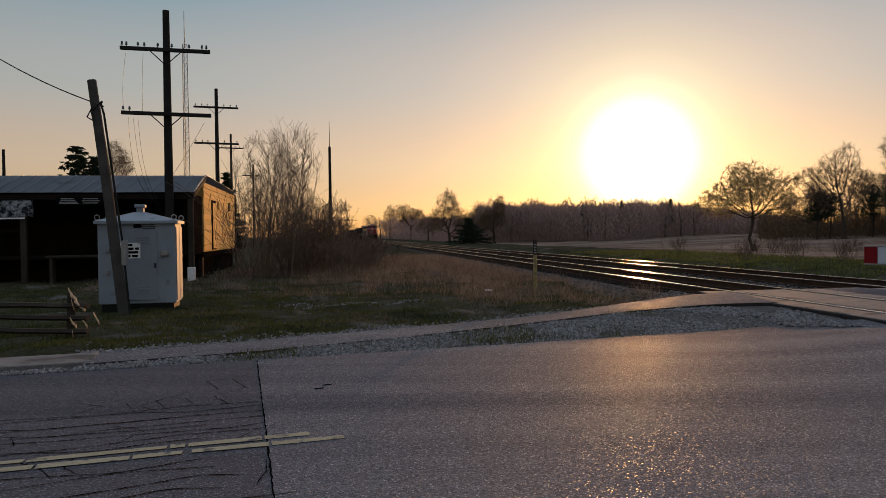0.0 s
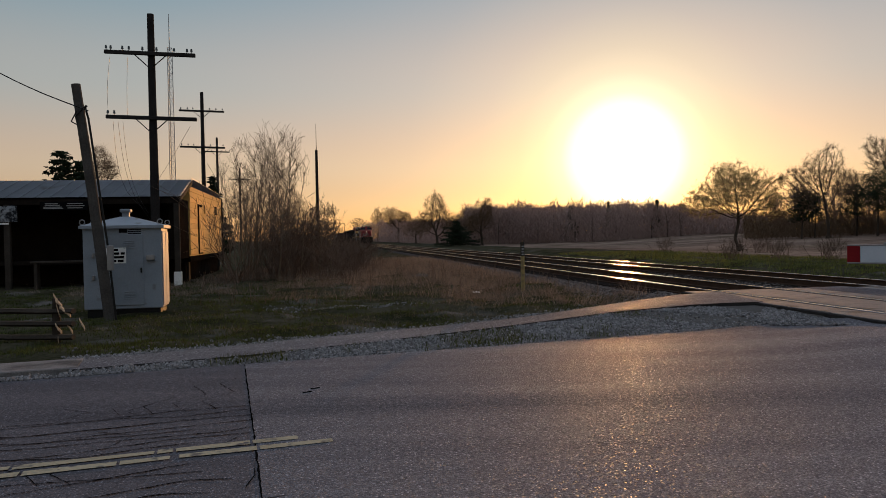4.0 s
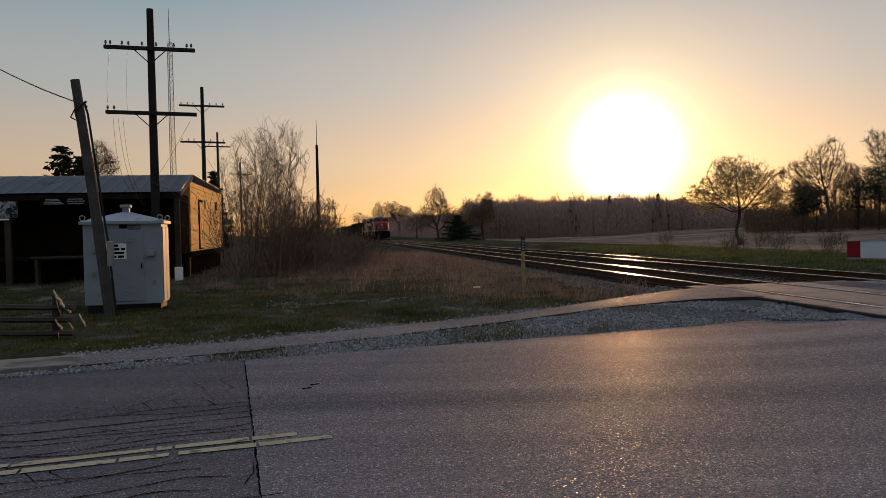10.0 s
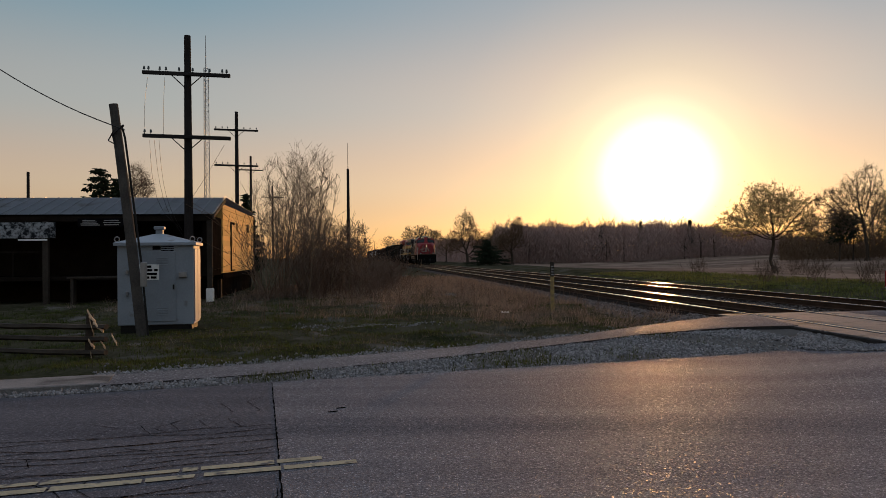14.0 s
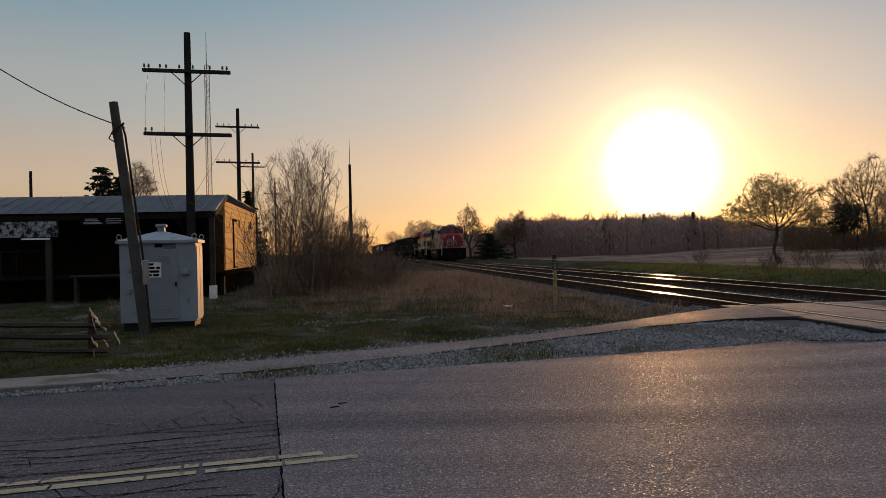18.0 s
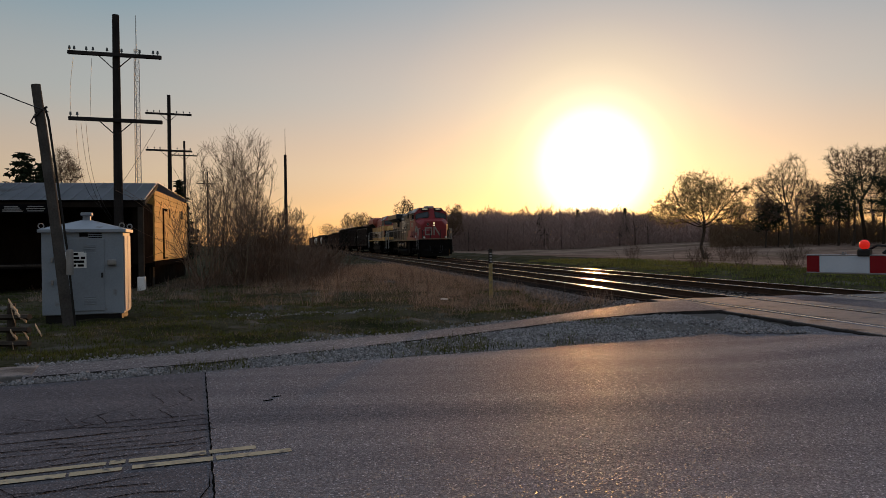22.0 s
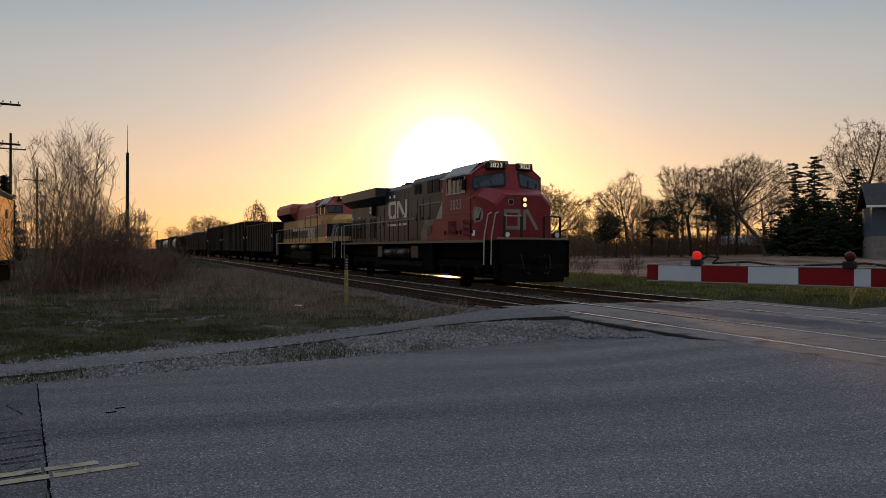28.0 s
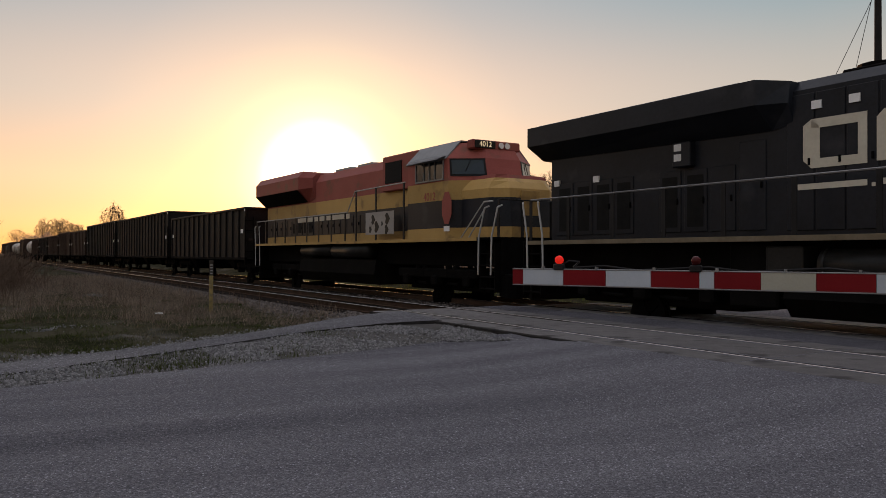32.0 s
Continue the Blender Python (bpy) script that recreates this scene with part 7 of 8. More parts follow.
def number_board(t, m, words):
    """A lit board that faces +x of the matrix m."""
    bm = bmesh.new()
    block(bm, -0.26, 0.02, -0.36, 0.36, -0.125, 0.125, 0.015)
    b = part("number_board", bm, M["board_face"], t, "black board with lit numbers")
    b.matrix_local = m
    digits(b, words, 0.25, Matrix.Translation((0.022, 0, 0)) @ FRONT, M["board_digits"])


# lead engine: red cab, black hood
lead = thing("diesel_locomotive", pose(0, 0, 0), "red and black freight locomotive leading the train, dusty", "locomotive", "locomotives")
TRAIN.append((lead, 0.0))
underframe(lead, -19.25, 0.75, 1.62, None, M["loco_tan"])
bm = bmesh.new()
loft(bm, [(0.05, hull(1.10, 2.84, 0.70, 3.24)), (-0.03, hull(1.17, 2.92, 0.78, 3.31)), (-0.40, hull(1.32, 3.10, 0.94, 3.44)), (-0.85, hull(1.44, 3.24, 1.10, 3.54)), (-1.25, hull(1.48, 3.28, 1.15, 3.58))])
nose = part("nose", bm, M["loco_red"], lead, "red wide nose")
bm = bmesh.new()
loft(bm, [(-1.30, hull(1.49, 4.04, 1.0, 4.42)), (-1.45, hull(1.5, 4.06, 1.0, 4.45)), (-3.95, hull(1.5, 4.06, 1.0, 4.47)), (-4.0, hull(1.46, 4.02, 0.97, 4.44))])
cab = part("cab", bm, M["loco_red"], lead, "red crew cab")
# cab front: two faces that meet in a blunt edge
FA, FB, FD, FE = Vector((-1.24, -1.49, 2.9)), Vector((-0.58, -0.26, 2.9)), Vector((-1.02, -0.22, 4.47)), Vector((-1.36, -1.49, 4.04))


def on_front(u, v, out, side):
    p = FA.lerp(FB, u).lerp(FE.lerp(FD, u), v) + Vector((0.85, -0.5, 0.25)).normalized() * out
    return (p.x, p.y * -side, p.z)


bm = bmesh.new()
N = 6
for side in (-1, 1):
    net = [[bm.verts.new(on_front(i / N, j / N, 0, side)) for i in range(N + 1)] for j in range(N + 1)]
    for j in range(N):
        for i in range(N):
            bm.faces.new((net[j][i], net[j][i + 1], net[j + 1][i + 1], net[j + 1][i]))
    back = [bm.verts.new((-1.5, (1.49 + (0.22 - 1.49) * i / N) * side, 4.04 + 0.47 * min(1, 2.4 * i / N))) for i in range(N + 1)]
    for i in range(N):
        bm.faces.new((net[N][i], net[N][i + 1], back[i + 1], back[i]))
    if side < 0:
        inner, top = [net[j][N] for j in range(N + 1)], back[N]
    else:
        for j in range(N):
            bm.faces.new((inner[j], net[j][N], net[j + 1][N], inner[j + 1]))
        bm.faces.new((inner[N], net[N][N], back[N], top))
bmesh.ops.recalc_face_normals(bm, faces=bm.faces)
part("cab_front", bm, M["loco_red"], lead, "red cab front with raked windscreens")
for side in (-1, 1):
    for nm, pts, out, mat in (("windscreen_frame", [(0.05, 0.90), (0.03, 0.58), (0.10, 0.46), (0.52, 0.35), (0.97, 0.46), (0.98, 0.80), (0.90, 0.84)], 0.012, M["black"]),
                              ("pane", [(0.10, 0.86), (0.08, 0.60), (0.14, 0.53), (0.90, 0.50), (0.93, 0.56), (0.93, 0.76), (0.86, 0.80)], 0.022, M["glass"])):
        bm = bmesh.new()
        lo = [bm.verts.new(on_front(u, v, out - 0.02, side)) for u, v in pts]
        hi = [bm.verts.new(on_front(u, v, out, side)) for u, v in pts]
        bm.faces.new(hi)
        for k in range(len(lo)):
            bm.faces.new((lo[k], lo[(k + 1) % len(lo)], hi[(k + 1) % len(lo)], hi[k]))
        bmesh.ops.recalc_face_normals(bm, faces=bm.faces)
        part(nm, bm, mat, lead)
    for u in (0.28, 0.62):
        bm = bmesh.new()
        pipe(bm, [on_front(u, 0.47, 0.03, side), on_front(u - 0.07, 0.70, 0.045, side)], 0.011)
        part("wiper", bm, M["black"], lead)
bm = bmesh.new()
loft(bm, [(-1.52, [(-1.52, 4.05), (-1.02, 4.53), (1.02, 4.53), (1.52, 4.05), (1.5, 4.03), (1.0, 4.535), (-1.0, 4.535), (-1.5, 4.03)]),
          (-4.02, [(-1.52, 4.05), (-1.02, 4.535), (1.02, 4.535), (1.52, 4.05), (1.5, 4.03), (1.0, 4.50), (-1.0, 4.50), (-1.5, 4.03)])])
part("cab_roof", bm, M["steel"], lead, "pale grey cab roof")
bm = bmesh.new()
block(bm, -2.6, -1.9, -0.42, 0.42, 4.50, 4.70, 0.03)
part("air_conditioner", bm, M["steel"], lead)
for side in (-1, 1):
    number_board(lead, Matrix.Translation((-0.98, 0.60 * side, 4.385)) @ Matrix.Rotation(radians(12 if side < 0 else 6) * side, 4, "Z") @ Matrix.Rotation(radians(-8), 4, "Y"), "3823")
bm = bmesh.new()
pipe(bm, [(-1.5, -0.5, 4.52), (-1.5, -0.5, 4.62), (-1.5, 0.1, 4.62), (-1.5, 0.1, 4.52)], 0.018)
part("roof_grab", bm, M["steel"], lead)
side_window(lead, -3.42, -1.78, 3.44, 4.02, -1.50, M["steel"], M["loco_rail"])
bm = bmesh.new()
block(bm, -1.72, -1.66, -1.68, -1.52, 3.5, 3.9, 0.01)
part("mirror", bm, M["black"], lead)
# front details
for k, z in enumerate((2.88, 3.08)):
    bm = bmesh.new()
    rod(bm, (-0.12, 0.02, z), (0.10, 0.02, z), 0.105, 0.105, 14)
    h = part("headlight_housing", bm, M["black"], lead)
    bm = bmesh.new()
    rod(bm, (0.095, 0.02, z), (0.108, 0.02, z), 0.078, 0.068, 14)
    part("headlight", bm, M["headlight"], h, "lit headlight")
for y in (-1.0, 1.0):
    bm = bmesh.new()
    rod(bm, (0.52, y, 1.80), (0.70, y, 1.80), 0.12, 0.12, 14)
    h = part("ditch_light_housing", bm, M["black"], lead)
    bm = bmesh.new()
    rod(bm, (0.69, y, 1.80), (0.71, y, 1.80), 0.10, 0.09, 14)
    part("ditch_light", bm, M["lamp_glass"], h)
bm = bmesh.new()                                       # company mark on the nose: plain pale shapes
for y0, y1, z0, z1 in ((-0.80, -0.69, 2.06, 2.66), (-0.80, -0.14, 2.60, 2.72), (-0.80, -0.14, 2.0, 2.12), (-0.25, -0.14, 2.12, 2.60), (-0.02, 0.09, 2.0, 2.72)):
    block(bm, 0.045, 0.062, y0, y1, z0, z1)
block(bm, 0.045, 0.064, -0.06, 0.06, -0.42, 0.42, 0, Matrix.Translation((0, 0.33, 2.36)) @ Matrix.Rotation(0.55, 4, "X"))
part("nose_mark", bm, M["emblem"], nose, "pale painted mark")
bm = bmesh.new()
block(bm, 0.03, 0.058, 0.20, 0.74, 1.72, 2.80, 0.01)
part("nose_door", bm, M["loco_red"], nose)
bm = bmesh.new()
rod(bm, (-0.15, -0.52, 2.98), (0.06, -0.52, 2.98), 0.115, 0.115, 20)
part("round_badge", bm, M["loco_white"], nose, "small round pale badge")
bm = bmesh.new()
rod(bm, (0.06, -0.52, 2.98), (0.066, -0.52, 2.98), 0.095, 0.095, 20)
part("badge_face", bm, M["board_face"], nose)
bm = bmesh.new()
block(bm, 0.70, 0.765, -1.42, 1.42, 1.63, 1.70, 0.01)
part("porch_edge", bm, M["loco_tan"], lead)
for y in (-1.12, -0.45, 0.45, 1.12):
    bm = bmesh.new()
    block(bm, 0.68, 0.72, y - 0.045, y + 0.045, 1.62, 2.45, 0.008)
    part("stanchion", bm, M["black"], lead)
rail_run(lead, [(0.70, -1.12, 2.45), (0.70, -0.45, 2.45)], M["loco_rail"])
rail_run(lead, [(0.70, 1.12, 2.45), (0.70, 0.45, 2.45)], M["black"])
sill_step(lead, 0.32, 1)
sill_step(lead, -18.85, -1)
# engine compartments
bm = bmesh.new()
extrude_x(bm, hull(0.98, 4.30, 0.82, 4.50), -8.8, -4.0)
part("equipment_hood", bm, M["loco_black"], lead, "black equipment hood with screened openings")
bm = bmesh.new()
extrude_x(bm, hull(0.95, 4.16, 0.75, 4.36), -12.6, -8.8)
hood = part("engine_hood", bm, M["loco_black"], lead, "black engine hood")
bm = bmesh.new()
extrude_x(bm, hull(0.95, 4.0, 0.9, 4.05), -18.78, -12.6)
part("radiator_hood", bm, M["loco_black"], lead, "black radiator compartment")
bm = bmesh.new()
loft(bm, [(-19.08, [(-0.97, 3.62), (-1.48, 3.93), (-1.48, 4.38), (1.48, 4.38), (1.48, 3.93), (0.97, 3.52)]), (-12.75, [(-0.97, 3.52), (-1.48, 3.93), (-1.48, 4.38), (1.48, 4.38), (1.48, 3.93), (0.97, 3.52)]), (-12.35, [(-0.96, 3.6), (-1.1, 3.95), (-1.05, 4.34), (1.05, 4.34), (1.1, 3.95), (0.96, 3.6)])])
part("radiator", bm, M["loco_black"], lead, "dark radiator with overhanging wings")
bm = bmesh.new()
block(bm, -18.9, -13.2, -1.3, 1.3, 4.38, 4.44, 0.02)
part("radiator_top", bm, M["steel"], lead)
bm = bmesh.new()                                       # lower cabinet along the walkway behind the cab
block(bm, -6.3, -4.0, -1.48, 1.48, 1.62, 2.52, 0.02)
part("battery_box", bm, M["loco_black"], lead, "dusty lower cabinet")
Y = -0.982
for x0, x1, z0, z1 in ((-8.45, -7.6, 3.78, 4.22), (-6.85, -6.25, 3.72, 4.26), (-6.05, -5.45, 3.72, 4.26), (-5.25, -4.75, 3.9, 4.24)):
    bm = bmesh.new()
    block(bm, x0, x1, Y - 0.02, Y, z0, z1)
    o = part("vent_opening", bm, M["grille"], lead, "dark screened opening")
    bm = bmesh.new()
    for a in range(5):
        xx = x0 + (x1 - x0) * (a + 0.5) / 5
        block(bm, xx - 0.012, xx + 0.012, Y - 0.03, Y - 0.02, z0, z1)
    part("slat", bm, M["loco_black"], o)
for k in range(7):
    door_panel(lead, -8.70 - 0.54 * (k + 1) + 0.02, -8.70 - 0.54 * k - 0.02, 1.72, 4.08, -0.95, M["loco_black"])
for k in range(3):
    door_panel(lead, -8.75 + 0.75 * k, -8.05 + 0.75 * k, 1.72, 3.55, -0.98, M["loco_black"])
for k in range(9):
    if k not in (4,):
        door_panel(lead, -18.55 + 0.64 * k, -18.0 + 0.64 * k, 1.75, 3.0 if k < 8 else 3.4, -0.95, M["loco_black"], window=k < 7)
bm = bmesh.new()
block(bm, -14.9, -14.45, -1.12, -0.94, 3.05, 3.55, 0.02)
part("electric_box", bm, M["loco_black"], lead)
for x, z in ((-11.9, 3.86), (-11.25, 3.86), (-14.75, 3.44), (-14.75, 3.24), (-8.62, 3.42), (-5.1, 3.72), (-18.55, 3.02), (-17.2, 3.02)):
    bm = bmesh.new()
    block(bm, x - 0.09, x + 0.09, -1.13 if x == -14.75 else -0.998, -0.93, z - 0.07, z + 0.07)
    part("white_label", bm, M["white"], lead, "small white placard")
# painted bands: pale slash between the red and the black
bm = bmesh.new()
face_plate(bm, [(-4.02, 3.86), (-4.02, 3.16), (-4.62, 2.53), (-5.90, 2.53), (-4.65, 3.86)][::-1], Y, 0.006)
part("pale_slash", bm, M["loco_white"], lead, "pale diagonal stripe")
bm = bmesh.new()
face_plate(bm, [(-4.02, 3.15), (-4.02, 2.53), (-4.61, 2.53)][::-1], Y, 0.006)
part("red_slash", bm, M["loco_red"], lead)
bm = bmesh.new()
face_plate(bm, [(-4.76, 2.52), (-5.80, 2.52), (-6.28, 2.1), (-6.28, 1.64), (-5.75, 1.64)], -1.482, 0.006)
part("dusty_slash", bm, M["loco_tan"], lead)
bm = bmesh.new()
face_plate(bm, [(-4.0, 2.52), (-4.75, 2.52), (-5.74, 1.64), (-4.0, 1.64)], -1.482, 0.006)
part("red_slash", bm, M["loco_red"], lead)
louvre(lead, -3.36, -2.60, 1.80, 2.42, -1.505, M["loco_red"], 14)
louvre(lead, -1.96, -1.22, 1.80, 2.42, -1.505, M["loco_red"], 14)
louvre(lead, -5.6, -5.1, 1.95, 2.3, -1.49, M["loco_tan"], 5)
digits(lead, "3823", 0.54, Matrix.Translation((-2.62, -1.506, 2.98)) @ SIDE, M["loco_white"], "pale number")
bm = bmesh.new()
rod(bm, (-0.72, -1.462, 2.55), (-0.72, -1.47, 2.55), 0.35, 0.35, 28)
badge = part("round_emblem", bm, M["emblem"], lead, "large round pale emblem")
badge.matrix_local = Matrix.Translation((-0.06, 0.06, 0)) @ Matrix.Translation((-0.72, -1.42, 2.55)) @ Matrix.Rotation(radians(15), 4, "Z") @ Matrix.Translation((0.72, 1.42, -2.55))
bm = bmesh.new()
rod(bm, (-0.72, -1.47, 2.55), (-0.72, -1.476, 2.55), 0.29, 0.29, 28)
part("emblem_ring", bm, M["board_face"], badge)
bm = bmesh.new()
rod(bm, (-0.72, -1.476, 2.55), (-0.72, -1.48, 2.55), 0.27, 0.27, 28)
part("emblem_face", bm, M["emblem"], badge)
bm = bmesh.new()
rod(bm, (-0.66, -1.482, 2.44), (-0.54, -1.482, 2.72), 0.045, 0.005, 5)
block(bm, -0.83, -0.61, -1.486, -1.480, 2.34, 2.42, 0.02)
part("emblem_figure", bm, M["board_face"], badge)
bm = bmesh.new()
block(bm, -1.12, -0.9, -1.51, -1.48, 1.78, 1.98)
part("white_label", bm, M["white"], lead)
for x, z in ((-1.35, 3.18), (-1.05, 3.20)):
    bm = bmesh.new()
    block(bm, x - 0.10, x + 0.10, -1.53, -1.49, z - 0.035, z + 0.035, 0.012)
    part("grab_recess", bm, M["belle_red"], lead)
for x in (-3.62, -2.44, -2.12, -1.08):
    bm = bmesh.new()
    block(bm, x - 0.035, x + 0.035, -1.54, -1.50, 1.86, 2.0, 0.01)
    part("latch", bm, M["under"], lead)
bm = bmesh.new()
block(bm, -4.0, -0.95, -1.515, -1.495, 2.62, 2.645, 0.004)
part("belt_rail", bm, M["loco_red"], lead)
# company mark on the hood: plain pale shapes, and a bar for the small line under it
bm = bmesh.new()
YM = -0.975
for pts in ([(-12.15, 2.92), (-12.15, 3.52), (-12.0, 3.62), (-11.85, 3.48), (-11.85, 2.94)], [(-12.0, 3.46), (-12.0, 3.62), (-11.05, 3.62), (-11.05, 3.46)],
            [(-12.15, 2.92), (-12.0, 2.78), (-11.05, 2.78), (-11.05, 2.94), (-11.85, 2.94)], [(-10.90, 2.80), (-10.90, 3.50), (-10.78, 3.62), (-10.66, 3.60), (-10.66, 2.80)],
            [(-10.66, 3.60), (-10.50, 3.60), (-9.72, 2.92), (-9.72, 2.76), (-9.90, 2.78), (-10.66, 3.44)], [(-9.70, 2.76), (-9.70, 3.62), (-9.46, 3.62), (-9.46, 2.88), (-9.56, 2.76)], [(-11.20, 2.94), (-11.20, 3.46), (-11.05, 3.46), (-11.05, 2.94)]):
    face_plate(bm, pts, YM, 0.006)
part("hood_mark", bm, M["loco_cream"], hood, "large cream painted mark")
bm = bmesh.new()
for x0, x1, z0, z1 in ((-12.25, -11.05, 2.42, 2.52), (-10.98, -10.92, 2.40, 2.46), (-10.85, -10.30, 2.42, 2.52), (-10.20, -10.14, 2.40, 2.46), (-10.05, -9.50, 2.42, 2.52)):
    face_plate(bm, [(x0, z0), (x1, z0), (x1, z1), (x0, z1)], YM, 0.005)
part("small_mark_bar", bm, M["loco_cream"], hood)
# roof: horn, exhaust, fans
bm = bmesh.new()
for k in range(3):
    rod(bm, (-9.2 - 0.12 * k, -0.25 + 0.2 * k, 4.52), (-8.55 - 0.2 * k, -0.25 + 0.2 * k, 4.55), 0.04, 0.10, 10)
block(bm, -9.3, -9.1, -0.4, 0.3, 4.36, 4.52, 0.01)
part("horn", bm, M["under"], lead)
bm = bmesh.new()
block(bm, -11.8, -10.9, -0.4, 0.4, 4.36, 4.50, 0.03)
rod(bm, (-11.35, 0, 4.50), (-11.35, 0, 4.56), 0.36, 0.36, 16)
part("exhaust_stack", bm, M["under"], lead)
# handrails on both sides
for y in (-1.47, 1.47):
    rail_run(lead, [(-18.95, y, 2.62), (-7.15, y, 2.62), (-6.55, y, 3.18), (-4.1, y, 3.20)], M["steel"])
    for x in (-18.95, -17.6, -16.2, -14.8, -13.4, -12.0, -10.6, -9.3, -8.0):
        stanchion(lead, x, y, 1.62, 2.62, M["black"])
    for x in (-6.5, -5.4):
        stanchion(lead, x, y, 2.5, 3.19, M["black"])
# tanks below the deck
for x0, x1 in ((-11.65, -9.9), (-9.75, -8.0)):
    bm = bmesh.new()
    rod(bm, (x0, -1.12, 1.12), (x1, -1.12, 1.12), 0.28, 0.28, 18)
    for x in (x0 + 0.08, x1 - 0.08):
        rod(bm, (x - 0.03, -1.12, 1.12), (x + 0.03, -1.12, 1.12), 0.295, 0.295, 18)
    part("air_reservoir", bm, M["tank_steel"], lead, "grey cylindrical reservoir", True)
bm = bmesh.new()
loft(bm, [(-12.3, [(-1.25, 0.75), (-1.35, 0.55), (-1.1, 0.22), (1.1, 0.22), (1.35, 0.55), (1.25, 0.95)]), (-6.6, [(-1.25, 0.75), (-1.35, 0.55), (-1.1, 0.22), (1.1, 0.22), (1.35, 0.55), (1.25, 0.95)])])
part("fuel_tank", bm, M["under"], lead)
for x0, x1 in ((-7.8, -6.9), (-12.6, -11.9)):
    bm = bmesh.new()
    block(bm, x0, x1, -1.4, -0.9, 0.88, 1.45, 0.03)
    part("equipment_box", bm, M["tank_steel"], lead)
# plain dark blocks added to hide lit ground between fuel tank and trucks
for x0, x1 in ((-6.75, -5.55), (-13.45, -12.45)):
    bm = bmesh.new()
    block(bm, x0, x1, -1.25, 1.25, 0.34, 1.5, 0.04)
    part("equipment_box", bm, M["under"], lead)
for x in (-3.2, -15.8):
    truck(lead, x, LOCO_TRUCK, 1.72, 3, 0.48)


# second engine: red over yellow over black
L2 = -19.75
second = thing("diesel_locomotive", pose(0, 0, 0), "red, yellow and black freight locomotive coupled behind the leader", "locomotive", "locomotives")
TRAIN.append((second, -L2))
underframe(second, -19.75, -0.55, 1.75, None, M["belle_yellow"])


def banded(name, parent, sections, zs, mats, labels):
    """A body cut into level bands of paint, each a part of its own."""
    for (z0, z1), mat, label in zip(zs, mats, labels):
        bm = bmesh.new()
        out = []
        for x, w, h1, w2, h2, base in sections:
            pts = []
            lo, hi = max(z0, base), min(z1, h2)

            def half(z):
                return w if z <= h1 else w + (w2 - w) * (z - h1) / max(1e-6, h2 - h1)
            mid = min(max(h1, lo), hi)
            pts = [(-half(lo), lo), (-half(mid), mid), (-half(hi), hi), (half(hi), hi), (half(mid), mid), (half(lo), lo)]
            out.append((x, pts))
        loft(bm, out)
        part(name, bm, mat, parent, label)


BANDS = [(1.75, 2.05), (2.05, 2.85), (2.85, 3.40), (3.40, 4.80)]
BMATS = [M["belle_yellow"], M["loco_black"], M["belle_yellow"], M["belle_red"]]
BL = ["yellow lower edge", "black painted band", "yellow painted band", "red upper part"]


def plan_bands(name, parent, plan, levels):
    """An upright body with the outline plan(z), cut into bands of paint."""
    for (z0, z1), mat, label in zip(BANDS, BMATS, BL):
        zs = [z for z in levels if z0 < z < z1]
        lo, hi = max(z0, levels[0]), min(z1, levels[-1])
        if hi <= lo:
            continue
        bm = bmesh.new()
        rings = [[bm.verts.new((x, y, z)) for x, y in plan(z)] for z in [lo, *zs, hi]]
        n = len(rings[0])
        for a, b in zip(rings, rings[1:]):
            for k in range(n):
                bm.faces.new((a[k], a[(k + 1) % n], b[(k + 1) % n], b[k]))
        bm.faces.new(rings[0][::-1])
        bm.faces.new(rings[-1])
        part(name, bm, mat, parent, label)


def nose_plan(z):
    back = 0.10 * ramp01(z, 1.75, 3.2) + 0.32 * ramp01(z, 3.1, 3.5)
    w = 1 - 0.22 * ramp01(z, 3.1, 3.5)
    return [(-2.6, -1.22 * w), (-1.45, -1.12 * w), (-0.95 - back, -0.70 * w), (-0.95 - back, 0.70 * w), (-1.45, 1.12 * w), (-2.6, 1.22 * w)]


def cab_plan(z):
    lean = 0.16 * ramp01(z, 3.2, 4.1) + 0.22 * ramp01(z, 4.0, 4.6)
    w = 1 - 0.30 * max(0.0, z - 4.05) / 0.5
    return [(-5.2, -1.5 * w), (-2.86 - lean * 0.4, -1.5 * w), (-2.12 - lean, -0.62 * w), (-2.12 - lean, 0.62 * w), (-2.86 - lean * 0.4, 1.5 * w), (-5.2, 1.5 * w)]


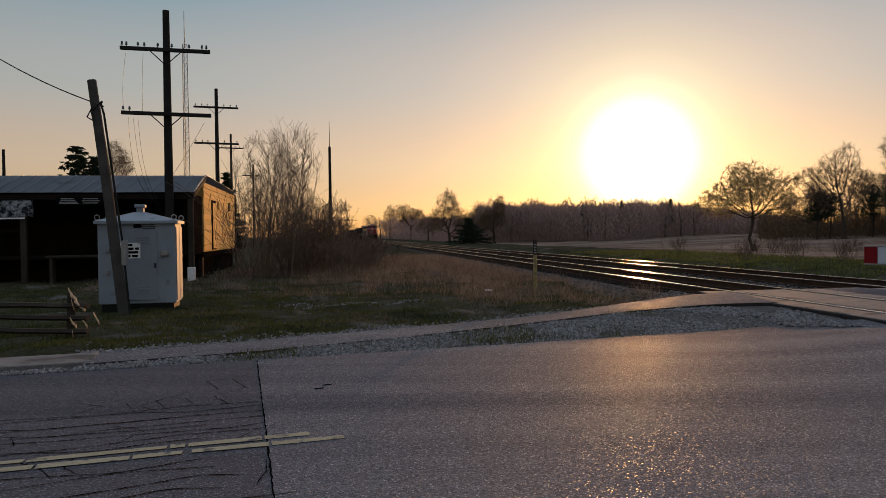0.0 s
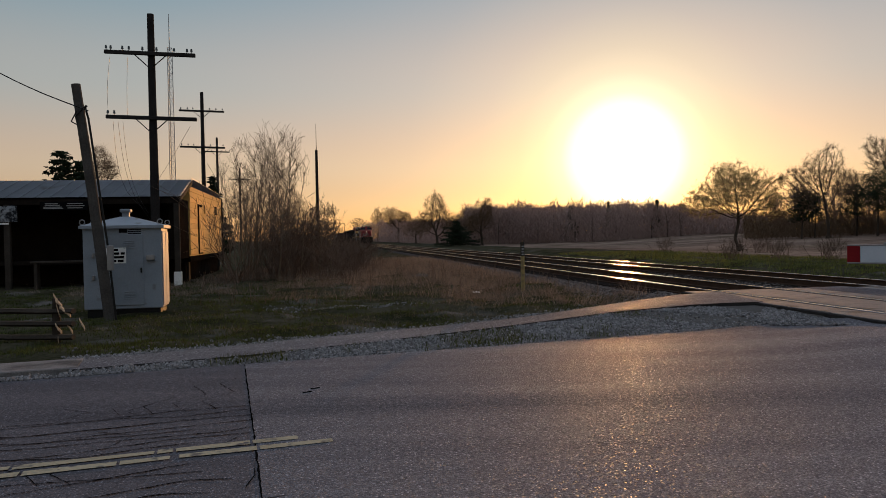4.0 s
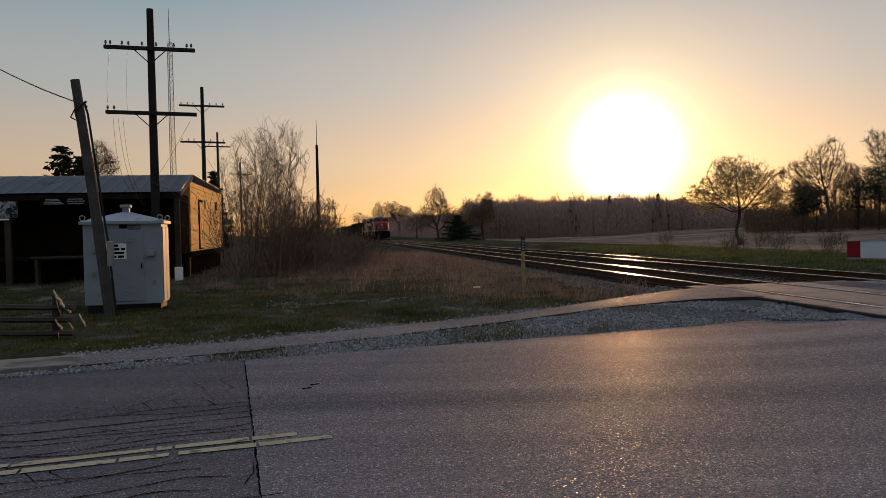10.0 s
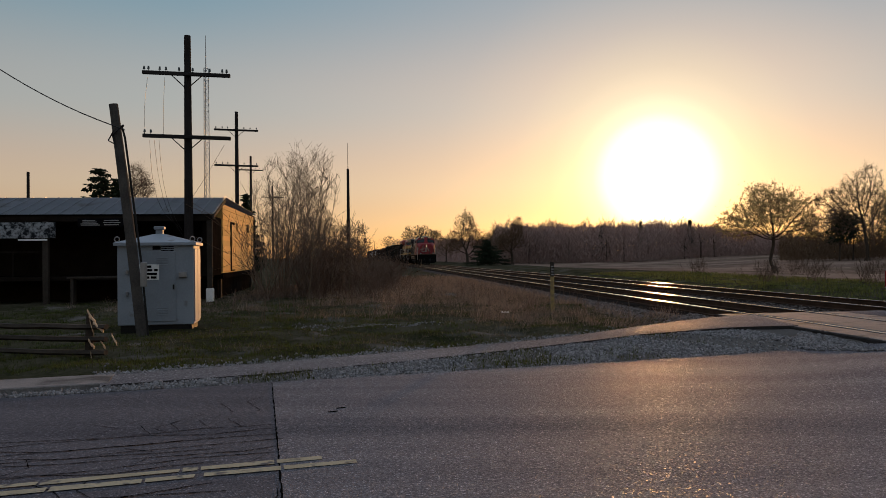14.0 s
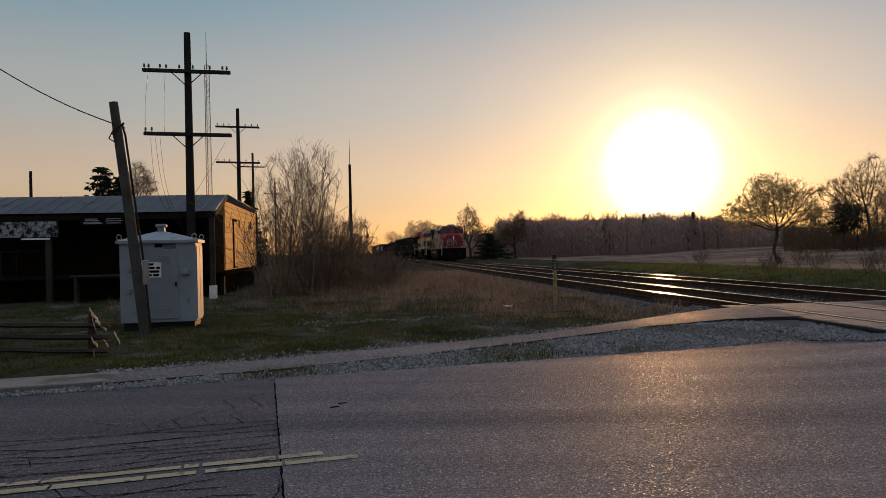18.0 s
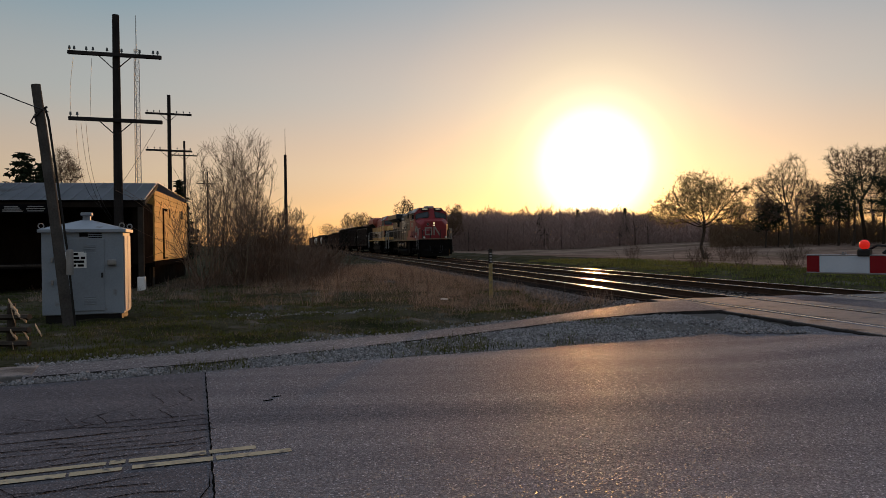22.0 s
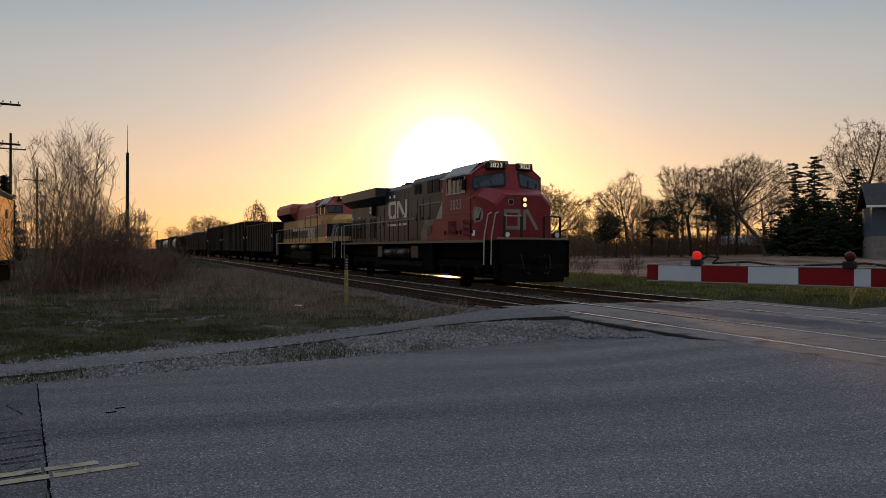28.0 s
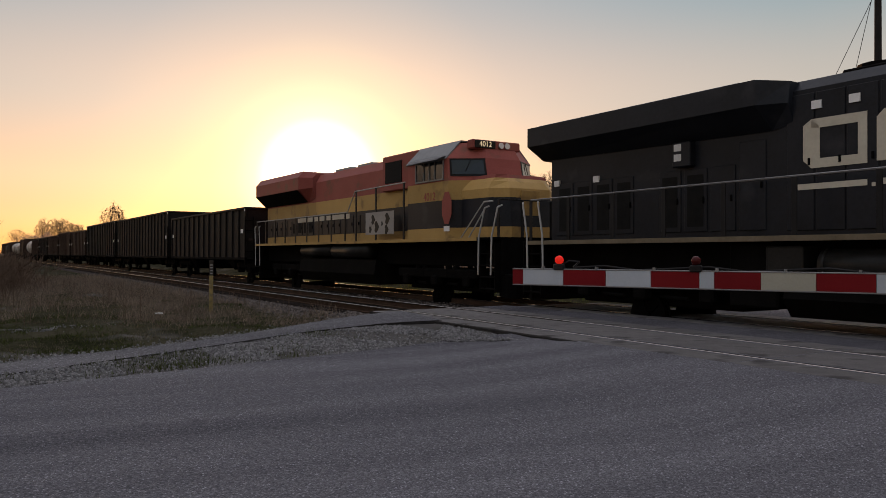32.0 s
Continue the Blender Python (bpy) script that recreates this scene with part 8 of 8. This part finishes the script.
plan_bands("nose", second, nose_plan, [1.75, 3.1, 3.3, 3.5])
plan_bands("cab", second, cab_plan, [1.75, 3.4, 3.8, 4.05, 4.3, 4.52])
for side in (-1, 1):
    def on_cab(u, z, out, side=side):
        q = [p for p in cab_plan(z)]
        a, b = (q[1], q[2]) if side < 0 else (q[4], q[3])
        w = Vector((0.76 * 0.92, 0.64 * 0.92 * side, 0.15)) * out
        return (a[0] + (b[0] - a[0]) * u + w.x, a[1] + (b[1] - a[1]) * u + w.y, z + w.z)
    for nm, grow_by, out, mat in (("windscreen_frame", 0.05, 0.012, M["black"]), ("pane", 0.0, 0.022, M["glass"])):
        bm = bmesh.new()
        pts = [(0.10 - grow_by, 3.58 - grow_by), (0.93 + grow_by, 3.56 - grow_by), (0.93 + grow_by, 3.98 + grow_by), (0.10 - grow_by, 3.98 + grow_by)]
        lo = [bm.verts.new(on_cab(u, z, out - 0.03)) for u, z in pts]
        hi = [bm.verts.new(on_cab(u, z, out)) for u, z in pts]
        bm.faces.new(hi)
        for k in range(4):
            bm.faces.new((lo[k], lo[(k + 1) % 4], hi[(k + 1) % 4], hi[k]))
        part(nm, bm, mat, second)
    bm = bmesh.new()
    pipe(bm, [on_cab(0.62, 4.02, 0.04), on_cab(0.45, 3.66, 0.05)], 0.011)
    part("wiper", bm, M["black"], second)
bm = bmesh.new()
block(bm, -1.04, -0.99, -0.34, 0.30, 1.80, 3.05, 0.01)
part("nose_door", bm, M["belle_yellow"], second)
bm = bmesh.new()
for x0, x1, y0, y1, z0, z1 in ((-5.25, -2.95, -1.56, -0.95, 4.06, 4.10),):
    bm.faces.new([bm.verts.new(p) for p in ((x0, -1.56, 4.04), (x1, -1.56, 4.04), (x1, -1.02, 4.60), (x0, -1.02, 4.60))])
    bm.faces.new([bm.verts.new(p) for p in ((x0, -1.02, 4.60), (x1, -1.02, 4.60), (x1, 1.02, 4.60), (x0, 1.02, 4.60))])
    bm.faces.new([bm.verts.new(p) for p in ((x0, 1.02, 4.60), (x1, 1.02, 4.60), (x1, 1.56, 4.04), (x0, 1.56, 4.04))])
bmesh.ops.remove_doubles(bm, verts=bm.verts[:], dist=0.001)
bmesh.ops.solidify(bm, geom=bm.faces[:], thickness=0.03)
part("cab_roof", bm, M["steel"], second, "pale grey cab roof")
banded("hood", second, [(-5.2, 0.98, 4.2, 0.8, 4.52, 1.75), (-13.6, 0.98, 4.2, 0.8, 4.52, 1.75)], BANDS, BMATS, BL)
banded("radiator_hood", second, [(-13.6, 0.96, 4.0, 0.9, 4.05, 1.75), (-19.4, 0.96, 4.0, 0.9, 4.05, 1.75)], BANDS, BMATS, BL)
bm = bmesh.new()
block(bm, -7.6, -5.25, -1.12, 1.12, 3.40, 4.58, 0.03)
part("air_intake", bm, M["belle_red"], second, "red air intake box behind the cab")
for x0, x1 in ((-12.6, -11.2), (-10.6, -9.4)):
    bm = bmesh.new()
    block(bm, x0, x1, -0.6, 0.6, 4.5, 4.66, 0.03)
    part("exhaust_cover", bm, M["steel"], second)
bm = bmesh.new()
loft(bm, [(-19.55, [(-0.98, 3.45), (-1.48, 3.95), (-1.48, 4.45), (-1.25, 4.72), (1.25, 4.72), (1.48, 4.45), (1.48, 3.95), (0.98, 3.45)]), (-14.3, [(-0.98, 3.45), (-1.48, 3.95), (-1.48, 4.45), (-1.25, 4.72), (1.25, 4.72), (1.48, 4.45), (1.48, 3.95), (0.98, 3.45)]),
          (-13.7, [(-0.97, 3.6), (-1.1, 4.0), (-1.1, 4.4), (-0.9, 4.6), (0.9, 4.6), (1.1, 4.4), (1.1, 4.0), (0.97, 3.6)])])
part("radiator", bm, M["belle_red"], second, "red radiator with dark flared underside")
bm = bmesh.new()
bm.faces.new([bm.verts.new(p) for p in ((-19.5, -1.02, 3.45), (-14.35, -1.02, 3.45), (-14.35, -1.51, 3.93), (-19.5, -1.51, 3.93))])
bmesh.ops.solidify(bm, geom=bm.faces[:], thickness=0.012)
part("radiator_screen", bm, M["grille"], second)
side_window(second, -4.65, -3.15, 3.48, 4.00, -1.50, M["steel"], M["steel"])
bm = bmesh.new()
block(bm, -2.72, -2.40, -0.98, 0.72, 4.32, 4.58, 0.03)
part("visor_box", bm, M["belle_red"], second)
bm = bmesh.new()
block(bm, -2.41, -2.37, -0.92, -0.2, 4.34, 4.56, 0.01)
b = part("number_board", bm, M["board_face"], second)
digits(b, "4012", 0.22, Matrix.Translation((-2.366, -0.56, 4.45)) @ FRONT, M["board_digits"])
for y in (0.0, 0.22):
    bm = bmesh.new()
    rod(bm, (-2.42, y, 4.45), (-2.36, y, 4.45), 0.09, 0.09, 12)
    part("headlight", bm, M["lamp_glass"], second)
digits(second, "4012", 0.34, Matrix.Translation((-3.9, -1.506, 2.98)) @ SIDE, M["belle_red"])
bm = bmesh.new()
for x0, x1 in ((-7.35, -6.25),):
    block(bm, x0, x1, -1.15, -1.115, 3.66, 4.36)
part("vent_opening", bm, M["grille"], second, "dark screened opening")
for k in range(11):
    door_panel(second, -13.4 + 0.56 * k, -12.9 + 0.56 * k, 2.08, 2.72, -0.98, M["loco_black"])
for k in range(9):
    door_panel(second, -19.2 + 0.60 * k, -18.68 + 0.60 * k, 2.08, 2.72, -0.96, M["loco_black"], window=k > 4)
bm = bmesh.new()                                       # lettering along the hood as plain bars
for x0, x1 in ((-15.5, -13.9), (-13.7, -12.7), (-12.5, -10.4)):
    face_plate(bm, [(x0, 2.62), (x1, 2.62), (x1, 2.80), (x0, 2.80)], -1.006, 0.005)
part("lettering_bars", bm, M["loco_cream"], second)
bm = bmesh.new()
face_plate(bm, [(-8.1, 1.95), (-6.1, 1.95), (-6.1, 2.70), (-8.1, 2.70)], -1.49, 0.01)
sheet = part("white_placard", bm, M["loco_white"], second, "white placard with black figures")
bm = bmesh.new()
for cx, cz, r in ((-7.55, 2.45, 0.17), (-7.3, 2.2, 0.2), (-7.75, 2.12, 0.12), (-6.55, 2.45, 0.2), (-6.6, 2.1, 0.16), (-6.9, 2.3, 0.08)):
    face_plate(bm, [(cx + r * math.cos(a) * (0.7 + 0.3 * math.cos(3 * a)), cz + r * math.sin(a)) for a in [i * math.pi / 5 for i in range(10)]], -1.501, 0.003)
part("black_shapes", bm, M["board_face"], sheet)
bm = bmesh.new()
face_plate(bm, [(-2.95 + 0.27 * math.cos(a), 2.62 + 0.5 * math.sin(a)) for a in [math.pi / 8 + i * math.pi / 4 for i in range(8)]], -1.505, 0.006)
part("herald", bm, M["belle_red"], second, "red painted herald")
bm = bmesh.new()
face_plate(bm, [(-3.1, 1.95), (-2.8, 1.95), (-2.8, 2.1), (-3.1, 2.1)], -1.505, 0.006)
part("white_label", bm, M["white"], second)
for y in (-1.47, 1.47):
    rail_run(second, [(-19.4, y, 2.78), (-9.6, y, 2.80), (-9.0, y, 3.5), (-5.4, y, 3.55)])
    for x in (-19.4, -18.2, -17.0, -15.8, -14.6, -13.4, -12.2, -11.0, -9.8):
        stanchion(second, x, y, 1.75, 2.8, M["black"])
    for x in (-8.9, -7.4, -5.5):
        stanchion(second, x, y, 1.75, 3.54, M["black"])
rail_run(second, [(-0.75, -1.3, 2.75), (-0.75, 1.3, 2.75)], M["black"])
for y in (-1.3, -0.5, 0.5, 1.3):
    stanchion(second, -0.75, y, 1.75, 2.75, M["black"])
sill_step(second, -0.95, 1)
sill_step(second, -19.3, -1)
bm = bmesh.new()                                       # chains and rails at the front steps
pipe(bm, [(-2.3, -1.45, 1.75), (-1.2, -1.45, 2.7), (-0.8, -1.45, 2.7)], 0.02)
pipe(bm, [(-1.9, -1.46, 1.75), (-1.1, -1.46, 2.55)], 0.02)
part("handrail", bm, M["loco_rail"], second)
for x0, x1, r, z in ((-14.2, -11.4, 0.22, 1.42), (-11.1, -8.2, 0.26, 1.40)):
    bm = bmesh.new()
    rod(bm, (x0, -1.2, z), (x1, -1.2, z), r, r, 18)
    part("air_reservoir", bm, M["tank_steel"], second, "grey cylindrical reservoir", True)
bm = bmesh.new()
loft(bm, [(-14.3, [(-1.35, 1.1), (-1.42, 0.6), (-1.2, 0.25), (1.2, 0.25), (1.42, 0.6), (1.35, 1.1)]), (-7.6, [(-1.35, 1.1), (-1.42, 0.6), (-1.2, 0.25), (1.2, 0.25), (1.42, 0.6), (1.35, 1.1)])])
part("fuel_tank", bm, M["under"], second, "dark fuel tank")
for x in (-4.3, -16.2):
    truck(second, x, LOCO_TRUCK, 1.72, 3, 0.48)


# freight cars
def ends(t, x0, x1):
    for x, s in ((x1, 1), (x0, -1)):
        bm = bmesh.new()
        block(bm, min(x, x + 0.35 * s), max(x, x + 0.35 * s), -0.12, 0.12, 0.76, 1.02, 0.03)
        part("coupler", bm, M["under"], t)
        for y in (-1.4, 1.4):
            bm = bmesh.new()
            for k in range(5):
                block(bm, x - 0.02, x + 0.02, y - 0.2, y + 0.2, 0.9 + 0.5 * k, 0.93 + 0.5 * k)
            block(bm, x - 0.02, x + 0.02, y - 0.22, y - 0.19, 0.7, 3.1)
            block(bm, x - 0.02, x + 0.02, y + 0.19, y + 0.22, 0.7, 3.1)
            part("ladder", bm, M["under"], t)


def ribbed_hopper(length, top, ribs, label, body=None):
    """An open-topped car with upright ribs, built from x = 0 back to -length."""
    t = thing("hopper_car", pose(0, 0, 0), label, "freight car", "freight cars")
    mat = body or M["hopper"]
    bm = bmesh.new()
    x0, x1 = -length + 0.35, -0.35
    w = 1.50
    loft(bm, [(x0, [(-w, 1.05), (-w, top), (-w + 0.06, top), (-w + 0.06, top - 0.5), (w - 0.06, top - 0.5), (w - 0.06, top), (w, top), (w, 1.05)]), (x1, [(-w, 1.05), (-w, top), (-w + 0.06, top), (-w + 0.06, top - 0.5), (w - 0.06, top - 0.5), (w - 0.06, top), (w, top), (w, 1.05)])])
    block(bm, x0, x0 + 0.06, -w, w, top - 0.6, top)
    block(bm, x1 - 0.06, x1, -w, w, top - 0.6, top)
    part("body", bm, mat, t, "dark steel body")
    rib = bmesh.new()
    block(rib, -0.055, 0.055, -0.075, 0.0, 1.05, top - 0.05, 0.01)
    rm = mesh_of(rib, "rib", mat)
    for k in range(ribs):
        x = x0 + 0.06 + (x1 - x0 - 0.12) * k / (ribs - 1)
        shared("rib", rm, t, Matrix.Translation((x, -w, 0)))
        shared("rib", rm, t, Matrix.Translation((x, w, 0)) @ Matrix.Rotation(math.pi, 4, "Z"))
    bm = bmesh.new()
    for y in (-w, w):
        block(bm, x0, x1, y - 0.09, y + 0.05, top - 0.06, top + 0.05, 0.015)
    for x in (x0, x1):
        block(bm, x - 0.05, x + 0.05, -w, w, top - 0.06, top + 0.05, 0.015)
    part("top_chord", bm, mat, t)
    bm = bmesh.new()
    for y in (-w, w):
        block(bm, x0, x1, y - 0.08, y + 0.04, 0.98, 1.12, 0.015)
    block(bm, x0 - 0.25, x1 + 0.25, -0.35, 0.35, 0.72, 1.05, 0.02)
    part("side_sill", bm, M["under"], t)
    n = 3
    for k in range(n):                                 # discharge chutes
        bm = bmesh.new()
        c = x0 + (x1 - x0) * (k + 1) / (n + 1)
        loft(bm, [(c - 0.9, [(-1.2, 1.05), (1.2, 1.05), (1.15, 1.04), (-1.15, 1.04)]), (c, [(-1.2, 1.05), (1.2, 1.05), (0.9, 0.45), (-0.9, 0.45)]), (c + 0.9, [(-1.2, 1.05), (1.2, 1.05), (1.15, 1.04), (-1.15, 1.04)])])
        part("chute", bm, M["under"], t)
    bm = bmesh.new()
    for x in (x1 - 0.5, x0 + 0.6):
        block(bm, x - 0.16, x + 0.16, -w - 0.085, -w - 0.076, 2.3, 2.5)
    block(bm, x1 - 0.14, x1 - 0.02, -w - 0.095, -w - 0.076, top - 0.16, top - 0.04)
    part("white_stencil", bm, M["white"], t)
    ends(t, -length + 0.3, -0.3)
    for x in (-1.9, -length + 1.9):
        truck(t, x, CAR_TRUCK, 1.75, 2, 0.44)
    return t


def tank_car(length, label, mat):
    t = thing("tank_car", pose(0, 0, 0), label, "freight car", "freight cars")
    bm = bmesh.new()
    secs = []
    for x, r in ((-0.6, 0.9), (-0.75, 1.2), (-1.1, 1.38), (-length + 1.1, 1.38), (-length + 0.75, 1.2), (-length + 0.6, 0.9)):
        secs.append((x, [(r * math.cos(2 * math.pi * k / 24), 2.55 + r * math.sin(2 * math.pi * k / 24)) for k in range(24)]))
    loft(bm, secs)
    part("tank", bm, mat, t, "", True)
    bm = bmesh.new()
    for x in (-length * 0.36, -length * 0.64):
        secs = [(x - 0.06, [(1.395 * math.cos(2 * math.pi * k / 24), 2.55 + 1.395 * math.sin(2 * math.pi * k / 24)) for k in range(24)]), (x + 0.06, [(1.395 * math.cos(2 * math.pi * k / 24), 2.55 + 1.395 * math.sin(2 * math.pi * k / 24)) for k in range(24)])]
        loft(bm, secs)
    part("band", bm, M["under"], t)
    bm = bmesh.new()
    rod(bm, (-length / 2, 0, 3.8), (-length / 2, 0, 4.25), 0.4, 0.4, 14)
    block(bm, -length / 2 - 1.2, -length / 2 + 1.2, -0.8, 0.8, 3.92, 3.97)
    part("dome", bm, M["under"], t)
    bm = bmesh.new()
    block(bm, -length + 0.3, -0.3, -0.4, 0.4, 0.8, 1.2, 0.02)
    part("side_sill", bm, M["under"], t)
    ends(t, -length + 0.3, -0.3)
    for x in (-1.9, -length + 1.9):
        truck(t, x, CAR_TRUCK, 1.75, 2, 0.44)
    return t


def box_car(length, top, label, mat):
    t = thing("box_car", pose(0, 0, 0), label, "freight car", "freight cars")
    bm = bmesh.new()
    extrude_x(bm, [(-1.5, 1.0), (-1.5, top - 0.15), (0, top), (1.5, top - 0.15), (1.5, 1.0)], -length + 0.35, -0.35)
    part("body", bm, mat, t)
    bm = bmesh.new()
    for k in range(15):
        x = -length + 0.5 + (length - 1.0) * k / 14
        block(bm, x - 0.04, x + 0.04, -1.55, -1.5, 1.1, top - 0.25)
    part("ribs", bm, mat, t)
    bm = bmesh.new()
    block(bm, -length / 2 - 1.5, -length / 2 + 1.5, -1.58, -1.5, 1.1, top - 0.35, 0.02)
    part("sliding_door", bm, mat, t)
    ends(t, -length + 0.3, -0.3)
    for x in (-1.9, -length + 1.9):
        truck(t, x, CAR_TRUCK, 1.75, 2, 0.44)
    return t


CARS = [(ribbed_hopper, (15.9, 3.52, 15, "black ribbed open hopper car coupled behind the engines"), -40.25),
        (ribbed_hopper, (19.8, 4.08, 19, "tall black ribbed open hopper car, grimy steel"), -56.4),
        (ribbed_hopper, (18.4, 4.16, 18, "tall black ribbed open hopper car, grimy steel"), -76.6),
        (ribbed_hopper, (13.2, 3.82, 11, "dark low open freight car with rusty sides", M["car_brown"]), -95.4),
        (ribbed_hopper, (13.2, 3.95, 11, "dark low open freight car with rusty sides", M["car_brown"]), -108.8),
        (ribbed_hopper, (15.0, 3.8, 12, "dark low open freight car with rusty sides", M["car_brown"]), -122.2),
        (ribbed_hopper, (15.0, 3.8, 12, "dark low open freight car with rusty sides", M["hopper"]), -137.4),
        (ribbed_hopper, (15.0, 3.7, 12, "dark low open freight car with rusty sides", M["car_brown"]), -152.6),
        (tank_car, (17.0, "pale grey cylindrical tank car", M["tank_white"]), -168.0),
        (box_car, (16.0, 4.4, "dark brown box car with a sliding door", M["car_brown"]), -185.2),
        (tank_car, (17.0, "pale grey cylindrical tank car", M["tank_white"]), -201.5),
        (tank_car, (17.0, "pale grey cylindrical tank car", M["tank_white"]), -218.8),
        (box_car, (16.0, 4.4, "dark brown box car with a sliding door", M["car_brown"]), -236.0),
        (tank_car, (17.0, "black cylindrical tank car", M["hopper"]), -252.3),
        (box_car, (16.0, 4.4, "dark brown box car with a sliding door", M["car_brown"]), -269.6)]
for make, args, x in CARS:
    TRAIN.append((make(*args), -x))


# ---- movement ----
def motions():
    for ob, back in TRAIN:
        rows = []
        for t in range(0, 33, 4):
            p = track(TB, FAR_O, 223.9 - 7.134 * t + back, RAIL_Z)
            rows.append((t, Matrix.Translation(p) @ Matrix.Rotation(TB - math.pi / 2, 4, "Z")))
        walk(ob, rows)
    for ob, r in WHEELS[:20]:
        m, rows = ob.matrix_local.copy(), []
        for k in range(0, 321):
            rows.append((k / 10, m @ Matrix.Rotation(7.134 * k / 10 / r, 4, "Y")))
        walk(ob, rows)


motions()
